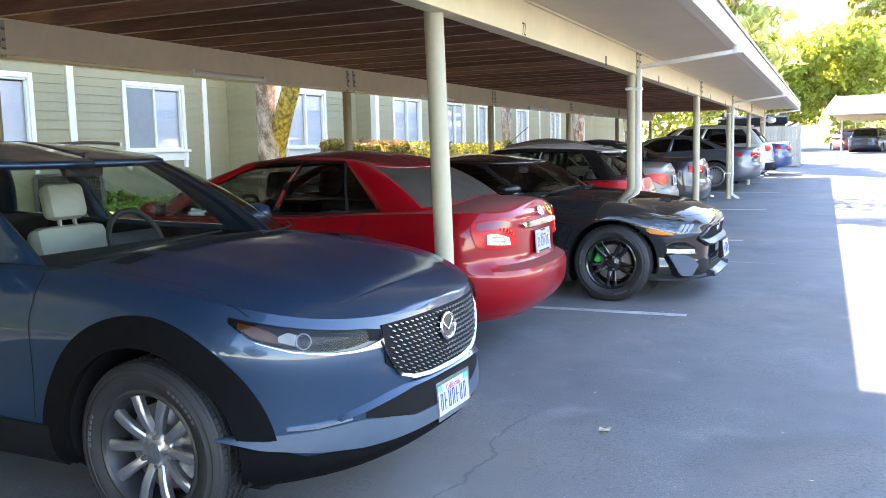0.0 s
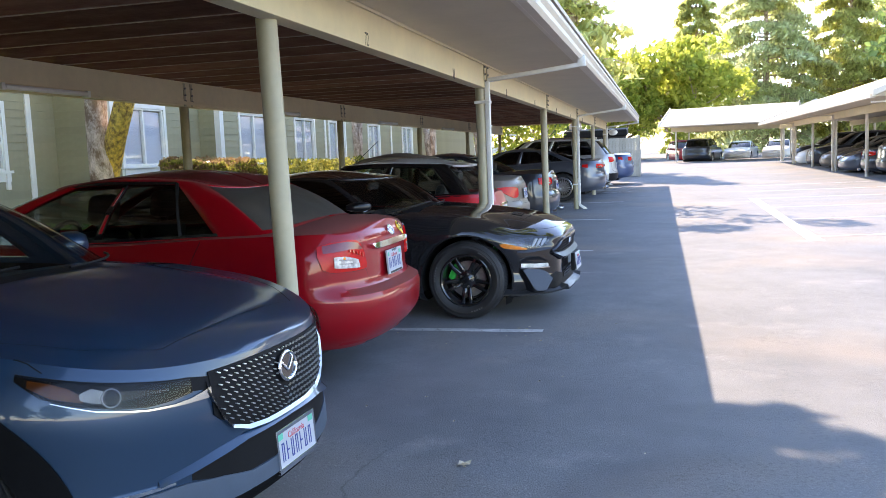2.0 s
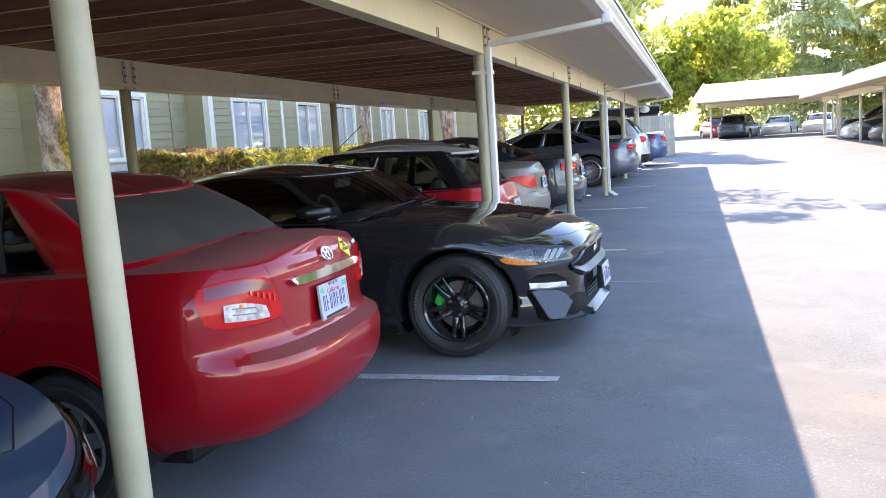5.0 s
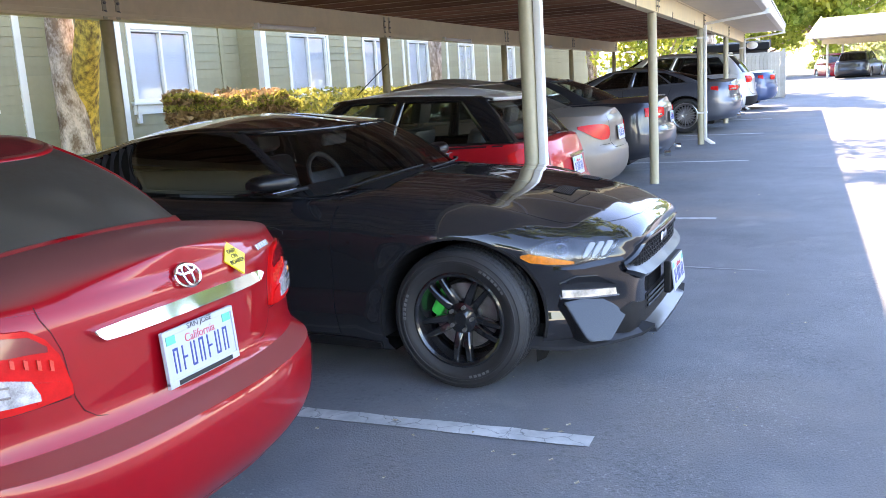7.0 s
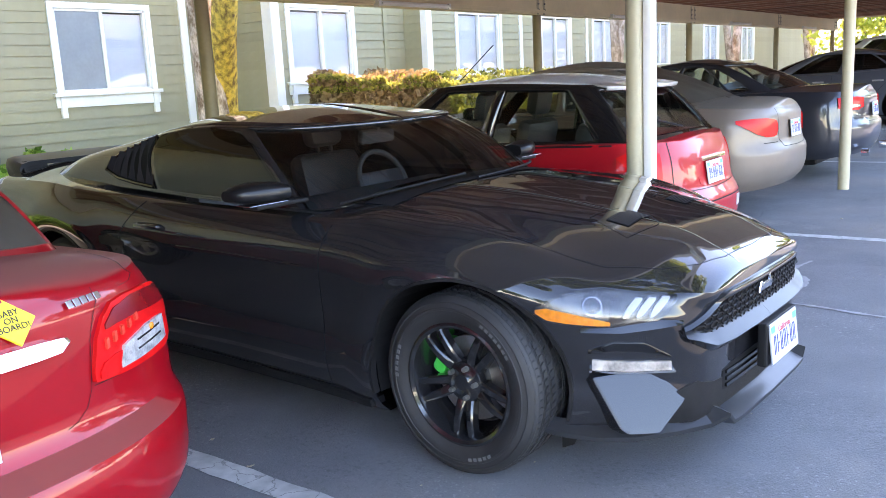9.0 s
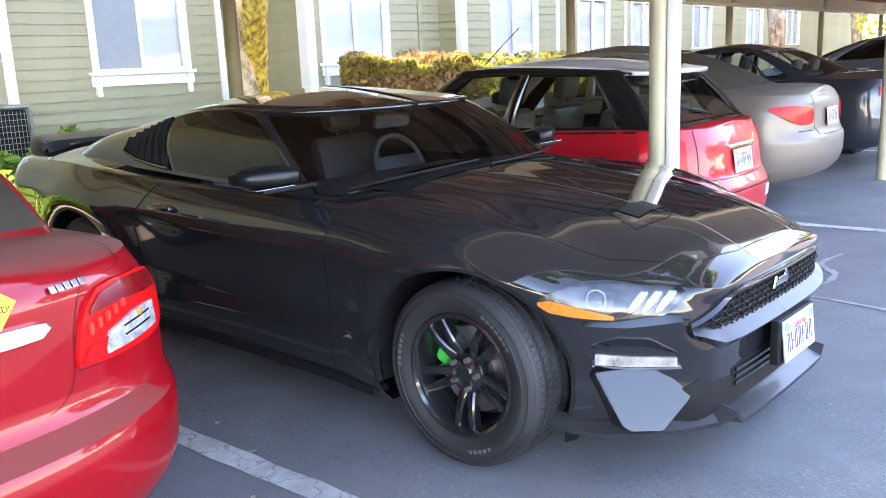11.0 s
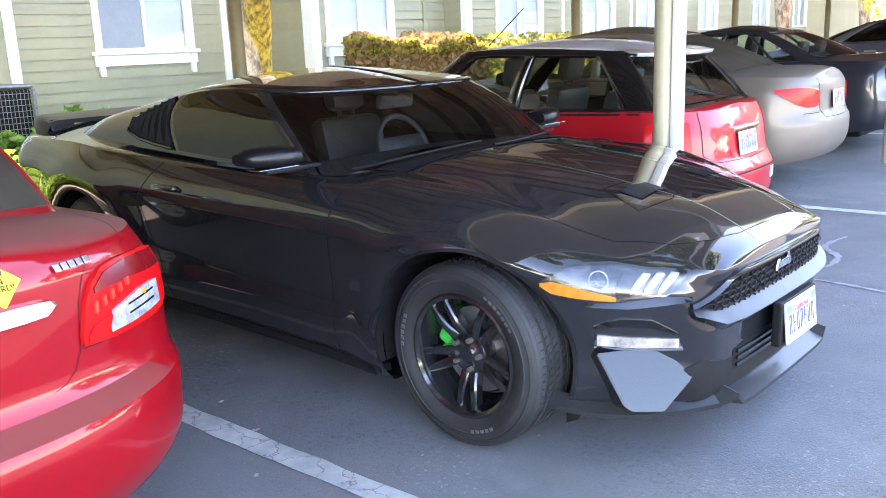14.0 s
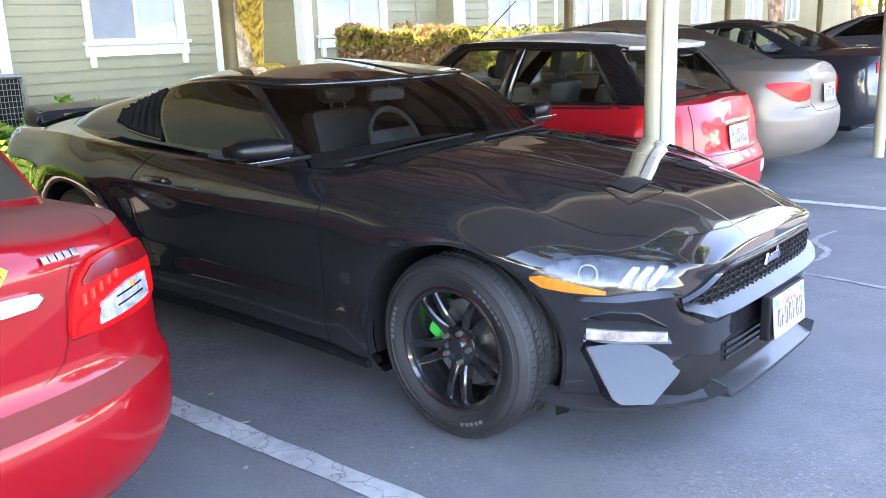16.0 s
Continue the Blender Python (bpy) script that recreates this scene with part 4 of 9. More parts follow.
def wheel(parent, R, width, rim_r, style, rim_mat, face_mat, label="", caliper=None, grooves=True):
    """A tyre with rim, spokes, hub nuts, disc and caliper; the outer face looks to -y, the tyre's middle at y 0."""
    h = width / 2
    prof = [(rim_r - 0.008, -h * 0.80), (rim_r + 0.012, -h * 0.92), (rim_r + 0.03, -h * 0.98), ((R + 2 * rim_r) / 3, -h * 1.02), ((R + rim_r) / 2 - 0.006, -h * 1.03), ((R + rim_r) / 2 - 0.004, -h * 1.05), ((R + rim_r) / 2 + 0.004, -h * 1.05), ((R + rim_r) / 2 + 0.006, -h * 1.03), (R - 0.036, -h * 0.985), (R - 0.032, -h * 1.0), (R - 0.026, -h * 0.97), (R - 0.012, -h * 0.90), (R - 0.004, -h * 0.78)]
    low = 0.005 if style in ("twin5", "ten") else 0.0
    if grooves:
        for g in (-0.5, -0.17, 0.17, 0.5):
            prof += [(R - low, h * (g - 0.07)), (R - 0.009, h * (g - 0.055)), (R - 0.009, h * (g + 0.055)), (R - low, h * (g + 0.07))]
    prof += [(R - 0.004, h * 0.78), (R - 0.03, h * 0.98), ((R + rim_r) / 2, h * 1.03), (rim_r - 0.008, h * 0.8)]
    tyre = lathe(prof, 64, "tyre", M_RUBBER, parent, label, smooth=30)
    if low:
        # raised tread blocks round the tyre
        V, F = [], []
        n = 78
        for k in range(n):
            for row, (y0, y1) in enumerate(((-0.90, -0.60), (-0.42, -0.24), (-0.10, 0.10), (0.24, 0.42), (0.60, 0.90))):
                a0 = 2 * math.pi * (k + 0.35 * (row % 2)) / n
                a1 = a0 + 2 * math.pi / n * 0.74
                skew = 0.35 * 2 * math.pi / n
                b = len(V)
                for r in (R - 0.012, R):
                    for a, y in ((a0, y0), (a1, y0), (a1 + skew, y1), (a0 + skew, y1)):
                        rr = r - (0.010 if abs(y) > 0.85 else 0.0)
                        V.append((rr * math.cos(a), h * y, rr * math.sin(a)))
                F += [(b + 4, b + 5, b + 6, b + 7), (b, b + 1, b + 5, b + 4), (b + 1, b + 2, b + 6, b + 5), (b + 2, b + 3, b + 7, b + 6), (b + 3, b, b + 4, b + 7)]
        mesh_object("tread", V, F, M_RUBBER, tyre)["kind"] = "stuff"
        # raised plain marks on the sidewall
        rm = (R + 2 * rim_r) / 3 + 0.012
        for a0, count in ((0.5, 7), (2.6, 5), (4.7, 6)):
            for k in range(count):
                mark = bmesh.new()
                add_box(mark, (-0.0075, -0.0014, -0.010), (0.0075, 0.0014, 0.010), 0.001, pose(0, 0, 0, 0, math.degrees(a0 + 0.085 * k), 0) @ pose(0, -h * 1.036, rm))
                part("sidewall_mark", mark, M_TYREMARK, tyre)
    lathe([(rim_r, -h * 0.84), (rim_r + 0.004, -h * 0.90), (rim_r - 0.006, -h * 0.93), (rim_r - 0.018, -h * 0.86), (rim_r - 0.03, -h * 0.55), (rim_r - 0.05, h * 0.2), (rim_r - 0.02, h * 0.8)], 64, "rim", rim_mat, tyre)
    yf = -h * 0.80
    if style == "twin5":
        count, arms = 5, [(e * 0.24, 0.055, rim_r - 0.012, 0.042, 0.024, yf + 0.038, yf + 0.008, 0.04, -e * 0.075) for e in (-1, 1)]
    elif style == "ten":
        count, arms = 5, [(e * 0.33, 0.05, rim_r - 0.01, 0.034, 0.046, yf + 0.03, yf + 0.006, 0.03, -e * 0.03) for e in (-1, 1)]
    else:
        count = {"multi": 20, "five": 5, "seven": 7}[style]
        arms = [(0.0, 0.04, rim_r - 0.01, 0.03 if count > 10 else 0.08, 0.016 if count > 10 else 0.06, yf + 0.02, yf + 0.01, 0.04, 0.0)]
    bm = bmesh.new()
    for arm in arms:
        spoke_mesh(bm, *arm)
    bmesh.ops.recalc_face_normals(bm, faces=bm.faces)
    spoke = part("spoke", bm, face_mat, tyre, smooth=35)
    spoke.matrix_local = pose(0, 0, 0, 0, 90, 0)
    for k in range(1, count):
        o = new("spoke", spoke.data)
        o.parent = tyre
        o.matrix_local = pose(0, 0, 0, 0, 90 + 360 * k / count, 0)
    lathe([(0.0, yf + 0.016), (0.030, yf + 0.016), (0.036, yf + 0.022), (0.075, yf + 0.030), (0.085, yf + 0.045), (0.085, yf + 0.09)], 32, "hub", face_mat, tyre)
    bm = bmesh.new()
    bmesh.ops.create_cone(bm, cap_ends=True, segments=8, radius1=0.011, radius2=0.009, depth=0.03, matrix=pose(0.057, yf + 0.02, 0, 90, 0, 0))
    nut = part("wheel_nut", bm, M_STEEL, tyre)
    for k in range(1, 5):
        o = new("wheel_nut", nut.data)
        o.parent = tyre
        o.matrix_local = pose(0, 0, 0, 0, 72 * k, 0)
    lathe([(0.07, -0.01), (rim_r * 0.70, -0.01), (rim_r * 0.70, 0.015), (0.07, 0.015)], 40, "brake_disc", M_DISC, tyre)
    lathe([(rim_r - 0.055, 0.03), (0.03, 0.035)], 40, "backing_plate", M_BLACK, tyre)
    if caliper:
        bm = bmesh.new()
        add_box(bm, (-0.075, -0.035, rim_r * 0.46), (0.075, 0.045, rim_r * 0.74), 0.02)
        ob = part("brake_caliper", bm, caliper[0], tyre, "bright green brake caliper", smooth=40)
        ob.matrix_local = pose(0, 0, 0, 0, caliper[1], 0)
    return tyre


def four_wheels(parent, shape, axles, R, width, rim_r, style, rim_mat, face_mat, track, caliper=None, label=""):
    for i, d in enumerate(axles):
        w = wheel(parent, R, width, rim_r, style, rim_mat, face_mat, label, caliper)
        w.location = (-d, -track, R)
        c = copy_thing(w, pose(-d, track, R, 0, 0, 180))
        if caliper:
            for ch in c.children:
                if ch.name.startswith("brake_caliper"):
                    ch.matrix_local = pose(0, 0, 0, 0, -caliper[1], 0)


def arch_liners(parent, shape, cuts):
    for d, z, r in cuts:
        for sgn in (1, -1):
            seg = 24
            V, F = [], []
            for k in range(seg + 1):
                a = math.pi * (k / seg) * 1.16 - 0.25
                edge = float(shape.base(shape.u_d(d - (r + 0.004) * math.cos(a)))[1])
                for y in (min(shape.W, edge) - 0.035, shape.W - 0.36):
                    V.append((-d + (r + 0.004) * math.cos(a), sgn * y, z + (r + 0.004) * math.sin(a)))
                if k:
                    F.append((2 * k - 2, 2 * k - 1, 2 * k + 1, 2 * k))
            mesh_object("arch_liner", V, F, M_BLACK, parent)


def seat(parent, x, y, mat, z=0.32, rear=False, wide=0.50):
    """A cabin seat: cushion, bolstered backrest and headrest in one part."""
    bm = bmesh.new()
    add_box(bm, (x - 0.10, y - wide / 2, z), (x + 0.42, y + wide / 2, z + 0.20), 0.06)
    add_box(bm, (-0.07, -wide / 2, 0), (0.07, wide / 2, 0.60), 0.06, pose(x - 0.12, y, z + 0.14, 0, -14, 0))
    if wide < 0.9:
        add_box(bm, (-0.05, -0.13, 0.63), (0.06, 0.13, 0.84), 0.045, pose(x - 0.12, y, z + 0.14, 0, -12, 0))
        add_box(bm, (-0.01, -0.06, 0.55), (0.01, -0.045, 0.68), 0.0, pose(x - 0.12, y, z + 0.14, 0, -12, 0))
        add_box(bm, (-0.01, 0.045, 0.55), (0.01, 0.06, 0.68), 0.0, pose(x - 0.12, y, z + 0.14, 0, -12, 0))
    else:
        for q in (-0.33, 0.33):
            add_box(bm, (-0.04, q - 0.12, 0.58), (0.05, q + 0.12, 0.74), 0.04, pose(x - 0.12, y, z + 0.14, 0, -12, 0))
    return part("rear_bench" if wide > 0.9 else "seat", bm, mat, parent, smooth=40)


def steering_wheel(parent, x, y, z):
    bm = bmesh.new()
    m = pose(x, y, z, 0, 68, 0)
    pts = [m @ Vector((0.185 * math.cos(a), 0.185 * math.sin(a), 0)) for a in np.linspace(0, 2 * math.pi, 29)]
    add_tube(bm, pts, 0.016, 8, False)
    add_box(bm, (-0.07, -0.17, -0.02), (0.05, 0.17, 0.01), 0.015, m)
    part("steering_wheel", bm, M_SEATBLACK, parent, smooth=40)


def cabin_inside(parent, shape, cowl, wide, seats, seat_mat, rows=(1.0,), dash_z=0.92, rear_x=None, wheel_y=0.36):
    bm = bmesh.new()
    add_box(bm, (-cowl - 0.62, -wide, 0.5), (-cowl + 0.02, wide, dash_z), 0.06)
    part("dashboard", bm, M_INTERIOR, parent, smooth=40)
    steering_wheel(parent, -cowl - 0.70, wheel_y, dash_z - 0.02)
    for q in (-0.37, 0.37):
        seat(parent, -seats, q, seat_mat)
    if rear_x:
        seat(parent, -rear_x, 0, seat_mat, wide=1.2, z=0.34)


def side_mirror(parent, shape, d, z, mat, cover=None, size=(0.13, 0.22, 0.14), y=None, round_=False):
    for sgn in (1, -1):
        yy = sgn * (y or shape.W + 0.03)
        bm = bmesh.new()
        add_box(bm, (-size[0] / 2, -size[1] / 2, -size[2] / 2), (size[0] / 2, size[1] / 2, size[2] / 2), min(size) * 0.42, pose(-d, yy, z, 0, 0, sgn * 10))
        add_box(bm, (-0.03, min(0, -sgn * 0.18), -0.02), (0.03, max(0, -sgn * 0.18), 0.015), 0.01, pose(-d, yy - sgn * 0.02, z - size[2] / 2 + 0.012, 0, 0, 0))
        ob = part("side_mirror", bm, mat, parent, smooth=50)
        bm = bmesh.new()
        add_box(bm, (-size[0] / 2 - 0.003, -size[1] / 2 + 0.02, -size[2] / 2 + 0.02), (-size[0] / 2 + 0.008, size[1] / 2 - 0.02, size[2] / 2 - 0.02), 0.004, pose(-d, yy, z, 0, 0, sgn * 10))
        part("mirror_glass", bm, M_CHROME, ob)


def licence_plate(parent, x, z, facing, tilt=0.0, frame_mat=None, y=0.0):
    """A plate with rows of plain bars in place of its writing."""
    m = pose(x, y, z, 0, tilt, 0 if facing > 0 else 180)
    bm = bmesh.new()
    add_box(bm, (-0.004, -0.152, -0.076), (0.004, 0.152, 0.076), 0.003, m)
    plate = part("licence_plate", bm, M_PLATE, parent, "white plate with blue marks")
    for k in range(7):
        a = -0.122 + 0.0365 * k
        box = bmesh.new()
        add_box(box, (0.003, a, -0.044), (0.0055, a + 0.0055, 0.026), 0.0008, m)
        if k % 3 != 1:
            add_box(box, (0.003, a + 0.015, -0.044), (0.0055, a + 0.0205, 0.026), 0.0008, m)
        add_box(box, (0.003, a + 0.0055, (0.019, -0.012, -0.044)[k % 3]), (0.0055, a + 0.0205, (0.026, -0.006, -0.037)[k % 3]), 0.0008, m)
        part("plate_bar", box, M_PLATEINK, plate)
    lettering("plate_heading", "California", 0.034, M_PLATERED, plate, m @ Matrix.Translation((0.0045, 0.0, 0.040)))
    for q in (-0.142, 0.105):
        box = bmesh.new()
        add_box(box, (0.003, q, 0.040), (0.0055, q + 0.037, 0.064), 0, m)
        part("plate_tab", box, M_PLATEGREEN, plate)
    if frame_mat:
        bm = bmesh.new()
        for lo, hi in (((-0.005, -0.156, 0.064), (0.008, 0.156, 0.080)), ((-0.005, -0.156, -0.080), (0.008, 0.156, -0.060)), ((-0.005, -0.156, -0.07), (0.008, -0.146, 0.07)), ((-0.005, 0.146, -0.07), (0.008, 0.156, 0.07))):
            add_box(bm, lo, hi, 0.002, m)
        part("plate_frame", bm, frame_mat, plate)
    return plate


def door_handle(parent, shape, d, z, mat, sides=(1, -1)):
    for sgn in sides:
        p = shape.low(shape.u_side(d), shape.v_of(shape.u_side(d), z))
        bm = bmesh.new()
        add_box(bm, (-0.10, -0.016, -0.014), (0.10, 0.028, 0.014), 0.012, pose(float(p[0]), sgn * float(p[1]), z, 0, 0, 0) @ Matrix.Diagonal((1, sgn, 1, 1)))
        bmesh.ops.recalc_face_normals(bm, faces=bm.faces)
        part("door_handle", bm, mat, parent, smooth=40)


def arch_trim(parent, shape, d, z, r0, r1, mat, off=0.008, name="arch_trim", a0=-14, a1=194, thick=0.03):
    """A moulding that follows a wheel arch on the skin."""
    a = np.radians(np.linspace(a0, a1, 44))[:, None]
    r = np.linspace(r0, r1, 4)[None, :]
    dd, zz = d - r * np.cos(a), z + r * np.sin(a)
    U = shape.u_d(dd)
    v = np.clip(shape.v_of(U, zz), 0, 0.99)
    A, B = shape.low(U, v, off + 0 * v), shape.low(U, v, off - thick + 0 * v)
    nu, nv = dd.shape
    V, N = np.r_[A.reshape(-1, 3), B.reshape(-1, 3)], nu * nv
    F = grid_faces(nu, nv)
    rim = [i * nv for i in range(nu)] + [(nu - 1) * nv + j for j in range(1, nv)] + [i * nv + nv - 1 for i in range(nu - 2, -1, -1)] + [j for j in range(nv - 2, 0, -1)]
    F += [(rim[k], rim[(k + 1) % len(rim)], N + rim[(k + 1) % len(rim)], N + rim[k]) for k in range(len(rim))]
    for sgn in (1, -1):
        ob = mesh_object(name, V * (1, sgn, 1), F, mat, parent)
        bm = bmesh.new()
        bm.from_mesh(ob.data)
        bmesh.ops.recalc_face_normals(bm, faces=bm.faces)
        bm.to_mesh(ob.data)
        bm.free()
        ob.data.polygons.foreach_set("use_smooth", [True] * len(ob.data.polygons))
        ob.data.set_sharp_from_angle(angle=radians(40))


def skin_frame(shape, where, a, z, off=0.0, side=1):
    """A frame on the skin: x out of it, z up along it."""
    U = float(shape.at(where, a))
    v = float(shape.v_of(U, z))
    e = 0.01
    p = Vector(shape.low(U, v, off)) if v <= 1 else Vector(shape.low(U, 1.0, off))
    up = Vector(shape.low(U, min(v + e, 0.99))) - Vector(shape.low(U, min(v + e, 0.99) - 2 * e))
    q1, q2 = Vector(shape.low(max(U - e, 0), v)), Vector(shape.low(min(U + e, 3), v))
    al = q2 - q1
    if side < 0:
        p.y, up.y, al.y = -p.y, -up.y, -al.y
    zz = up.normalized()
    xx = al.cross(zz).normalized()
    c = Vector((-shape.L / 2, 0, 0.5))
    if xx.dot(p - c) < 0:
        xx = -xx
    yy = zz.cross(xx).normalized()
    zz = xx.cross(yy)
    return Matrix(((xx.x, yy.x, zz.x, p.x), (xx.y, yy.y, zz.y, p.y), (xx.z, yy.z, zz.z, p.z), (0, 0, 0, 1)))


def lettering(name, text, size, mat, parent, m, label="", width=1.0):
    """Raised letters as a mesh; m: the frame in which they lie, x out of the surface, z up."""
    cu = bpy.data.curves.new(name, "FONT")
    cu.body, cu.size, cu.align_x, cu.align_y, cu.extrude = text, size, "CENTER", "CENTER", 0.0006
    cu.space_line = 0.85
    tmp = new(name, cu)
    bpy.context.view_layer.update()
    me = bpy.data.meshes.new_from_object(tmp.evaluated_get(bpy.context.evaluated_depsgraph_get()))
    bpy.data.objects.remove(tmp)
    me.transform(m @ Matrix(((0, 0, 1, 0), (width, 0, 0, 0), (0, 1, 0, 0), (0, 0, 0, 1))))
    me.materials.clear()
    me.materials.append(mat)
    ob = new(name, me)
    ob.parent = parent
    if label:
        ob["label"] = label
    return ob


# ---- the parked cars ----
def base_car(name, label, m, shape, paint, axles, R, width, rim_r, style, rim_mat, face_mat, tub, windows, glass, roof_mat=None, pillar_mat=None, track=None, arch=0.055, caliper=None, wheel_label="", inside=None, roof_label="", category="car"):
    car = thing(name, label, category, "parked cars", m)
    cuts = [(d, R, R + arch) for d in axles]
    body = skin_body(shape, "body", [paint, M_BLACK], car, cuts, tub)
    arch_liners(car, shape, cuts)
    cabin(shape, car, roof_mat or paint, pillar_mat or paint, glass, windows, roof_label)
    four_wheels(car, shape, axles, R, width, rim_r, style, rim_mat, face_mat, track or shape.W - width / 2 - 0.015, caliper, wheel_label)
    if inside:
        cabin_inside(car, shape, **inside)
    bm = bmesh.new()
    add_box(bm, (-shape.L + 0.5, -shape.W + 0.25, 0.16), (-0.45, shape.W - 0.25, 0.30), 0.03)
    part("underbody", bm, M_BLACK, car)
    return car


def crossover():
    S = Shape(4.395, 0.8975,
              zb=[(0, 0.25), (0.5, 0.23), (1.0, 0.21), (3.4, 0.22), (4.395, 0.32)],
              ze=[(0, 0.81), (0.1, 0.825), (0.45, 0.905), (0.7, 0.945), (1.1, 0.99), (2.0, 1.0), (3.2, 1.05), (4.0, 1.10), (4.395, 1.06)],
              zt=[(0, 0.815), (0.10, 0.865), (0.25, 0.92), (0.7, 0.99), (1.2, 1.045), (4.0, 1.12), (4.395, 1.06)],
              plan=[(0, 0.97), (0.8, 1.0), (2.2, 0.985), (3.6, 1.0), (4.395, 0.93)],
              front=[(0, -0.09), (0.12, -0.01), (0.35, 0.0), (0.62, 0.0), (0.9, -0.012), (1, -0.022)],
              side=[(0, -0.09), (0.10, -0.02), (0.28, 0.0), (0.5, -0.004), (0.72, 0.0), (0.9, -0.03), (1, -0.075)],
              rear=[(0, -0.1), (0.2, 0), (0.5, 0), (0.75, -0.05), (1, -0.13)],
              Rf=0.70, nf=2.35, Rr=0.5, nr=2.8, ridges=[(0.47, 0.09, 0.014, 0.25, 1.3)],
              cab=dict(belt=(1.10, 4.18, 0.55, 0.30, 0.76, 0.72), roof=(1.98, 3.80, 0.33, 0.22, 0.60, 0.55), zr=curve([(1.98, 1.425), (2.6, 1.475), (3.3, 1.46), (3.8, 1.40)]), rise=0.055, n=4, bulge=0.03))
    win = [("windscreen", 0.0, 0.90, 0.004, 0.94), ("side_window", 1.03, 1.45, 0.05, 0.90), ("side_window", 1.51, 1.82, 0.05, 0.90), ("rear_window", 2.3, 3.0, 0.1, 0.9)]
    car = base_car("crossover_car", "slate blue metallic crossover parked nose out under the carport", CROSS_POSE, S, M_PAINTBLUE, (0.80, 3.455), 0.347, 0.215, 0.235, "ten", M_DARKALLOY, M_ALLOY,
                   (1.25, 3.3), win, M_GLASS, pillar_mat=M_PAINTBLUE, inside=dict(cowl=1.35, wide=0.68, seats=2.35, seat_mat=M_SEATCREAM, dash_z=0.98, rear_x=3.15), wheel_label="black tyre on a ten-spoke alloy rim")
    return car, S


def red_sedan():
    S = Shape(4.30, 0.845,
              zb=[(0, 0.25), (1, 0.2), (3, 0.2), (3.7, 0.25), (4.0, 0.285), (4.3, 0.27)],
              ze=[(0, 0.70), (0.3, 0.80), (0.9, 0.92), (1.3, 0.95), (2.5, 0.96), (3.4, 1.00), (4.0, 1.01), (4.3, 1.0)],
              zt=[(0, 0.70), (0.9, 1.0), (1.2, 1.03), (3.3, 1.05), (3.9, 1.075), (4.3, 1.045)],
              plan=[(0, 0.97), (0.8, 1.0), (3.2, 1.0), (4.3, 0.97)],
              front=[(0, -0.08), (0.3, 0), (0.6, 0), (1, -0.1)],
              side=[(0, -0.13), (0.12, -0.04), (0.3, 0.0), (0.55, 0.0), (0.8, -0.012), (1, -0.085)],
              rear=[(0, -0.15), (0.10, -0.05), (0.24, 0.012), (0.36, 0.022), (0.44, 0.024), (0.470, 0.016), (0.495, -0.02), (0.53, -0.078), (0.56, -0.09), (0.85, -0.09), (0.95, -0.09), (1, -0.11)],
              Rf=0.6, nf=2.4, Rr=0.56, nr=2.7, crown=2.2,
              cab=dict(belt=(1.03, 3.80, 0.40, 0.34, 0.71, 0.70), roof=(1.98, 3.28, 0.3, 0.28, 0.575, 0.555), zr=curve([(1.98, 1.345), (2.6, 1.392), (3.0, 1.372), (3.28, 1.312)]), rise=0.042, n=3.2, bulge=0.035))
    win = [("windscreen", 0.0, 0.88, 0.004, 0.94), ("front_window", 1.03, 1.485, 0.05, 0.90), ("side_window", 1.50, 1.92, 0.05, 0.89), ("rear_window", 2.22, 3.0, 0.06, 0.94)]
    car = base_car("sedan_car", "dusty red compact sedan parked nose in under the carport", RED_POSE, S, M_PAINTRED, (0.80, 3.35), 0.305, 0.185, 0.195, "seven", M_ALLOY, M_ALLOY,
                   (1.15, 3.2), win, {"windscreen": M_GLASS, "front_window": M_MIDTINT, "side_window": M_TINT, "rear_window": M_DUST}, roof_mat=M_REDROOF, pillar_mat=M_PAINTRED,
                   inside=dict(cowl=1.2, wide=0.66, seats=2.0, seat_mat=M_SEATBLACK, dash_z=0.95, rear_x=2.9))
    return car, S


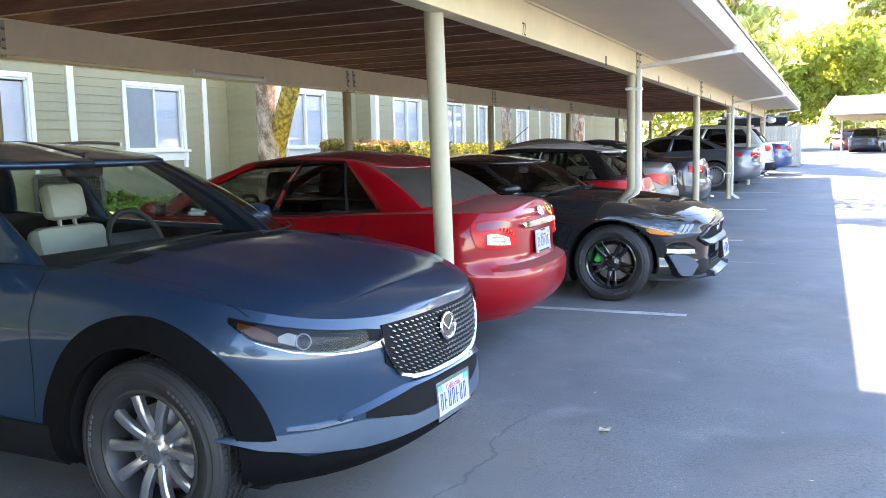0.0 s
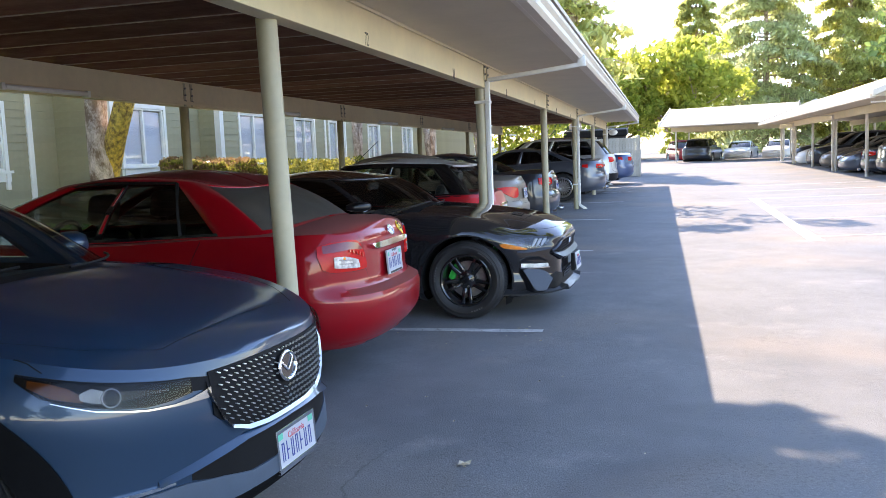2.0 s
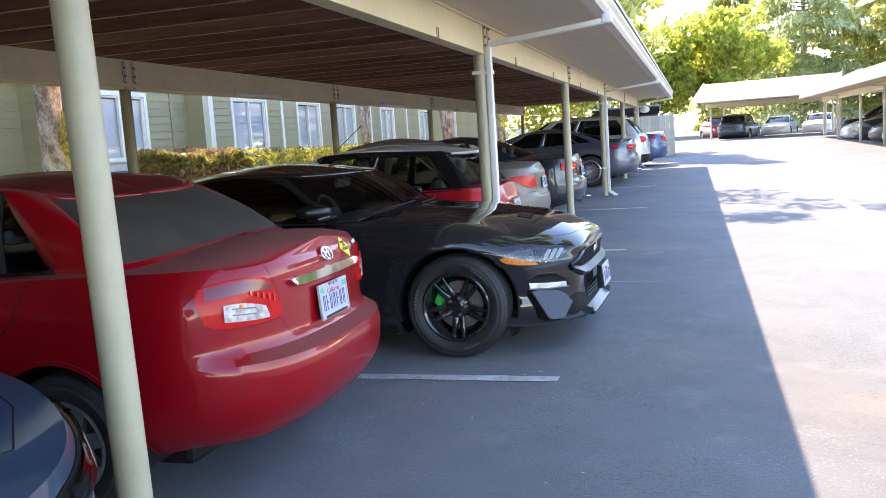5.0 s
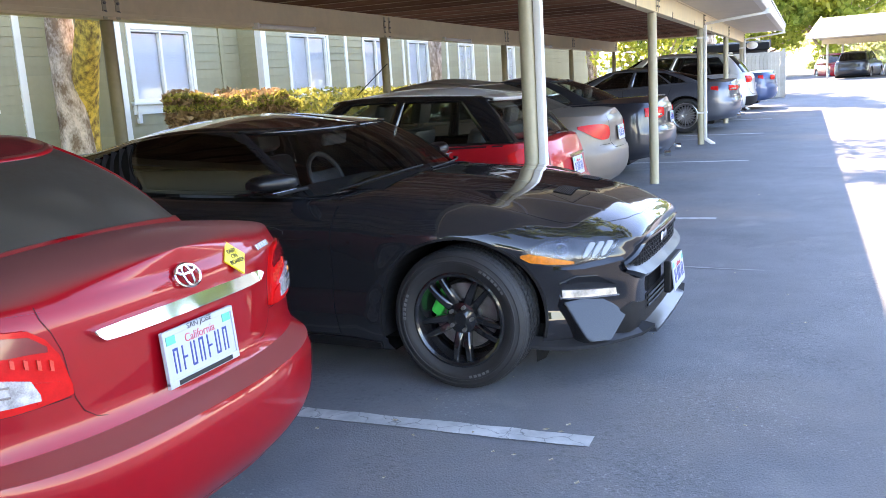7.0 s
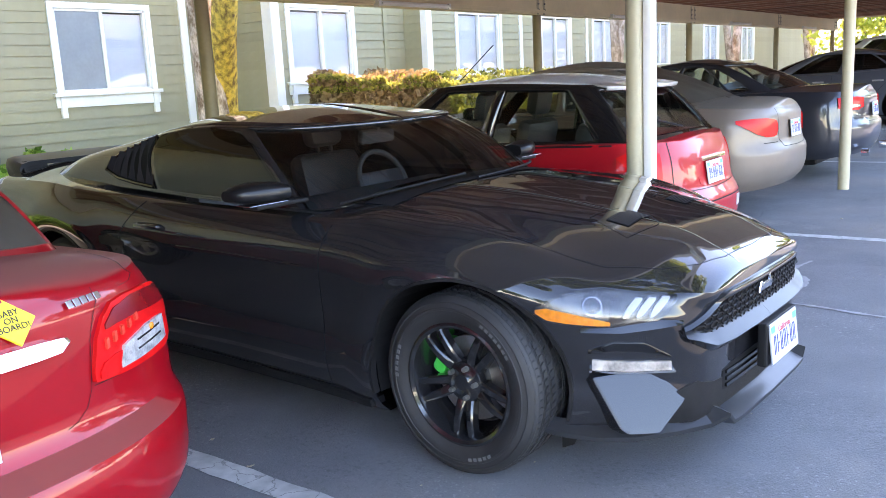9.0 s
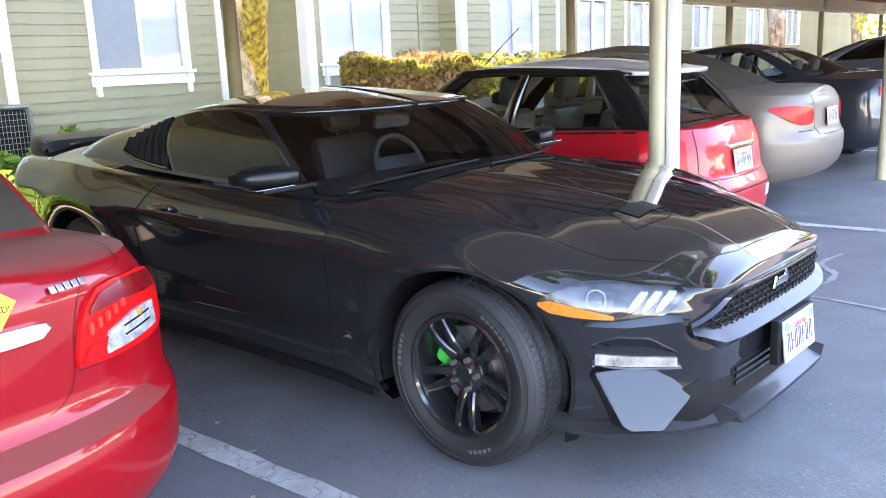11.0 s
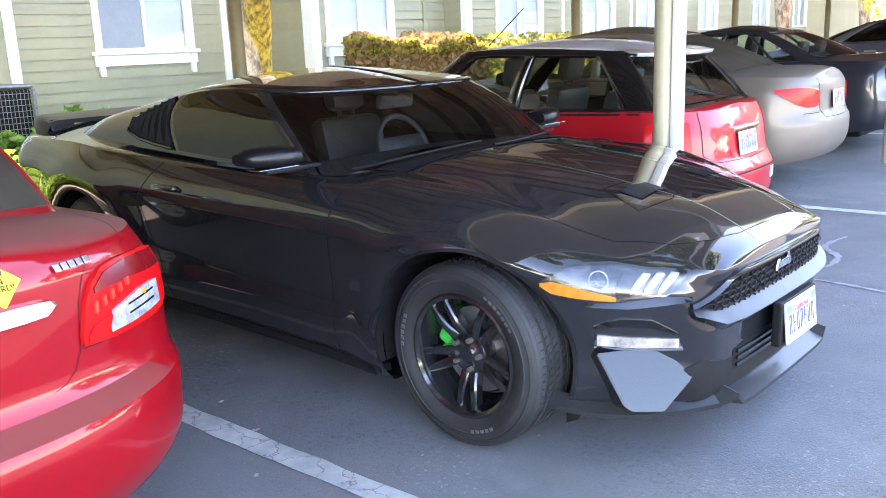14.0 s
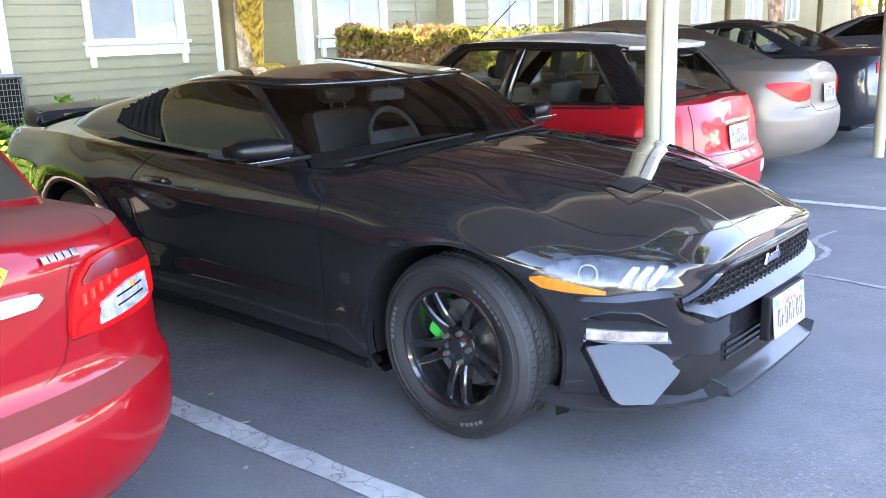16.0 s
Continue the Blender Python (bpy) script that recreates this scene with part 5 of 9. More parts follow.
def black_coupe():
    S = Shape(4.79, 0.945,
              zb=[(0, 0.19), (0.6, 0.17), (1, 0.17), (3.2, 0.18), (4.2, 0.22), (4.79, 0.32)],
              ze=[(0, 0.668), (0.15, 0.694), (0.25, 0.712), (0.36, 0.735), (0.46, 0.762), (0.6, 0.80), (0.93, 0.868), (1.5, 0.895), (2.4, 0.905), (3.2, 0.945), (3.8, 0.985), (4.4, 0.98), (4.79, 0.93)],
              zt=[(0, 0.690), (0.05, 0.718), (0.085, 0.750), (0.17, 0.797), (0.28, 0.842), (0.535, 0.892), (0.84, 0.936), (1.1, 0.962), (1.5, 0.985), (3.6, 0.99), (4.2, 1.03), (4.6, 1.04), (4.79, 0.98)],
              plan=[(0, 0.97), (0.93, 1.0), (2.2, 0.975), (3.6, 1.01), (4.79, 0.93)],
              front=[(0, -0.04), (0.10, 0.0), (0.3, 0.004), (0.6, 0.006), (0.72, 0.0), (0.90, 0.004), (0.97, 0.026), (1, 0.026)],
              side=[(0, -0.06), (0.08, -0.02), (0.22, -0.012), (0.40, -0.03), (0.62, -0.012), (0.80, 0.0), (0.93, -0.035), (1, -0.085)],
              rear=[(0, -0.12), (0.2, 0), (0.5, 0), (0.7, -0.04), (1, -0.05)],
              Rf=0.95, nf=1.95, Rr=0.5, nr=2.8, crown=3.0,
              nose=[(0, 0.075, 0.0), (0.15, 0.077, 0.17), (0.3, 0.083, 0.34), (0.42, 0.097, 0.47), (0.5, 0.125, 0.54), (0.58, 0.20, 0.612), (0.67, 0.31, 0.695), (0.77, 0.45, 0.775), (0.88, 0.66, 0.865), (1.0, 0.95, 0.945)],
              ridges=[(0.25, 0.030, 0.007, 0.10, 1.4), (0.76, 0.075, 0.016, 0.45, 1.5), (0.60, 0.09, -0.010, 0.35, 1.4)],
              flare=[(0.85, 0.345, 0.46, 0.022), (3.57, 0.345, 0.47, 0.03)],
              cab=dict(belt=(1.36, 4.30, 0.45, 0.5, 0.80, 0.69), roof=(1.85, 3.68, 0.45, 0.35, 0.665, 0.53), zr=curve([(1.85, 1.262), (2.1, 1.266), (2.5, 1.272), (2.8, 1.258), (3.2, 1.205), (3.68, 1.12)]), rise=0.072, n=2.45, bulge=0.03))
    win = [("windscreen", 0.0, 0.915, 0.004, 0.955), ("side_opening", 1.06, 1.50, 0.08, 0.80), ("rear_window", 2.4, 3.0, 0.06, 0.94)]
    car = base_car("coupe_car", "glossy black muscle coupe parked nose out on asphalt", BLACK_POSE, S, M_PAINTBLACK, (0.85, 3.57), 0.345, 0.24, 0.230, "twin5", M_BLACKRIM, M_BLACKRIM,
                   (1.60, 3.3), win, {"windscreen": M_DARKSCREEN, "side_opening": None, "rear_window": M_TINT}, track=0.80, arch=0.048, caliper=(M_CALIPER, -62), inside=dict(cowl=1.62, wide=0.68, seats=2.55, seat_mat=M_SEATBLACK, dash_z=0.90), wheel_label="black tyre on a black twin-spoke rim")
    return car, S


def skin_pane(shape, name, low, high, mat, parent, off=0.004, thick=0.006, n=14, nv=8, label="", sides=(1, -1)):
    """A pane or trim on the cabin's skin between a lower and an upper edge, each a row of (U, v) points."""
    t = np.linspace(0, 1, n)

    def edge(pts):
        p = np.array(pts, float)
        k = t * (len(p) - 1)
        return np.stack([np.interp(k, np.arange(len(p)), p[:, j]) for j in (0, 1)], 1)

    lo, hi = edge(low), edge(high)
    q = np.linspace(0, 1, nv)[None, :]
    uu = lo[:, :1] + (hi[:, :1] - lo[:, :1]) * q
    vv = lo[:, 1:] + (hi[:, 1:] - lo[:, 1:]) * q
    A, B = shape.top(uu, vv, off), shape.top(uu, vv, off - thick)
    V, N = np.r_[A.reshape(-1, 3), B.reshape(-1, 3)], n * nv
    F = grid_faces(n, nv, True)
    rim = [i * nv for i in range(n)] + [(n - 1) * nv + j for j in range(1, nv)] + [i * nv + nv - 1 for i in range(n - 2, -1, -1)] + [j for j in range(nv - 2, 0, -1)]
    F += [(rim[k], rim[(k + 1) % len(rim)], N + rim[(k + 1) % len(rim)], N + rim[k]) for k in range(len(rim))]
    made = []
    for sgn in sides:
        made.append(mesh_object(name, V * (1, sgn, 1), F if sgn > 0 else [f[::-1] for f in F], mat, parent, label, 40))
    return made


def red_hatchback():
    S = Shape(3.64, 0.842,
              zb=[(0, 0.24), (1, 0.19), (2.8, 0.2), (3.64, 0.27)],
              ze=[(0, 0.70), (0.3, 0.80), (0.9, 0.89), (2, 0.91), (3.3, 0.94), (3.64, 0.93)],
              zt=[(0, 0.72), (0.3, 0.88), (0.9, 0.98), (3.3, 0.97), (3.64, 0.93)],
              plan=[(0, 0.95), (0.7, 1.0), (3.0, 1.0), (3.64, 0.95)],
              front=[(0, -0.08), (0.3, 0), (0.6, 0), (1, -0.1)],
              side=[(0, -0.06), (0.1, 0.0), (0.25, 0.0), (0.5, 0.0), (0.8, -0.015), (1, -0.07)],
              rear=[(0, -0.09), (0.12, -0.01), (0.38, 0.0), (0.46, -0.03), (0.55, -0.06), (0.8, -0.09), (1, -0.14)],
              Rf=0.6, nf=2.4, Rr=0.55, nr=2.7,
              cab=dict(belt=(1.02, 3.42, 0.35, 0.32, 0.735, 0.70), roof=(1.58, 3.08, 0.28, 0.28, 0.605, 0.58), zr=curve([(1.58, 1.325), (2.1, 1.345), (3.08, 1.305)]), rise=0.055, n=3.6, bulge=0.02))
    win = [("windscreen", 0.0, 0.88, 0.004, 0.94), ("side_window", 1.03, 1.44, 0.05, 0.88), ("side_window", 1.50, 1.97, 0.05, 0.88), ("rear_window", 2.28, 3.0, 0.08, 0.90)]
    car = base_car("hatchback_car", "bright red small hatchback with a white roof and black pillars", HATCH_POSE, S, M_PAINTHATCH, (0.62, 3.09), 0.305, 0.19, 0.20, "seven", M_ALLOY, M_ALLOY,
                   (1.0, 3.0), win, M_GLASS, roof_mat=M_PAINTWHITE, pillar_mat=M_GLOSSBLACK, inside=dict(cowl=1.0, wide=0.66, seats=1.75, seat_mat=M_SEATBLACK, dash_z=0.9, rear_x=2.65), roof_label="white painted roof")
    return car, S


def plain_sedan(name, label, m, paint, L, W, H, glass, style="seven", R=0.325, rim=None, deck=1.05, fast=False, tail=3.72):
    k, hr = L / 4.5, H - 0.055
    S = Shape(L, W,
              zb=[(0, 0.25), (1, 0.2), (L - 1.2, 0.2), (L, 0.28)],
              ze=[(0, 0.68), (0.3, 0.78), (0.9, 0.91), (1.3, 0.93), (2.5, 0.95), (L - 0.9, deck - 0.04), (L, deck - 0.06)],
              zt=[(0, 0.70), (0.9, 0.98), (1.25, 1.01), (L - 1.2, deck), (L - 0.4, deck + 0.02), (L, deck - 0.01)],
              plan=[(0, 0.97), (0.8, 1.0), (L - 1, 1.0), (L, 0.96)],
              front=[(0, -0.08), (0.3, 0), (0.6, 0), (1, -0.1)],
              side=[(0, -0.07), (0.12, -0.01), (0.3, 0.0), (0.55, 0.0), (0.8, -0.012), (1, -0.08)],
              rear=[(0, -0.10), (0.12, -0.03), (0.3, 0.0), (0.45, 0.0), (0.53, -0.03), (0.62, -0.05), (0.9, -0.06), (1, -0.10)],
              Rf=0.6, nf=2.4, Rr=0.52, nr=2.6, crown=2.2,
              cab=dict(belt=(1.15 * k, (3.95 if fast else tail) * k, 0.4, 0.35, W - 0.135, W - 0.16), roof=(1.95 * k, (3.25 if fast else 3.0) * k, 0.3, 0.26, W - 0.27, W - 0.31), zr=curve([(1.95 * k, hr - 0.045), (2.4 * k, hr), ((3.25 if fast else 3.0) * k, hr - (0.07 if fast else 0.03))]), rise=0.055, n=3.6, bulge=0.03))
    win = [("windscreen", 0.0, 0.88, 0.004, 0.94), ("side_window", 1.05, 1.43, 0.06, 0.88), ("side_window", 1.48, 1.82, 0.06, 0.88), ("quarter_window", 1.845, 1.98, 0.06, 0.80), ("rear_window", 2.22, 3.0, 0.06, 0.94)]
    car = base_car(name, label, m, S, paint, (0.88 * k, (0.88 + 2.65) * k), R, 0.205, R - 0.10, style, rim or M_ALLOY, rim or M_ALLOY, (1.3 * k, 3.2 * k), win, glass,
                   inside=dict(cowl=1.3 * k, wide=W - 0.2, seats=2.15 * k, seat_mat=M_SEATBLACK, dash_z=0.93, rear_x=3.0 * k))
    return car, S


def plain_suv(name, label, m, paint, L=4.6, W=0.92, H=1.68, glass=None, R=0.36):
    S = Shape(L, W,
              zb=[(0, 0.28), (1, 0.25), (L - 1.2, 0.25), (L, 0.34)],
              ze=[(0, 0.85), (0.3, 0.95), (0.9, 1.04), (2.5, 1.07), (L, 1.10)],
              zt=[(0, 0.87), (0.9, 1.10), (1.25, 1.13), (L - 0.3, 1.14), (L, 1.10)],
              plan=[(0, 0.97), (0.8, 1.0), (L - 1, 1.0), (L, 0.95)],
              front=[(0, -0.08), (0.3, 0), (0.6, 0), (1, -0.08)],
              side=[(0, -0.08), (0.12, -0.01), (0.3, 0.0), (0.55, 0.0), (0.8, -0.012), (1, -0.08)],
              rear=[(0, -0.10), (0.12, -0.02), (0.35, 0.0), (0.5, -0.03), (0.9, -0.06), (1, -0.10)],
              Rf=0.6, nf=2.6, Rr=0.5, nr=2.8, crown=2.2,
              cab=dict(belt=(1.15, L - 0.15, 0.4, 0.3, W - 0.13, W - 0.16), roof=(1.9, L - 0.55, 0.3, 0.26, W - 0.27, W - 0.30), zr=curve([(1.9, H - 0.10), (2.5, H - 0.05), (L - 0.55, H - 0.10)]), rise=0.05, n=3.8, bulge=0.03))
    win = [("windscreen", 0.0, 0.88, 0.004, 0.94), ("side_window", 1.05, 1.38, 0.06, 0.88), ("side_window", 1.42, 1.70, 0.06, 0.88), ("quarter_window", 1.74, 1.96, 0.06, 0.85), ("rear_window", 2.28, 3.0, 0.06, 0.90)]
    car = base_car(name, label, m, S, paint, (0.92, L - 0.98), R, 0.225, R - 0.11, "five", M_ALLOY, M_ALLOY, (1.3, L - 1.1), win, glass or M_TINT,
                   inside=dict(cowl=1.3, wide=W - 0.2, seats=2.2, seat_mat=M_SEATBLACK, dash_z=1.05))
    return car, S


CROSS_POSE = pose(0.585, -1.36, 0, 0, 0, -2.0)
RED_POSE = pose(0.228 - 4.30, 1.328, 0, 0, 0, 180)
BLACK_POSE = pose(1.13, 3.93, 0.022, 0, 0, -2.0)
HATCH_POSE = pose(0.08 - 3.64, 6.40, 0.060, 0, 0, 180)
cross_car, XOV = crossover()
red_car, RED = red_sedan()
black_car, BLK = black_coupe()
hatch_car, HAT = red_hatchback()
cor_car, COR = plain_sedan("sedan_car", "sandy silver older sedan parked nose in", pose(-0.08 - 4.53, 8.88, 0.088, 0, 0, 180), M_PAINTBEIGE, 4.53, 0.85, 1.47, {"windscreen": M_GLASS, "side_window": M_GLASS, "quarter_window": M_GLASS, "rear_window": M_DUST}, deck=1.04, R=0.31, tail=3.88)
sport_car, SPT = plain_sedan("sedan_car", "graphite grey sports sedan parked nose in", pose(0.08 - 4.55, 11.6, 0.12, 0, 0, 180), M_PAINTGREY, 4.55, 0.89, 1.42, M_GLASS, deck=1.03, R=0.33)
fast_car, FST = plain_sedan("fastback_car", "steel grey long fastback with multi-spoke wheels", pose(0.47 - 4.95, 19.0, 0.205, 0, 0, 180), M_PAINTSTEEL, 4.95, 0.95, 1.42, M_TINT, style="multi", R=0.36, deck=1.06, fast=True)
suv_car, SUV = plain_suv("sport_utility_car", "silver sport utility car with dark windows parked nose in", pose(0.62 - 4.6, 21.8, 0.237, 0, 0, 180), M_PAINTSILVER)
navy_car, NVY = plain_sedan("sedan_car", "navy blue sedan with red tail lamps parked nose in", pose(0.95 - 4.85, 26.6, 0.292, 0, 0, 180), M_PAINTNAVY, 4.85, 0.92, 1.45, M_TINT, deck=1.08, R=0.335)


# ---- black coupe: nose, flank and tail ----
def on_deck(shape, d0, d1, y0, y1, name, mat, parent, lift=0.004, n=6, label="", sides=(1, -1), skew=0.0):
    """A patch that lies on hood or boot lid."""
    for sgn in sides:
        D, Y = np.meshgrid(np.linspace(d0, d1, n), np.linspace(y0, y1, n), indexing="ij")
        D = D + skew * (Y - y0)
        z = shape.top_z(D.ravel(), Y.ravel())
        V = np.stack([-D.ravel(), sgn * Y.ravel(), z + lift], 1)
        mesh_object(name, V, grid_faces(n, n, sgn > 0), mat, parent, label, 60)


def honeycomb(shape, parent, y_max, z0, z1, cell, mat, off, bar=0.006, top=None, name="grille_mesh"):
    """A lattice of six-sided cells over the nose between two heights; top(y) limits it where given."""
    bm = bmesh.new()
    h = cell * math.sqrt(3) / 2
    rows = int((z1 - z0) / (h / 2)) + 1
    done = set()
    for r in range(rows):
        for k in range(-int(y_max / (1.5 * cell)) - 1, int(y_max / (1.5 * cell)) + 2):
            cy, cz = 1.5 * cell * k + (0.75 * cell if r % 2 else 0), z0 + r * h / 2
            for e in range(6):
                a, b = math.radians(60 * e), math.radians(60 * e + 60)
                p, q = ((cy + cell / 2 * math.cos(t), cz + h * 0.5 / 0.866 * 0.866 * math.sin(t) * 0.577) for t in (a, b))
                key = (round((p[0] + q[0]) * 500), round((p[1] + q[1]) * 500))
                if key in done or any(abs(y) > y_max or z < z0 or z > (min(z1, top(abs(y))) if top else z1) for y, z in (p, q)):
                    continue
                done.add(key)
                pts = []
                for y, z in (p, q):
                    U = shape.u_y(abs(y))
                    v = Vector(shape.low(U, float(np.clip(shape.v_of(U, z), 0, 0.98)), off))
                    pts.append((v.x, math.copysign(v.y, y), v.z))
                add_tube(bm, pts, bar / 2, 5, False)
    return part(name, bm, mat, parent)


car, S = black_car, BLK
M_SPLIT = material("satin_black_splitter", (0.022, 0.023, 0.026), 0.36, coat=0.15, vary=0.1, scale=12, spec=0.25)
M_LED = material("frosted_lamp_element", (0.50, 0.51, 0.53), 0.25, coat=0.5, vary=0.05, scale=60)
M_LAMPBED = material("lamp_reflector", (0.012, 0.012, 0.014), 0.22, metal=0.8, color2=(0.12, 0.12, 0.12), scale=22, bump=0.0012, bump_scale=120)
M_PINSTRIPE = material("pale_green_pinstripe", (0.34, 0.42, 0.28), 0.3, coat=0.5, vary=0.05, scale=20)
M_FOGLENS = material("ribbed_fog_lens", (0.10, 0.10, 0.11), 0.2, metal=0.4, coat=0.6, color2=(0.30, 0.30, 0.31), scale=14, bump=0.001, bump_scale=90)
M_LAMPBAR = material("white_lamp_bar", (0.30, 0.31, 0.33), 0.3, coat=0.6, vary=0.05, scale=40)
hl = [(0.150, 0.676, 0.684), (0.180, 0.628, 0.688), (0.207, 0.610, 0.690), (0.258, 0.604, 0.697), (0.35, 0.588, 0.714), (0.457, 0.600, 0.712), (0.535, 0.614, 0.672), (0.562, 0.642, 0.652)]
rim = panel(S, "headlight_rim", [(d, lo - 0.006, hi + 0.004) for d, lo, hi in hl], M_GLOSSBLACK, car, "d", 0.002, label="gloss black rim round the headlight")
head = panel(S, "headlight", hl, M_LAMPBED, car, "d", 0.005, label="angular clear headlight with amber strip")
for ob, sgn in zip(head, (1, -1)):
    panel(S, "turn_signal", [(0.335, 0.594, 0.606), (0.37, 0.595, 0.616), (0.45, 0.604, 0.640), (0.52, 0.616, 0.658), (0.555, 0.640, 0.652)], M_AMBER, ob, "d", 0.010, sides=(sgn,), label="amber turn signal")
    panel(S, "lamp_divider", [(0.29, 0.612, 0.618), (0.315, 0.605, 0.690), (0.335, 0.605, 0.640)], M_GLOSSBLACK, ob, "d", 0.010, sides=(sgn,))
    for a in (0.172, 0.208, 0.244):
        panel(S, "light_bar", [(a, 0.676, 0.682), (a + 0.018, 0.650, 0.684), (a + 0.040, 0.624, 0.656), (a + 0.054, 0.618, 0.628)], M_LAMPBAR, ob, "d", 0.012, sides=(sgn,), n=2)
    m = skin_frame(S, "d", 0.385, 0.662, 0.008, sgn)
    bm = bmesh.new()
    bmesh.ops.create_uvsphere(bm, u_segments=20, v_segments=12, radius=0.026, matrix=m @ Matrix.Diagonal((0.4, 1, 1, 1)))
    part("projector", bm, M_LENSGLASS, ob, smooth=60)
    bm = bmesh.new()
    add_tube(bm, [m @ Vector((0.003, 0.031 * math.cos(a), 0.031 * math.sin(a))) for a in np.linspace(0, 2 * math.pi, 25)], 0.0035, 6, False)
    part("projector_ring", bm, M_SATIN, ob, smooth=60)
    panel(S, "lens_cover", [(d + 0.002 * (1 - 2 * (d > 0.4)), lo + 0.001, hi - 0.001) for d, lo, hi in hl], M_LENSGLASS, ob, "d", 0.018, thick=0.008, sides=(sgn,))
panel(S, "headlight_brow", [(0.14, 0.588, 0.600), (0.20, 0.578, 0.604), (0.30, 0.566, 0.590), (0.42, 0.574, 0.588)], M_GLOSSBLACK, car, "d", (0.012, 0.0))
fog = panel(S, "fog_lamp_pocket", [(0.170, 0.466, 0.474), (0.24, 0.458, 0.525), (0.325, 0.466, 0.532), (0.398, 0.482, 0.505)], M_GLOSSBLACK, car, "d", (-0.012, 0.010))
for ob, sgn in zip(fog, (1, -1)):
    panel(S, "fog_lamp", [(0.170, 0.428, 0.458), (0.28, 0.430, 0.464), (0.388, 0.440, 0.474)], M_FOGLENS, ob, "d", (0.020, 0.012), sides=(sgn,), label="clear bar-shaped fog lamp")
    panel(S, "fog_lamp_trim", [(0.160, 0.420, 0.427), (0.28, 0.422, 0.429), (0.396, 0.432, 0.439)], M_CHROME, ob, "d", 0.022, sides=(sgn,))


def slab(name, pts, thick, mat, parent, bevel=0.0, label=""):
    """A flat plate with the given corners and its mirror image on the other flank, each a mesh of its own."""
    p = [Vector(q) for q in pts]
    nrm = (p[1] - p[0]).cross(p[-1] - p[0]).normalized()
    for sgn in (-1, 1):
        bm = bmesh.new()
        f = [bm.verts.new((q.x, -sgn * q.y, q.z)) for q in p]
        b = [bm.verts.new((r.x, -sgn * r.y, r.z)) for r in (q - nrm * thick for q in p)]
        n = len(p)
        bm.faces.new(f)
        bm.faces.new(b[::-1])
        for k in range(n):
            bm.faces.new((f[k], b[k], b[(k + 1) % n], f[(k + 1) % n]))
        bmesh.ops.recalc_face_normals(bm, faces=bm.faces)
        if bevel:
            bmesh.ops.bevel(bm, geom=list(bm.edges), offset=bevel, segments=2, affect="EDGES")
        part(name, bm, mat, parent, label)


# sloping corner vane below the fog lamp, turned forward and a little up
vn = Vector((0.74, -0.56, 0.36)).normalized()
vc = Vector((-0.272, -0.745, 0.30))


def vane_at(y, z):
    return (vc.x - (vn.y * (y - vc.y) + vn.z * (z - vc.z)) / vn.x, y, z)


slab("corner_vane", [vane_at(-0.785, 0.424), vane_at(-0.775, 0.32), vane_at(-0.768, 0.255), vane_at(-0.75, 0.235), vane_at(-0.665, 0.225), vane_at(-0.425, 0.418), vane_at(-0.43, 0.430)], 0.10, M_PAINTBLACK, car, 0.004)
panel(S, "corner_intake", [(0.07, 0.245, 0.33), (0.11, 0.235, 0.375), (0.17, 0.23, 0.335), (0.24, 0.23, 0.27)], M_BLACK, car, "d", 0.003)
grille = panel(S, "grille", [(0.0, 0.535, 0.660), (0.36, 0.535, 0.656), (0.47, 0.537, 0.612), (0.555, 0.560, 0.572)], M_GRILLE, car, "y", 0.002, thick=0.02)
honeycomb(S, grille[0], 0.54, 0.535, 0.656, 0.052, M_BLACK, 0.008, 0.007, lambda y: 0.655 - max(0.0, (y - 0.37) * 0.48))
panel(S, "grille_brow", [(0.0, 0.655, 0.672), (0.30, 0.653, 0.670), (0.38, 0.648, 0.664), (0.47, 0.606, 0.622), (0.56, 0.562, 0.576)], M_GLOSSBLACK, car, "y", (0.020, 0.010), thick=0.04, n=6, label="gloss black brow over the grille")
panel(S, "grille_lip", [(0.0, 0.496, 0.540), (0.35, 0.496, 0.540), (0.47, 0.502, 0.545), (0.56, 0.545, 0.566)], M_SPLIT, car, "y", (0.042, 0.004), thick=0.06, smooth=25)
panel(S, "lip_edge", [(0.0, 0.474, 0.496), (0.35, 0.474, 0.496), (0.47, 0.478, 0.502), (0.56, 0.528, 0.545)], M_GLOSSBLACK, car, "y", (0.022, 0.042), thick=0.05)
panel(S, "lower_intake", [(0.0, 0.285, 0.385), (0.28, 0.290, 0.385), (0.36, 0.30, 0.37)], M_GRILLE, car, "y", 0.002)
for z in (0.31, 0.335, 0.36):
    panel(S, "intake_slat", [(0.0, z - 0.006, z + 0.006), (0.34, z - 0.004, z + 0.008)], M_GLOSSBLACK, car, "y", 0.010, thick=0.015)
# thin splitter that rises to a fin at each side
edge = [(0.0, 0.012, 0.0), (0.30, 0.016, 0.0), (0.39, 0.020, 0.004), (0.43, 0.022, 0.040), (0.465, 0.075, 0.004), (0.58, 0.15, 0.0), (0.70, 0.245, 0.0), (0.775, 0.36, 0.0), (0.805, 0.46, 0.004), (0.82, 0.54, 0.012)]
V = []
for y, d, up in edge:
    U = S.u_y(min(y * 0.985, 0.84))
    i = S.low(U, 0.14, -0.02)
    iy = min(y, float(i[1]))
    V += [(-d, y, 0.190 + up), (-d + 0.002, y, 0.206 + up), (float(i[0]), iy, 0.248 + 0.4 * up), (float(i[0]) - 0.05, iy, 0.190)]
F = []
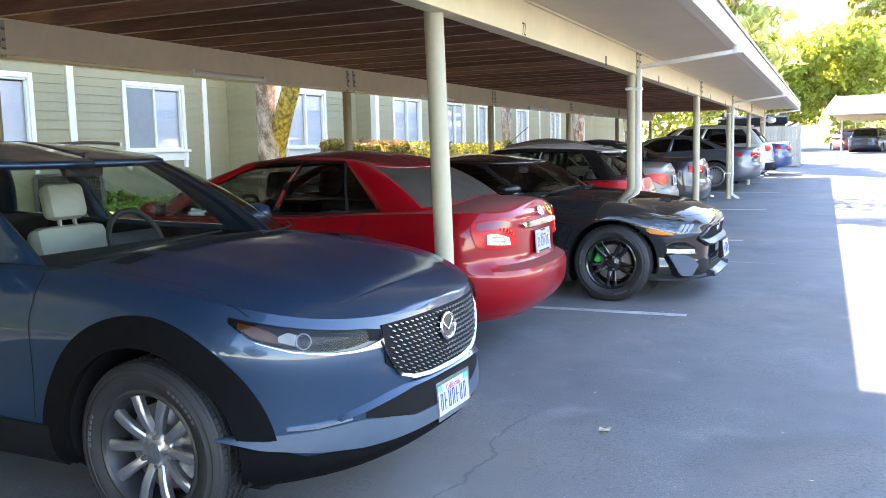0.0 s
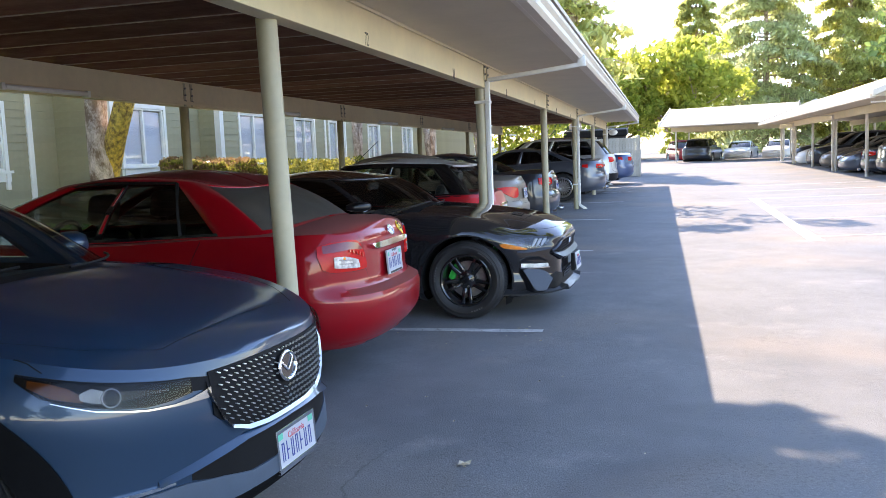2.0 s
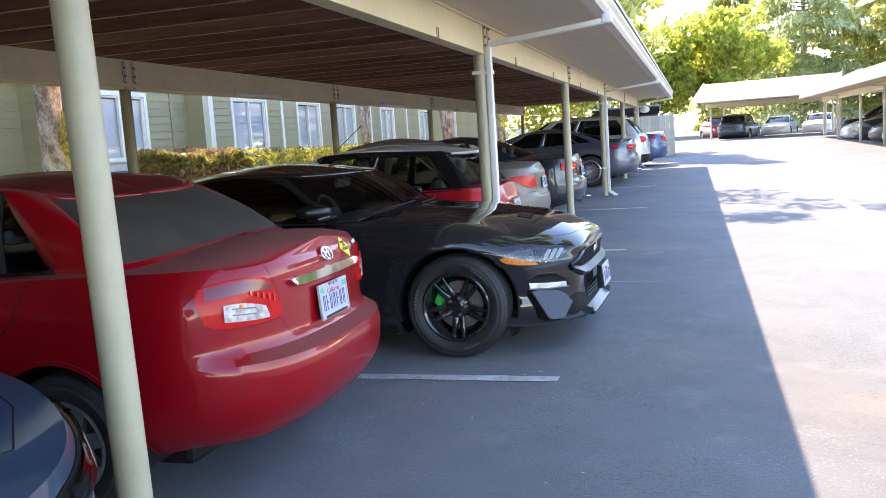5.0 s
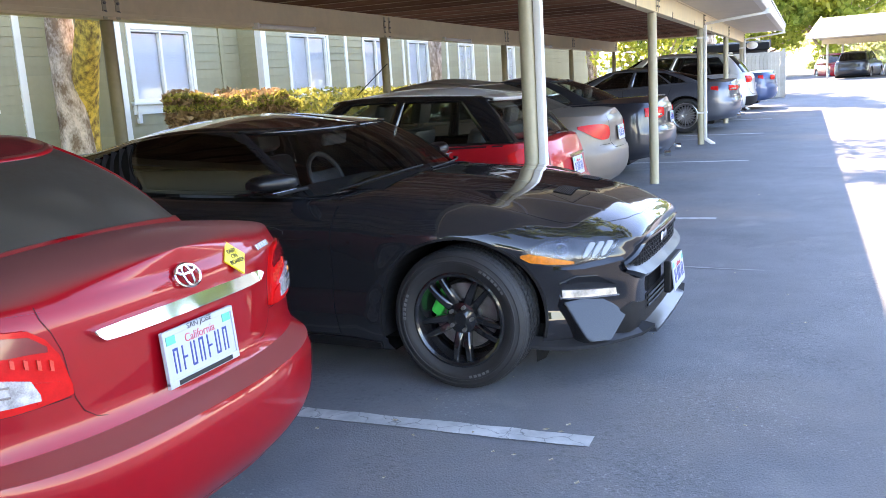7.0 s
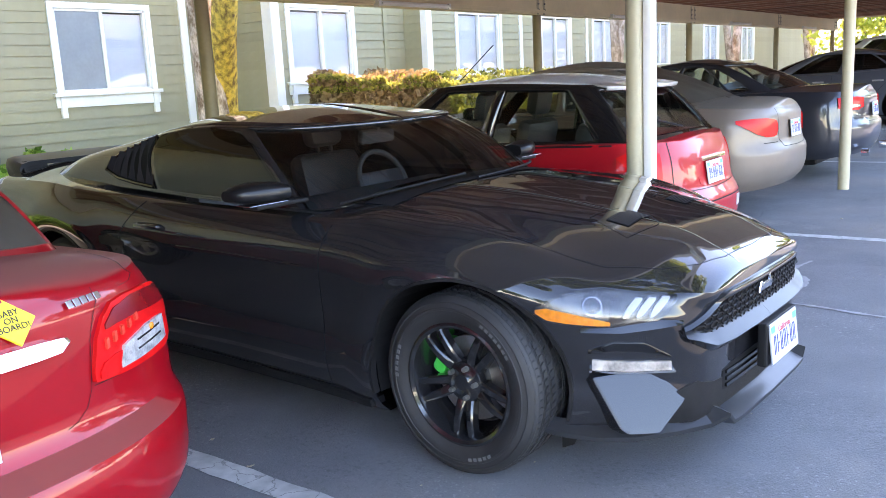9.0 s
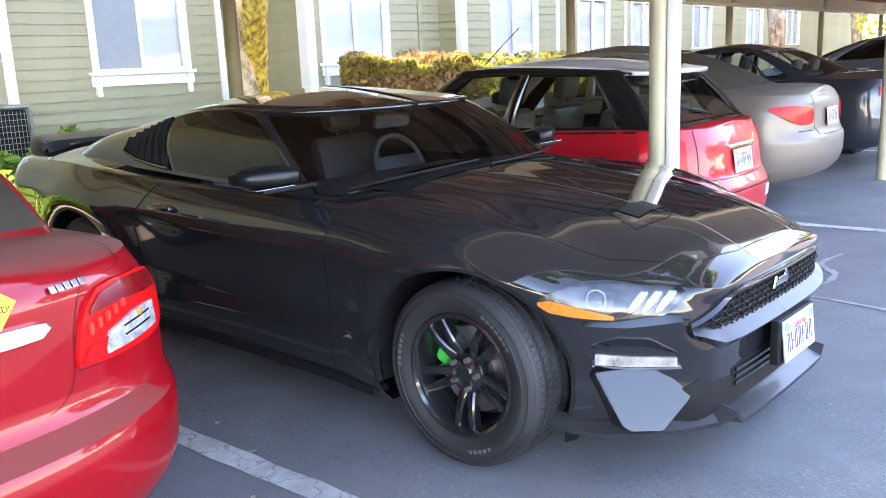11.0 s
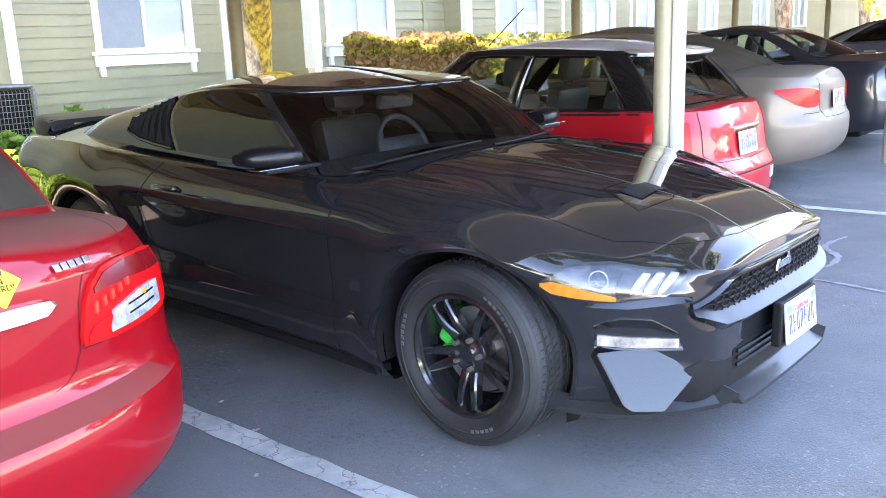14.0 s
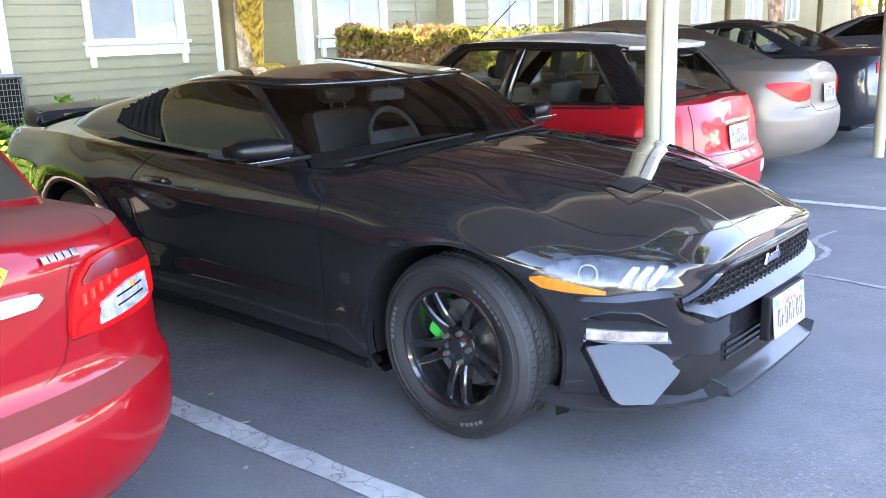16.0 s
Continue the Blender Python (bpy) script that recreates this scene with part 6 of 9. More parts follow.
for k in range(len(edge) - 1):
    F += [(4 * k + j, 4 * k + 4 + j, 4 * k + 4 + (j + 1) % 4, 4 * k + (j + 1) % 4) for j in range(4)]
F += [(0, 1, 2, 3), tuple(4 * len(edge) - 4 + j for j in (3, 2, 1, 0))]
v, f = mirrored(V, F[:-2] + F[-1:])
ob = mesh_object("splitter", v, f, M_SPLIT, car, "satin black front splitter with upturned fins", smooth=28)
slab("air_flap", [(-0.452, -0.69, 0.200), (-0.54, -0.70, 0.200), (-0.536, -0.705, 0.100), (-0.49, -0.70, 0.122)], 0.004, M_BLACK, car)
emblem = skin_frame(S, "y", 0.02, 0.603, 0.016)
bm = bmesh.new()
add_box(bm, (-0.005, -0.075, -0.012), (0.006, 0.06, 0.018), 0.005, emblem)
add_box(bm, (-0.005, 0.03, -0.035), (0.006, 0.05, 0.03), 0.005, emblem @ pose(0, 0, 0, 25, 0, 0))
add_box(bm, (-0.005, -0.075, -0.04), (0.006, -0.055, 0.01), 0.005, emblem @ pose(0, 0, 0, -18, 0, 0))
part("emblem", bm, M_CHROME, car, "plain chrome emblem")
licence_plate(car, 0.014, 0.414, 1, -6, y=0.02)
box_part("plate_holder", (-0.03, -0.15, 0.330), (0.006, 0.19, 0.495), M_BLACK, car, 0.008)
# hood: shut lines, vents, washer jets
deck_line(S, [(0.105, 0.0), (0.115, 0.25), (0.155, 0.38), (0.238, 0.50)], M_BLACK, car, 0.0025)
deck_line(S, [(0.238, 0.50), (0.40, 0.62), (0.62, 0.69), (1.0, 0.74), (1.40, 0.74)], M_BLACK, car, 0.003)
for sgn in (1, -1):
    on_deck(S, 0.440, 0.535, 0.165, 0.345, "hood_vent", M_GRILLE, car, 0.003, sides=(sgn,), skew=0.03)
    for k in range(9):
        on_deck(S, 0.445 + 0.0100 * k, 0.4495 + 0.0100 * k, 0.170, 0.340, "vent_slat", M_SPLIT, car, 0.0035, n=3, sides=(sgn,), skew=0.03)
    deck_line(S, [(0.585, 0.140), (0.600, 0.360), (0.41, 0.428), (0.375, 0.235), (0.475, 0.138)], M_BLACK, car, 0.004, "vent_rim", sides=(sgn,), lift=0.004)
    deck_line(S, [(0.075, 0.215), (0.3, 0.22), (0.8, 0.225), (1.34, 0.24)], M_PINSTRIPE, car, 0.0045, "pinstripe", sides=(sgn,), lift=0.0015)
on_deck(S, 1.34, 1.50, 0.0, 0.66, "cowl", M_BLACK, car, 0.003)
# doors and flank
seam(S, [(1.49, 0.885), (1.505, 0.76), (1.535, 0.43), (1.50, 0.24)], M_BLACK, car, "d")
seam(S, [(2.80, 0.92), (2.95, 0.75), (2.90, 0.55), (2.78, 0.30), (2.72, 0.24)], M_BLACK, car, "d")
seam(S, [(1.50, 0.235), (2.0, 0.232), (2.72, 0.238)], M_BLACK, car, "d")
door_handle(car, S, 2.70, 0.812, M_PAINTBLACK)
panel(S, "flank_crease", [(1.62, 0.722, 0.726), (2.2, 0.730, 0.735), (2.75, 0.735, 0.738)], M_PAINTBLACK, car, "d", (0.006, 0.0), thick=0.01)
panel(S, "side_skirt", [(1.262, 0.185, 0.215), (1.40, 0.172, 0.225), (2.2, 0.165, 0.225), (3.20, 0.185, 0.235)], M_BLACK, car, "d", (0.022, 0.006), thick=0.08, smooth=25)
panel(S, "side_scoop", [(2.92, 0.70, 0.72), (3.05, 0.69, 0.75), (3.12, 0.70, 0.74)], M_BLACK, car, "d", 0.002)
WIN_LOW = [(0.998, 0.055), (1.12, 0.05), (1.25, 0.05), (1.38, 0.05), (1.515, 0.055)]
WIN_HIGH = [(0.998, 0.70), (1.03, 0.86), (1.20, 0.945), (1.42, 0.955), (1.655, 0.925)]
LOUVRE_LOW = [(1.545, 0.06), (1.64, 0.08), (1.735, 0.12), (1.825, 0.22)]
LOUVRE_HIGH = [(1.685, 0.90), (1.75, 0.76), (1.80, 0.62), (1.845, 0.40)]
skin_pane(S, "window_surround", [(u - 0.012 * (k == 0) + 0.014 * (k == 4), v - 0.022) for k, (u, v) in enumerate(WIN_LOW)], [(u - 0.012 * (k == 0) + 0.014 * (k == 4), v + 0.022) for k, (u, v) in enumerate(WIN_HIGH)], M_GLOSSBLACK, car, 0.0035, 0.004)
skin_pane(S, "side_window", WIN_LOW, WIN_HIGH, M_SIDEGLASS, car, 0.008, 0.003, label="almost black tinted side glass")
for lou, sgn in zip(skin_pane(S, "quarter_louvre", LOUVRE_LOW, LOUVRE_HIGH, M_GRILLE, car, 0.006, label="black slatted quarter window louvre"), (1, -1)):
    for k in range(6):
        f = 0.02 + 0.165 * k
        lo, hi = (np.array([np.interp(f + e, np.linspace(0, 1, 4), np.array(p)[:, j]) for e in (0, 0.075) for j in (0, 1)]) for p in (LOUVRE_LOW, LOUVRE_HIGH))
        q = [S.top(u, v, o) * (1, sgn, 1) for (u, v), o in (((lo[0], lo[1] + 0.03), 0.010), ((hi[0], hi[1] - 0.03), 0.010), ((hi[2], hi[3] - 0.03), 0.028), ((lo[2], lo[3] + 0.03), 0.028))]
        r = [p - np.array((0, 0.006 * sgn, 0)) for p in q]
        mesh_object("louvre_slat", np.array([*q, *r]), [(0, 1, 2, 3), (7, 6, 5, 4), (0, 4, 5, 1), (1, 5, 6, 2), (2, 6, 7, 3), (3, 7, 4, 0)], M_SPLIT, lou)
    rim_pts = [S.top(u, v, 0.009) * (1, sgn, 1) for u, v in [*LOUVRE_LOW, *LOUVRE_HIGH[::-1], LOUVRE_LOW[0]]]
    bm = bmesh.new()
    add_tube(bm, [Vector(p) for p in rim_pts], 0.009, 6, False)
    part("louvre_rim", bm, M_GLOSSBLACK, lou, smooth=50)


def sleek_mirror(car, x, y, z):
    """Wedge-shaped door mirrors: a rounded cap on a thin blade-like arm, with a bright lower seam."""
    for sgn in (1, -1):
        bm = bmesh.new()
        rings = []
        for k in range(9):
            t = k / 8
            w = math.sin(math.pi * min(1, 0.12 + 0.88 * t) * 0.5)
            s = (0.55 + 0.45 * math.sin(math.pi * (0.15 + 0.75 * t))) * (1 if t < 0.9 else 0.75)
            yy = 0.115 - 0.24 * t
            rings.append([bm.verts.new((x + 0.075 * s * math.copysign(abs(math.cos(a)) ** 0.7, math.cos(a)) - 0.055 * t * t, sgn * (y - yy), z + 0.006 * w + 0.050 * s * math.copysign(abs(math.sin(a)) ** 0.75, math.sin(a)) * (1 if math.sin(a) > 0 else 0.72))) for a in np.linspace(0, 2 * math.pi, 20, endpoint=False)])
        for p, q in zip(rings, rings[1:]):
            for k in range(20):
                bm.faces.new((p[k], p[(k + 1) % 20], q[(k + 1) % 20], q[k]))
        bm.faces.new(rings[0])
        bm.faces.new(rings[-1][::-1])
        bmesh.ops.recalc_face_normals(bm, faces=bm.faces)
        ob = part("side_mirror", bm, M_MIRRORCAP, car, "gloss black wedge-shaped door mirror", smooth=50)
        box_part("mirror_arm", (x - 0.05, min(sgn * (y + 0.06), sgn * (y - 0.22)), z - 0.052), (x + 0.045, max(sgn * (y + 0.06), sgn * (y - 0.22)), z - 0.034), M_BLACK, ob, 0.006)
        box_part("mirror_seam", (x - 0.04, min(sgn * (y + 0.10), sgn * (y - 0.10)), z - 0.034), (x + 0.050, max(sgn * (y + 0.10), sgn * (y - 0.10)), z - 0.030), M_SATIN, ob, 0.001)
        box_part("mirror_glass", (x - 0.082, min(sgn * (y + 0.07), sgn * (y - 0.08)), z - 0.03), (x - 0.066, max(sgn * (y + 0.07), sgn * (y - 0.08)), z + 0.035), M_CHROME, ob, 0.003)


sleek_mirror(car, -1.77, 0.975, 1.008)
# bright drip line round the screen
uu = np.linspace(0, 0.95, 24)
p0, p1 = S.top(uu, np.full(24, 0.965)), S.top(uu, np.full(24, 0.965), 0.01)
nn = (p1 - p0) / np.linalg.norm(p1 - p0, axis=1, keepdims=True)
for sgn in (1, -1):
    ribbon(p0 * (1, sgn, 1), nn * (1, sgn, 1), 0.012, "screen_trim", M_DARKALLOY, car, 0.003)
# tail wing: a blade with rounded, downturned ends on two legs
bm = bmesh.new()
prof = [(0.10, -0.024), (0.094, 0.002), (0.0, 0.022), (-0.10, 0.034), (-0.112, 0.008), (-0.05, -0.018), (0.0, -0.028)]
rings = []
for k in range(25):
    f = -1 + 2 * k / 24
    y = 0.70 * math.sin(math.pi / 2 * max(-1, min(1, f * 1.0))) if abs(f) > 0.8 else f * 0.832
    drop = 0.085 * max(0.0, (abs(f) - 0.72) / 0.28) ** 2.2
    narrow = 1 - 0.35 * max(0.0, (abs(f) - 0.8) / 0.2) ** 2
    rings.append([bm.verts.new((-4.50 - 0.05 * (1 - f * f) + a * narrow, y, 1.058 - drop + b)) for a, b in prof])
for r1, r2 in zip(rings, rings[1:]):
    for k in range(7):
        bm.faces.new((r1[k], r1[(k + 1) % 7], r2[(k + 1) % 7], r2[k]))
bm.faces.new(rings[0])
bm.faces.new(rings[-1][::-1])
for y in (-0.58, 0.58):
    add_box(bm, (-4.56, y - 0.08, 0.985), (-4.44, y + 0.08, 1.066), 0.014)
bmesh.ops.recalc_face_normals(bm, faces=bm.faces)
part("tail_wing", bm, M_MIRRORCAP, car, "raised gloss black tail wing", smooth=45)
# wipers and mirror in the screen
for y0, y1 in ((-0.62, -0.05), (-0.02, 0.52)):
    pts = [Vector(S.top(0.86 * abs(y) / 0.76, 0.02 + 0.06 * (k / 7), 0.012)) for k, y in enumerate(np.linspace(abs(y0), abs(y1), 8))]
    pts = [Vector((p.x + 0.02, math.copysign(p.y, y), p.z)) for p, y in zip(pts, np.linspace(y0, y1, 8))]
    bm = bmesh.new()
    add_tube(bm, pts, 0.006, 6)
    part("wiper", bm, M_BLACK, car)


def inside_mirror(car, x, z):
    bm = bmesh.new()
    add_box(bm, (-0.02, -0.12, -0.035), (0.02, 0.12, 0.035), 0.015, pose(x, 0.0, z, 0, 10, 0))
    add_box(bm, (-0.01, -0.012, 0.0), (0.01, 0.012, 0.09), 0.003, pose(x, 0, z, 0, 20, 0))
    part("inside_mirror", bm, M_INTERIOR, car)


inside_mirror(black_car, -2.02, 1.17)
inside_mirror(cross_car, -2.02, 1.37)
arch_trim(car, S, 0.85, 0.345, 0.392, 0.404, M_BLACK, 0.004, "arch_lip")
arch_trim(car, S, 3.57, 0.345, 0.392, 0.404, M_BLACK, 0.004, "arch_lip")

# ---- blue crossover: nose and flank ----
car, S = cross_car, XOV
M_SMOKEGLASS = glass_material("smoked_lamp_cover", (1, 0.97, 0.92), 0.55, 0.02)
M_WARMLENS = material("warm_clear_lens", (0.04, 0.031, 0.02), 0.15, metal=0.8, color2=(0.014, 0.011, 0.008), scale=30, coat=0.5)
M_BROWNLENS = material("brown_amber_lens", (0.30, 0.085, 0.012), 0.18, coat=0.5, color2=(0.12, 0.03, 0.006), scale=22)
head = panel(S, "headlight", [(0.036, 0.728, 0.764), (0.052, 0.730, 0.770), (0.078, 0.737, 0.782), (0.11, 0.727, 0.788), (0.15, 0.724, 0.798), (0.21, 0.737, 0.812), (0.28, 0.760, 0.830), (0.36, 0.794, 0.850), (0.43, 0.850, 0.866)], M_GRILLE, car, "d", 0.003, label="slim dark headlight with amber corner")
for ob, sgn in zip(head, (1, -1)):
    panel(S, "turn_signal", [(0.268, 0.768, 0.788), (0.30, 0.778, 0.814), (0.34, 0.792, 0.832), (0.395, 0.828, 0.848)], M_BROWNLENS, ob, "d", 0.007, sides=(sgn,), label="amber turn signal")
    panel(S, "reflector", [(0.195, 0.750, 0.768), (0.215, 0.752, 0.788), (0.25, 0.764, 0.806), (0.275, 0.776, 0.794)], M_CLEARLENS, ob, "d", 0.007, sides=(sgn,))
    panel(S, "light_bar", [(0.112, 0.760, 0.764), (0.14, 0.758, 0.772), (0.175, 0.756, 0.782), (0.195, 0.758, 0.785)], M_WARMLENS, ob, "d", 0.009, sides=(sgn,))
    m = skin_frame(S, "d", 0.212, 0.770, 0.006, sgn)
    bm = bmesh.new()
    bmesh.ops.create_uvsphere(bm, u_segments=20, v_segments=12, radius=0.022, matrix=m @ Matrix.Diagonal((0.5, 1, 1, 1)))
    part("projector", bm, M_GLOSSBLACK, ob, smooth=60)
    pts = [m @ Vector((0.004, 0.027 * math.cos(a), 0.027 * math.sin(a))) for a in np.linspace(0, 2 * math.pi, 25)]
    bm = bmesh.new()
    add_tube(bm, pts, 0.0024, 6, False)
    part("light_ring", bm, M_LED, ob)
    panel(S, "lens_cover", [(0.080, 0.739, 0.780), (0.11, 0.729, 0.786), (0.15, 0.726, 0.796), (0.21, 0.739, 0.810), (0.28, 0.762, 0.828), (0.36, 0.796, 0.848), (0.425, 0.851, 0.864)], M_SMOKEGLASS, ob, "d", 0.020, thick=0.01, sides=(sgn,))
panel(S, "chrome_wing", [(0.053, 0.706, 0.738), (0.062, 0.705, 0.730), (0.080, 0.705, 0.719), (0.105, 0.706, 0.714), (0.15, 0.711, 0.717), (0.24, 0.736, 0.740), (0.34, 0.778, 0.781)], M_SATIN, car, "d", 0.010, thick=0.03, label="bright chrome wing under the headlight")
gtop = lambda y: 0.788 - 0.004 * (y / 0.38) ** 2  # noqa: E731
glow = lambda y: 0.560 + 0.06 * max(0.0, (y - 0.22) / 0.16) ** 2  # noqa: E731
grille = panel(S, "grille", [(y, glow(y), gtop(y)) for y in (0, 0.1, 0.2, 0.27, 0.32, 0.355, 0.385, 0.408)], M_GRILLE, car, "y", 0.006, thick=0.03)
bm = bmesh.new()
for r in range(11):
    z = 0.574 + 0.0200 * r
    for k in range(-13, 14):
        y = 0.0310 * k + (0.0155 if r % 2 else 0)
        if abs(y) > 0.385 or z < glow(abs(y)) + 0.008 or z > gtop(abs(y)) - 0.008 or (abs(y) < 0.06 and abs(z - 0.707) < 0.06):
            continue
        m = skin_frame(S, "y", abs(y), z, 0.011, 1 if y >= 0 else -1)
        add_box(bm, (-0.004, -0.0075, -0.0016), (0.003, 0.0075, 0.0016), 0, m @ pose(0, 0, 0, 24 if y >= 0 else -24, 0, 0))
part("grille_studs", bm, M_SILVER, grille[0], "rows of small silver grille studs")
panel(S, "grille_surround", [(0, 0.542, 0.556), (0.15, 0.544, 0.557), (0.26, 0.553, 0.568), (0.34, 0.581, 0.592), (0.380, 0.626, 0.644), (0.410, 0.690, 0.720), (0.422, 0.722, 0.756)], M_SATIN, car, "y", (0.016, 0.008), thick=0.04, n=5, label="satin chrome grille surround")
m = skin_frame(S, "y", 0.0, 0.709, 0.014)
lathe_pts = [m @ Vector((0.006, 0.062 * math.cos(a), 0.050 * math.sin(a))) for a in np.linspace(0, 2 * math.pi, 41)]
bm = bmesh.new()
add_tube(bm, lathe_pts, 0.007, 8, False)
add_box(bm, (0.0, -0.004, -0.03), (0.010, 0.005, 0.034), 0.002, m @ pose(0, 0.024, 0.004, -48, 0, 0))
add_box(bm, (0.0, -0.005, -0.03), (0.010, 0.004, 0.034), 0.002, m @ pose(0, -0.024, 0.004, 48, 0, 0))
part("emblem", bm, M_CHROME, car, "plain round chrome emblem", smooth=40)
bm = bmesh.new()
bmesh.ops.create_cone(bm, cap_ends=True, segments=32, radius1=0.06, radius2=0.06, depth=0.01, matrix=m @ Matrix.Diagonal((1, 1, 0.82, 1)) @ pose(0, 0, 0, 0, 90, 0))
part("emblem_disc", bm, M_GLOSSBLACK, car)
panel(S, "lower_intake", [(0.0, 0.405, 0.530), (0.25, 0.405, 0.525), (0.36, 0.42, 0.505), (0.50, 0.455, 0.475)], M_GRILLE, car, "y", 0.002)
panel(S, "bumper_lip", [(0.0, 0.53, 0.545), (0.28, 0.525, 0.545), (0.40, 0.505, 0.53), (0.60, 0.468, 0.485)], M_PAINTBLUE, car, "y", (0.020, 0.002), thick=0.03)
panel(S, "side_strake", [(0.115, 0.462, 0.470), (0.19, 0.455, 0.468), (0.265, 0.460, 0.468)], M_CHROME, car, "d", 0.012)
panel(S, "lower_valance", [(0.0, 0.345, 0.402), (0.25, 0.345, 0.402), (0.38, 0.345, 0.43), (0.52, 0.35, 0.452), (0.68, 0.37, 0.448), (0.80, 0.400, 0.445), (0.865, 0.438, 0.442)], M_VALANCE, car, "y", (0.018, 0.006), thick=0.04, label="blue-grey lower bumper valance")
panel(S, "bumper_cladding", [(0.0, 0.255, 0.343), (0.4, 0.25, 0.343), (0.70, 0.24, 0.357), (0.82, 0.235, 0.42)], M_CLADDING, car, "y", 0.008, thick=0.04, label="black plastic bumper cladding")
panel(S, "sill_cladding", [(1.28, 0.215, 0.40), (2.2, 0.215, 0.40), (3.18, 0.215, 0.42)], M_BLACK, car, "d", 0.012, thick=0.04)
for d in (0.80, 3.455):
    arch_trim(car, S, d, 0.347, 0.40, 0.515, M_CLADDING, 0.010)
licence_plate(car, 0.004, 0.408, 1, -4, M_CHROME, y=0.05)
deck_line(S, [(0.17, 0.0), (0.178, 0.25), (0.195, 0.46), (0.36, 0.63), (0.60, 0.735), (1.1, 0.765)], M_BLACK, car, 0.004)
seam(S, [(0.36, 0.862), (0.40, 0.89), (0.44, 0.905)], M_BLACK, car, "d", 0.004)
seam(S, [(1.33, 0.985), (1.36, 0.80), (1.36, 0.42)], M_BLACK, car, "d")
seam(S, [(2.42, 1.005), (2.42, 0.8), (2.40, 0.42)], M_BLACK, car, "d")
seam(S, [(3.28, 1.05), (3.22, 0.85), (3.02, 0.60), (2.98, 0.42)], M_BLACK, car, "d")
for d in (2.22, 3.12):
    door_handle(car, S, d, 0.86, M_PAINTBLUE)
side_mirror(car, S, 1.72, 1.06, M_PAINTBLUE, size=(0.15, 0.22, 0.15), y=0.98)
panel(S, "mirror_strake", [(1.62, 1.0, 1.012), (2.4, 1.005, 1.017), (3.3, 1.05, 1.06)], M_CHROME, car, "d", 0.006)
on_deck(S, 1.06, 1.16, 0.0, 0.66, "cowl", M_BLACK, car, 0.003)
for sgn in (1, -1):
    pts = [Vector(S.top(1.02 + 0.06 * k, 1.05, 0.035)) for k in range(16)]
    bm = bmesh.new()
    add_tube(bm, [Vector((p.x, sgn * p.y, p.z)) for p in pts], 0.011, 6)
    part("roof_rail", bm, M_SILVER, car, smooth=50)
for y0, y1 in ((-0.60, 0.0), (0.05, 0.55)):
    pts = [Vector(S.top(0.86 * abs(y) / 0.76, 0.02 + 0.06 * (k / 7), 0.012)) for k, y in enumerate(np.linspace(abs(y0), abs(y1), 8))]
    bm = bmesh.new()
    add_tube(bm, [Vector((p.x + 0.02, math.copysign(p.y, y), p.z)) for p, y in zip(pts, np.linspace(y0, y1, 8))], 0.006, 6)
    part("wiper", bm, M_BLACK, car)

# ---- red sedan: tail ----
car, S = red_car, RED
M_STICKER = material("yellow_sticker", (0.85, 0.62, 0.02), 0.4, vary=0.03, scale=10)
M_INK = material("black_ink", (0.01, 0.01, 0.01), 0.5)
lamp_cols = [(0.448, 0.775, 0.800), (0.470, 0.772, 0.880), (0.50, 0.770, 0.925), (0.54, 0.768, 0.955), (0.60, 0.768, 0.962), (0.68, 0.772, 0.960), (0.72, 0.775, 0.958), (0.748, 0.782, 0.953), (0.772, 0.80, 0.946), (0.786, 0.88, 0.938)]
M_LENSWHITE = material("faceted_clear_lens", (0.26, 0.25, 0.26), 0.2, metal=0.35, coat=0.5, color2=(0.62, 0.62, 0.62), scale=34, bump=0.0008, bump_scale=240)
M_LENSDARK = material("deep_red_lamp_lens", (0.17, 0.003, 0.006), 0.16, coat=0.5, vary=0.15, scale=30)
M_LENSRIB = material("bright_lens_rib", (0.66, 0.05, 0.03), 0.2, coat=0.5, vary=0.2, scale=50)
lamp = panel(S, "tail_lamp", lamp_cols, M_REDLENS, car, "ry", 0.012, label="red and clear tail lamp")
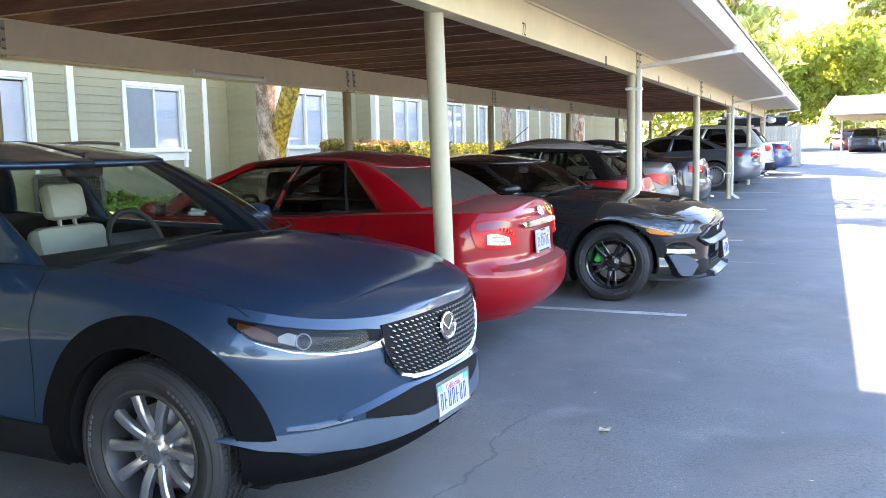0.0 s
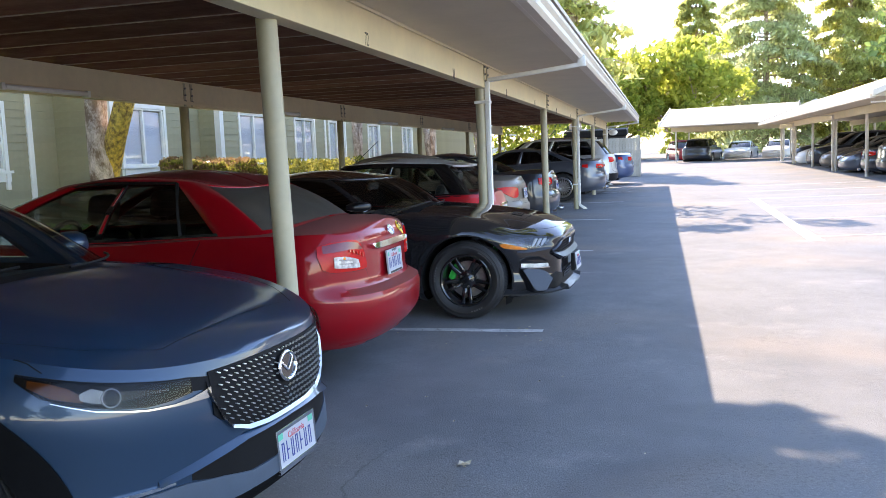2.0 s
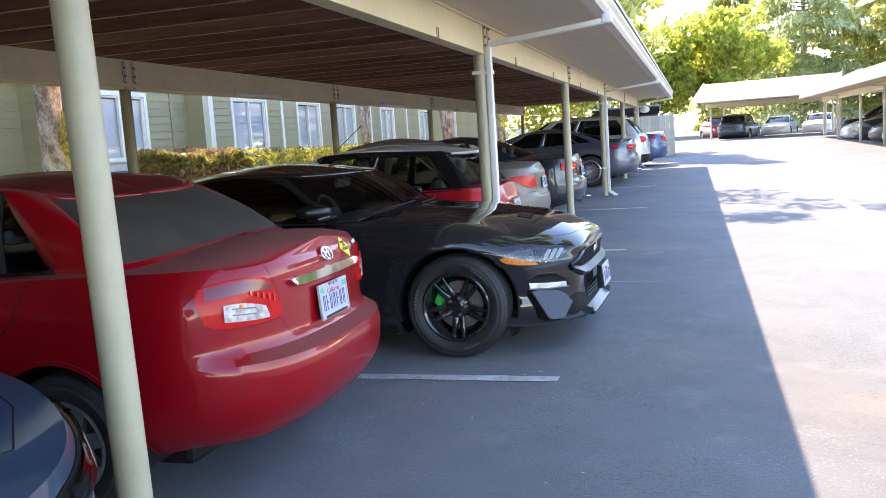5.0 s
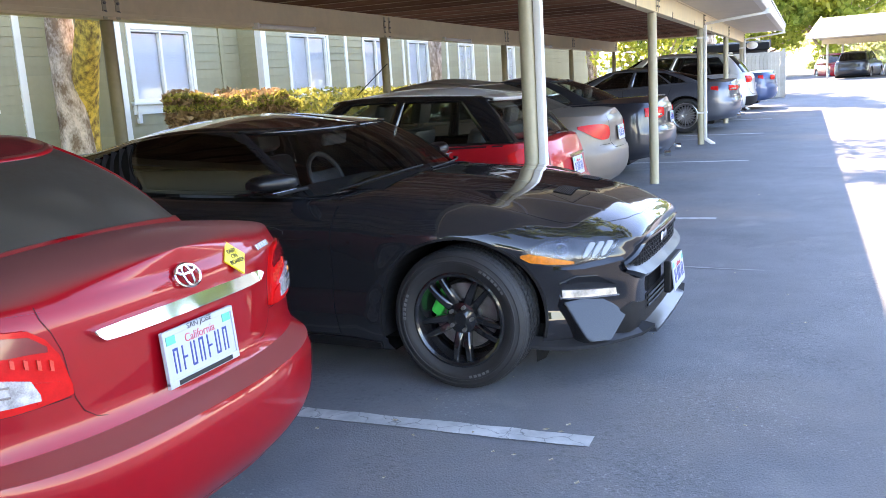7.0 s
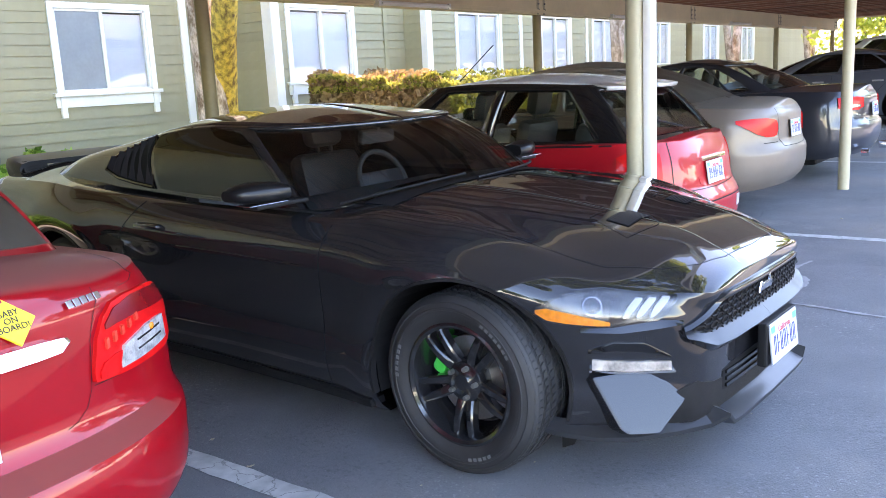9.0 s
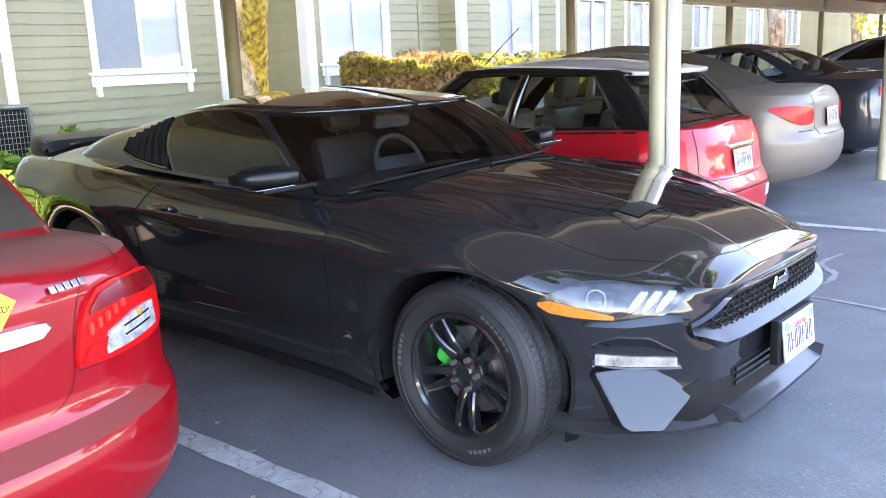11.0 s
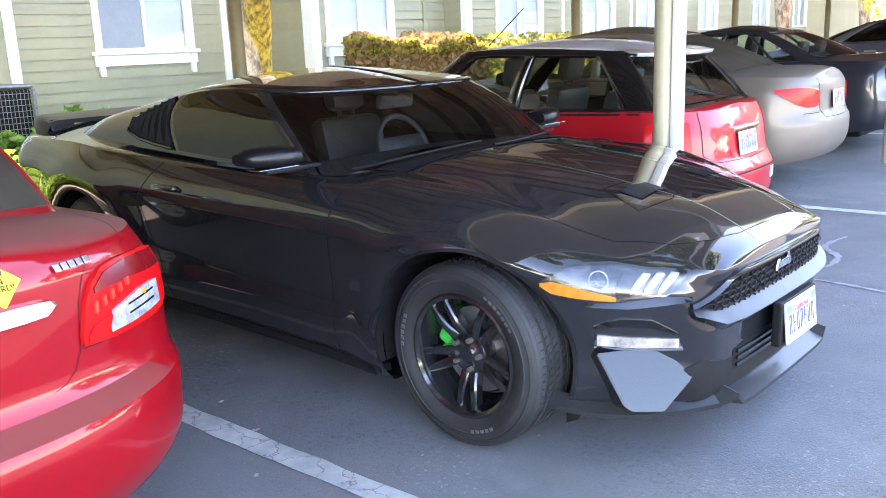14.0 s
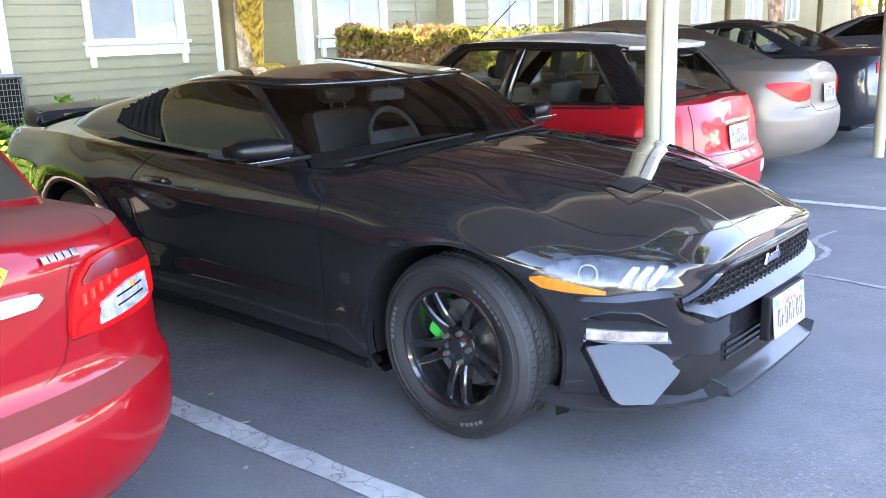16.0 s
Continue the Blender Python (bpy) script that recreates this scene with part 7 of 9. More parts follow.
for ob, sgn in zip(lamp, (1, -1)):
    panel(S, "lower_lens", [(0.462, 0.780, 0.795), (0.480, 0.778, 0.815), (0.52, 0.777, 0.826), (0.545, 0.778, 0.828)], M_REDLENS, ob, "ry", 0.017, sides=(sgn,), label="pale red lower lens")
    panel(S, "upper_lens", [(0.500, 0.895, 0.908), (0.54, 0.900, 0.940), (0.62, 0.905, 0.954), (0.70, 0.900, 0.952), (0.768, 0.896, 0.942)], M_LENSDARK, ob, "ry", 0.016, sides=(sgn,), label="deep red upper lens")
    for k in range(5):
        q = 0.492 + 0.030 * k
        panel(S, "lens_rib", [(q, 0.846 + 0.010 * k, 0.872 + 0.008 * k), (q + 0.009, 0.850 + 0.010 * k, 0.876 + 0.008 * k)], M_LENSRIB, ob, "ry", 0.0195, sides=(sgn,), n=2)
    panel(S, "reversing_lens", [(0.535, 0.785, 0.800), (0.552, 0.786, 0.838), (0.60, 0.788, 0.852), (0.65, 0.793, 0.866), (0.705, 0.800, 0.870), (0.725, 0.804, 0.868)], M_LENSWHITE, ob, "ry", 0.020, sides=(sgn,), label="clear reversing lens")
    for lo in (0.812, 0.836):
        panel(S, "lens_bar", [(0.60, lo, lo + 0.005), (0.70, lo + 0.012, lo + 0.017)], M_SATIN, ob, "ry", 0.0225, sides=(sgn,), n=2)
    bm = bmesh.new()
    bmesh.ops.create_uvsphere(bm, u_segments=12, v_segments=8, radius=0.009, matrix=skin_frame(S, "ry", 0.665, 0.855, 0.021, sgn) @ Matrix.Diagonal((0.4, 1.2, 1, 1)))
    part("bulb", bm, M_AMBER, ob, smooth=60)
panel(S, "chrome_strip", [(0.0, 0.882, 0.921), (0.28, 0.882, 0.918), (0.345, 0.884, 0.915), (0.372, 0.904, 0.912)], M_CHROME, car, "ry", (0.030, 0.020), thick=0.05, label="chrome strip above the plate")
panel(S, "strip_underside", [(0.0, 0.874, 0.884), (0.28, 0.874, 0.884), (0.345, 0.878, 0.886)], M_CHROME, car, "ry", (0.016, 0.030), thick=0.04)
plate = licence_plate(car, -4.30 + 0.068, 0.768, -1, -4, M_PLATE)
pm = pose(-4.30 + 0.068, 0, 0.768, 0, -4, 180)
lettering("frame_heading", "SAN JOSE", 0.021, M_INK, plate, pm @ Matrix.Translation((0.0085, 0.0, 0.0720)), width=1.25)
box_part("frame_bar", (0.0075, -0.12, -0.077), (0.0095, 0.12, -0.064), M_INK, plate, 0).matrix_local = pm
seam(S, [(0.0, 0.672), (0.24, 0.673), (0.33, 0.679), (0.385, 0.694), (0.420, 0.72), (0.440, 0.76), (0.447, 0.81), (0.456, 0.88), (0.478, 0.935), (0.50, 0.97), (0.505, 1.0)], M_BLACK, car, "ry", 0.0018)
deck_line(S, [(4.205, 0.505), (4.17, 0.56), (4.11, 0.605), (4.0, 0.635), (3.78, 0.655)], M_BLACK, car, 0.002)
seam(S, [(0.45, 0.765), (0.60, 0.764), (0.74, 0.775)], M_BLACK, car, "ry", 0.002)
panel(S, "bumper_lip", [(0.0, 0.300, 0.316), (0.40, 0.300, 0.318), (0.70, 0.31, 0.33)], M_PAINTRED, car, "ry", (0.010, 0.0))
m = skin_frame(S, "ry", 0.0, 0.975, 0.006)
bm = bmesh.new()
for rx, rz, cy, cz in ((0.050, 0.034, 0, 0), (0.017, 0.032, 0, 0.0), (0.037, 0.013, 0, 0.018)):
    add_tube(bm, [m @ Vector((0.002, cy + rx * math.cos(a), cz + rz * math.sin(a))) for a in np.linspace(0, 2 * math.pi, 33)], 0.0046, 7, False)
part("emblem", bm, M_CHROME, car, "plain ringed chrome emblem", smooth=50)
m = skin_frame(S, "ry", 0.249, 0.978, 0.004, -1)
c = 0.058
V = [m @ Vector(q) for q in ((0.0, 0, c), (0.0, c, 0), (0.0, 0, -c), (0.0, -c, 0))] + [m @ Vector(q) for q in ((-0.006, 0, c), (-0.006, c, 0), (-0.006, 0, -c), (-0.006, -c, 0))]
sticker = mesh_object("sticker", V, [(0, 3, 2, 1), (4, 5, 6, 7), (0, 1, 5, 4), (1, 2, 6, 5), (2, 3, 7, 6), (3, 0, 4, 7)], M_STICKER, car, "yellow diamond sticker with black words")
lettering("sticker_text", "BABY\nON\nBOARD!", 0.021, M_INK, sticker, m @ Matrix.Translation((0.001, 0, 0.004)))
m = skin_frame(S, "ry", 0.46, 0.980, 0.004, -1)
bm = bmesh.new()
for k in range(5):
    add_box(bm, (0, -0.055 + 0.022 * k, -0.010), (0.003, -0.037 + 0.022 * k, 0.010), 0.001, m)
part("model_badge", bm, M_CHROME, car, "plain chrome bars of a badge")
seam(S, [(1.30, 0.95), (1.33, 0.75), (1.33, 0.30)], M_BLACK, car, "d")
seam(S, [(2.30, 0.955), (2.30, 0.75), (2.28, 0.26)], M_BLACK, car, "d")
seam(S, [(3.22, 0.985), (3.18, 0.85), (2.98, 0.60), (2.94, 0.28)], M_BLACK, car, "d")
for d in (2.12, 3.02):
    door_handle(car, S, d, 0.80, M_PAINTRED)
seam(S, [(3.62, 0.86), (3.62, 0.72), (3.78, 0.72), (3.78, 0.86), (3.62, 0.86)], M_BLACK, car, "d", 0.004, sides=(-1,), n=6)
side_mirror(car, S, 1.5, 1.02, M_PAINTRED, size=(0.13, 0.20, 0.13), y=0.92)
for sgn in (1, -1):
    # upright divider in the rear door glass
    low_end = S.top(1.80, 0.05, 0.002)
    us = np.linspace(1.45, 1.92, 200)
    ups = S.top(us, np.full(200, 0.89), 0.002)
    high_end = ups[np.argmin(np.abs(ups[:, 0] - low_end[0]))]
    bm = bmesh.new()
    add_tube(bm, [Vector((p[0], sgn * p[1], p[2])) for p in (low_end, (low_end + high_end) / 2 + (0, 0.012, 0), high_end)], 0.012, 6)
    part("window_divider", bm, M_BLACK, car)
for low, high in (([(1.015, 0.015), (1.93, 0.015)], [(1.015, 0.055), (1.93, 0.055)]), ([(1.02, 0.89), (1.93, 0.88)], [(1.02, 0.945), (1.93, 0.935)]), ([(1.478, 0.05), (1.507, 0.05)], [(1.478, 0.90), (1.507, 0.90)])):
    skin_pane(S, "window_trim", low, high, M_GLOSSBLACK, car, 0.003, 0.004, n=10, nv=3)
arch_trim(car, S, 3.35, 0.305, 0.355, 0.375, M_PAINTRED, 0.005, "arch_lip")
panel(S, "headlight", [(0.12, 0.60, 0.68), (0.3, 0.60, 0.74), (0.5, 0.66, 0.80)], M_CLEARLENS, car, "d", 0.006)

# ---- small red hatchback: tail ----
car, S = hatch_car, HAT
lamp = panel(S, "tail_lamp", [(3.24, 0.655, 0.86), (3.33, 0.62, 0.90), (3.42, 0.63, 0.90), (3.50, 0.67, 0.87)], M_REDLENS, car, "d", 0.012, label="upright red tail lamp in a chrome ring")
for ob, sgn in zip(lamp, (1, -1)):
    panel(S, "lens_middle", [(3.29, 0.70, 0.77), (3.38, 0.68, 0.79), (3.46, 0.69, 0.77)], M_CLEARLENS, ob, "d", 0.016, sides=(sgn,))
panel(S, "belt_strip", [(0.9, 0.878, 0.892), (2.0, 0.90, 0.912), (3.2, 0.925, 0.937)], M_BLACK, car, "d", 0.006)
panel(S, "plate_recess", [(0.0, 0.615, 0.795), (0.20, 0.62, 0.795), (0.26, 0.64, 0.775)], M_PAINTHATCH, car, "ry", (0.004, -0.008))
panel(S, "chrome_handle", [(0.0, 0.785, 0.81), (0.22, 0.785, 0.808)], M_CHROME, car, "ry", 0.025, thick=0.04)
licence_plate(car, -3.64 + 0.06, 0.70, -1, -8)
seam(S, [(0.0, 0.60), (0.45, 0.61), (0.56, 0.66), (0.56, 0.93)], M_BLACK, car, "ry", 0.007)
seam(S, [(0.0, 0.52), (0.5, 0.52), (0.75, 0.55)], M_BLACK, car, "ry", 0.010)
panel(S, "number_lamp_bar", [(0.32, 0.42, 0.50), (0.45, 0.42, 0.49)], M_PLATE, car, "ry", 0.006)
uu = np.linspace(2.25, 3.0, 10)
edge_line = S.top(uu, np.full(10, 1.0), 0.0)
V = []
for p in edge_line:
    V += [p + (0.06, 0, 0.012), p + (-0.10, 0, -0.015), p + (-0.09, 0, -0.04)]
F = []
for k in range(9):
    for j in range(2):
        F.append((3 * k + j, 3 * k + j + 1, 3 * k + j + 4, 3 * k + j + 3))
v, f = mirrored(V, F)
ob = mesh_object("roof_spoiler", v, f, M_PAINTWHITE, car, smooth=40)
ob.modifiers.new("thickness", "SOLIDIFY").thickness = 0.015
bm = bmesh.new()
add_tube(bm, [S.top(2.98, 0.12, 0.015), S.top(2.72, 0.30, 0.015)], 0.008, 6)
part("rear_wiper", bm, M_BLACK, car)
side_mirror(car, S, 1.35, 1.02, M_PAINTWHITE, size=(0.12, 0.19, 0.14), y=0.90)
seam(S, [(0.98, 0.88), (1.0, 0.6), (1.0, 0.25)], M_BLACK, car, "d")
seam(S, [(2.2, 0.905), (2.22, 0.6), (2.18, 0.25)], M_BLACK, car, "d")
panel(S, "arch_cladding", [(0.95, 0.20, 0.27), (2.7, 0.20, 0.27)], M_BLACK, car, "d", 0.01)
for d in (0.62, 3.09):
    arch_trim(car, S, d, 0.305, 0.358, 0.41, M_BLACK, 0.010)
bm = bmesh.new()
add_tube(bm, [(-1.75, 0.35, 1.37), (-2.05, 0.33, 1.62)], 0.004, 5)
part("aerial", bm, M_BLACK, car)


def sedan_tail(car, S, lamp_cols, side_cols, plate_z, plate_mat=None, strip=None, clear=None, split=0.62, bumper=0.62):
    lamp = panel(S, "tail_lamp", lamp_cols, M_REDLENS, car, "ry", 0.012, label="red tail lamp")
    for ob, sgn in zip(lamp, (1, -1)):
        if side_cols:
            panel(S, "lamp_side", side_cols, M_REDLENS, ob, "d", 0.010, sides=(sgn,))
        if clear:
            panel(S, "reversing_lens", clear, M_CLEARLENS, ob, "ry", 0.017, sides=(sgn,))
    U = float(S.u_ry(0.0))
    p = S.low(U, float(S.v_of(U, plate_z)), 0.012)
    licence_plate(car, float(p[0]) - 0.01, plate_z, -1, -6, plate_mat)
    d0 = lamp_cols[0][0]
    top = float(S.ze(S.L)) - 0.01
    seam(S, [(0.0, bumper + 0.03), (d0 - 0.1, bumper + 0.035), (d0 - 0.03, bumper + 0.10), (d0 - 0.02, top)], M_BLACK, car, "ry", 0.007)
    seam(S, [(d0, bumper + 0.08), (d0 + 0.2, bumper + 0.08)], M_BLACK, car, "ry", 0.006)
    if strip:
        panel(S, "boot_strip", strip, M_CHROME, car, "ry", 0.012)
    k = S.L / 4.5
    for d in (1.35 * k, 2.35 * k):
        seam(S, [(d, 0.93), (d + 0.02, 0.7), (d, 0.28)], M_BLACK, car, "d")
    seam(S, [(3.28 * k, 0.96), (3.22 * k, 0.8), (3.02 * k, 0.58), (2.98 * k, 0.28)], M_BLACK, car, "d")
    for d in (2.15 * k, 3.08 * k):
        door_handle(car, S, d, 0.82, M_SILVER)
    side_mirror(car, S, 1.55 * k, 1.0, M_BLACK, size=(0.13, 0.20, 0.13), y=S.W + 0.07)


sedan_tail(cor_car, COR, [(0.41, 0.775, 0.835), (0.43, 0.745, 0.865), (0.48, 0.73, 0.882), (0.58, 0.732, 0.895), (0.68, 0.765, 0.898), (0.76, 0.82, 0.895), (0.80, 0.86, 0.888)], None, 0.78, None, bumper=0.60)
sedan_tail(sport_car, SPT, [(0.42, 0.80, 0.90), (0.55, 0.77, 0.915), (0.70, 0.78, 0.915), (0.80, 0.80, 0.91)], None, 0.76, None, clear=[(0.50, 0.80, 0.83), (0.68, 0.80, 0.83)], bumper=0.60)
sedan_tail(fast_car, FST, [(0.20, 0.86, 0.90), (0.5, 0.83, 0.93), (0.78, 0.83, 0.94)], [(4.40, 0.87, 0.93), (4.55, 0.84, 0.935)], 0.68, None, clear=[(0.52, 0.85, 0.875), (0.74, 0.85, 0.878)], bumper=0.58)
sedan_tail(navy_car, NVY, [(0.40, 0.84, 0.93), (0.55, 0.81, 0.95), (0.72, 0.82, 0.95)], [(4.35, 0.88, 0.95), (4.5, 0.84, 0.95)], 0.74, None)
for sgn in (1, -1):
    for car2, S2, y in ((sport_car, SPT, 0.5), (fast_car, FST, 0.55)):
        bm = bmesh.new()
        add_tube(bm, [(-S2.L + 0.06, sgn * y, 0.30), (-S2.L - 0.02, sgn * y, 0.30)], 0.045, 14)
        part("exhaust", bm, M_CHROME, car2)
panel(FST, "boot_lip", [(0.0, 0.985, 1.0), (0.7, 0.975, 0.99)], M_PAINTSTEEL, fast_car, "ry", 0.02, thick=0.04)
panel(SUV, "tail_lamp", [(0.50, 0.95, 1.02), (0.62, 0.90, 1.06), (0.78, 0.90, 1.06)], M_REDLENS, suv_car, "ry", 0.012)
licence_plate(suv_car, -4.6 + 0.02, 0.80, -1)
panel(SUV, "bumper", [(0.0, 0.36, 0.58), (0.5, 0.36, 0.58), (0.8, 0.37, 0.58)], M_BLACK, suv_car, "ry", 0.02)
seam(SUV, [(0.0, 0.62), (0.6, 0.63), (0.68, 0.72), (0.68, 1.08)], M_BLACK, suv_car, "ry", 0.008)


# ---- apartment building ----
def siding_wall(name, label, origin, along, length, z0, z1, holes=(), step=0.145):
    """A wall of lapped boards, each a piece of its own, on a backing; holes: (from, to, low, high) along the wall."""
    w = thing(name, label, "wall", kind="structure", m=origin)
    bm = bmesh.new()
    cuts = sorted({0, length, *[h[0] for h in holes], *[h[1] for h in holes]})
    for a, b in zip(cuts, cuts[1:]):
        spans = [(z0, z1)]
        for h in holes:
            if h[0] <= a and b <= h[1]:
                spans = [q for s in spans for q in ((s[0], min(s[1], h[2])), (max(s[0], h[3]), s[1])) if q[1] > q[0]]
        for s in spans:
            add_box(bm, (a, 0.0, s[0]), (b, 0.12, s[1]))
    part("backing", bm, M_GREEN, w)
    made = {}
    z = z0
    while z < z1 - 0.01:
        h = min(step, z1 - z)
        spans = [(0, length)]
        for q in holes:
            if z + h > q[2] and z < q[3]:
                spans = [r for s in spans for r in ((s[0], min(s[1], q[0])), (max(s[0], q[1]), s[1])) if r[1] > r[0]]
        for a, b in spans:
            key = (round(b - a, 3), round(h, 3))
            if key not in made:
                me = bpy.data.meshes.new("board")
                l = b - a
                V = [(0, -0.004, h), (l, -0.004, h), (l, -0.020, 0), (0, -0.020, 0), (0, 0, h), (l, 0, h), (l, 0, 0), (0, 0, 0)]
                me.from_pydata(V, [], [(0, 3, 2, 1), (4, 5, 6, 7), (0, 1, 5, 4), (2, 3, 7, 6), (0, 4, 7, 3), (1, 2, 6, 5)])
                me.materials.append(M_GREEN)
                made[key] = me
            ob = new("board", made[key])
            ob.parent = w
            ob.location = (a, 0, z)
        z += step
    return w


M_BLIND = material("white_blind", (0.60, 0.61, 0.63), 0.6, vary=0.04, scale=5)
M_PANE = glass_material("window_pane", (0.98, 0.99, 1.0), 0.99, 0.025)
M_ROOM = material("dim_room", (0.25, 0.25, 0.25), 0.9)
M_SCREEN = material("grey_insect_screen", (0.26, 0.28, 0.29), 0.7, vary=0.08, scale=3)


def apartment_window(y0, y1, z0, z1, x, blind_side=1, screen=False, sill=True, number=1):
    """A sliding window facing +x with frame, panes, slatted blind and a bracketed sill."""
    w = thing(f"window_{number}", "white-framed sliding window with a slatted blind" + (" and a grey screen" if screen else ""), "window", "apartment windows", pose(x, 0, 0), kind="structure")
    t = 0.085
    bm = bmesh.new()
    add_box(bm, (0.0, y0, z0), (0.035, y0 + t, z1), 0.004)
    add_box(bm, (0.0, y1 - t, z0), (0.035, y1, z1), 0.004)
    add_box(bm, (0.0, y0 + t, z1 - t), (0.035, y1 - t, z1), 0.004)
    part("window_frame", bm, M_TRIM, w)
    a, b, ym = y0 + t, y1 - t, (y0 + y1) / 2
    bm = bmesh.new()
    for lo, hi in (((-0.05, a, z0), (0.01, a + 0.035, z1 - t)), ((-0.05, b - 0.035, z0), (0.01, b, z1 - t)), ((-0.05, a, z1 - t - 0.035), (0.01, b, z1 - t)), ((-0.05, a, z0), (0.01, b, z0 + 0.04)), ((-0.05, ym - 0.025, z0), (0.015, ym + 0.025, z1 - t))):
        add_box(bm, lo, hi, 0.003)
    part("sash", bm, M_TRIM, w)
    for lo, hi in ((a + 0.03, ym - 0.02), (ym + 0.02, b - 0.03)):
        box_part("pane", (-0.032, lo, z0 + 0.035), (-0.027, hi, z1 - t - 0.03), M_PANE, w, 0)
    for k, (lo, hi) in enumerate(((a + 0.03, ym - 0.02), (ym + 0.02, b - 0.03))):
        if screen and k == 0:
            box_part("insect_screen", (-0.012, lo, z0 + 0.03), (-0.008, hi, z1 - t - 0.03), M_SCREEN, w, 0)
            continue
        bm = bmesh.new()
        z = z0 + 0.05
        while z < z1 - t - 0.05:
            add_box(bm, (-0.014, lo, -0.001), (0.014, hi, 0.001), 0, pose(-0.060, 0, z, 0, 72, 0))
            z += 0.026
        part("blind", bm, M_BLIND, w)
    box_part("room_back", (-0.30, a, z0), (-0.28, b, z1), M_ROOM, w, 0)
    if sill:
        bm = bmesh.new()
        add_box(bm, (0.0, y0 - 0.06, z0 - 0.05), (0.075, y1 + 0.06, z0), 0.006)
        add_box(bm, (0.0, y0 - 0.03, z0 - 0.20), (0.035, y1 + 0.03, z0 - 0.05), 0.004)
        for y in (y0 + 0.02, y1 - 0.10):
            add_box(bm, (0.0, y, z0 - 0.34), (0.06, y + 0.08, z0 - 0.05), 0.006)
        part("window_sill", bm, M_TRIM, w)
    return w


def wall_trim(x, y, w, z0=0.3, z1=4.8, mat=None, d=0.04):
    return tagged(box_part("trim", (x, y, z0), (x + d, y + w, z1), mat or M_TRIM), "white vertical trim board on green siding", "trim", "building trim", kind="structure")


def corner_trim(x, y, z0=0.3, z1=4.8):
    return tagged(box_part("trim", (x - 0.09, y - 0.028, z0), (x + 0.045, y + 0.14, z1), M_TRIM), "white corner board on green siding", "trim", "building trim", kind="structure")


FACING = lambda x, y: pose(x, y, 0, 0, 0, 90)  # noqa: E731
XA, XB, XC = -9.31, -8.1, -7.6
WZ0, WZ1 = 1.53, 2.75
YB, YC, EAVE = 10.0, 13.2, 4.8
WINDOWS_A = ((3.45, 5.24), (7.10, 8.70))
WINDOWS_C = ((14.08, 15.68), (17.2, 18.62), (19.62, 21.05), (23.1, 24.4), (27.0, 28.4), (30.6, 32.0))
siding_wall("wall_recess", "sage green lapped board siding of the apartment house", FACING(XA, -27.0), 0, 27.0 + YB, 0, EAVE, [(a + 27, b + 27, WZ0, WZ1) for a, b in WINDOWS_A])
siding_wall("wall_return", "sage green lapped board return wall beside a tree", pose(XA, YB, 0), 0, XB - XA, 0, EAVE)
siding_wall("wall_bay", "sage green lapped board siding with a window behind the hedge", FACING(XB, YB), 0, YC - YB, 0, EAVE, [(0.28, 1.86, WZ0, WZ1)])
siding_wall("wall_step", "narrow sage green return wall between two bays", pose(XB, YC, 0), 0, XC - XB, 0, EAVE)
siding_wall("wall_long", "long sage green board siding with white window trim", FACING(XC, YC + 0.02), 0, 26.7, 0, EAVE, [(a - YC - 0.02, b - YC - 0.02, WZ0, WZ1) for a, b in WINDOWS_C])
apartment_window(*WINDOWS_A[0], WZ0, WZ1, XA, number=1)
apartment_window(*WINDOWS_A[1], WZ0, WZ1, XA, screen=True, number=2)
apartment_window(YB + 0.28, YB + 1.86, WZ0, WZ1, XB, number=3)
for i, (a, b) in enumerate(WINDOWS_C):
    apartment_window(a, b, WZ0, WZ1, XC, number=4 + i, sill=i < 2)
wall_trim(XA, 5.90, 0.14)
wall_trim(XA, 9.22, 0.13)
tagged(box_part("trim", (XB - 0.17, YB - 0.03, 0.3), (XB + 0.03, YB, EAVE), M_TRIM), "white corner board on green siding", "trim", "building trim", kind="structure")
corner_trim(XB, YB)
tagged(wall_trim(XB, YC - 0.60, 0.10, mat=M_GREEN), "sage green vertical batten on the siding")
tagged(box_part("trim", (XC - 0.10, YC - 0.012, 0.3), (XC + 0.03, YC + 0.018, EAVE), M_TRIM), "white corner board on green siding", "trim", "building trim", kind="structure")
corner_trim(XC, YC)
for y in (16.35, 19.30, 22.2, 25.6):
    wall_trim(XC, y, 0.11)
tagged(box_part("building_eave", (XA - 2, -27.2, EAVE), (XC + 0.08, 40.1, EAVE + 0.25), M_TRIM), "white boxed eave of the apartment house", "eave", kind="structure")
V = [(XC + 0.12, -27.4, EAVE + 0.25), (XC + 0.12, 40.3, EAVE + 0.25), (-13, 40.3, EAVE + 1.9), (-13, -27.4, EAVE + 1.9)]
tagged(mesh_object("building_roof", V, [(0, 1, 2, 3)], M_ROOFTILE), "low shingled roof of the apartment house", "roof", kind="structure")
kb = bmesh.new()
add_box(kb, (-13.0, -27.0, 0.0), (-12.8, 40.0, EAVE + 1.8))
add_box(kb, (-13.0, -27.2, 0.0), (XA - 0.13, -27.0, EAVE + 0.4))
add_box(kb, (-13.0, 39.92, 0.0), (XC - 0.13, 40.1, EAVE + 0.4))
add_box(kb, (-12.8, -27.0, EAVE + 0.01), (XA - 0.13, 40.0, EAVE + 0.1))
tagged(part("wall_back", kb, M_GREEN, None), "plain green rear and end walls of the apartment house", "wall", kind="structure")


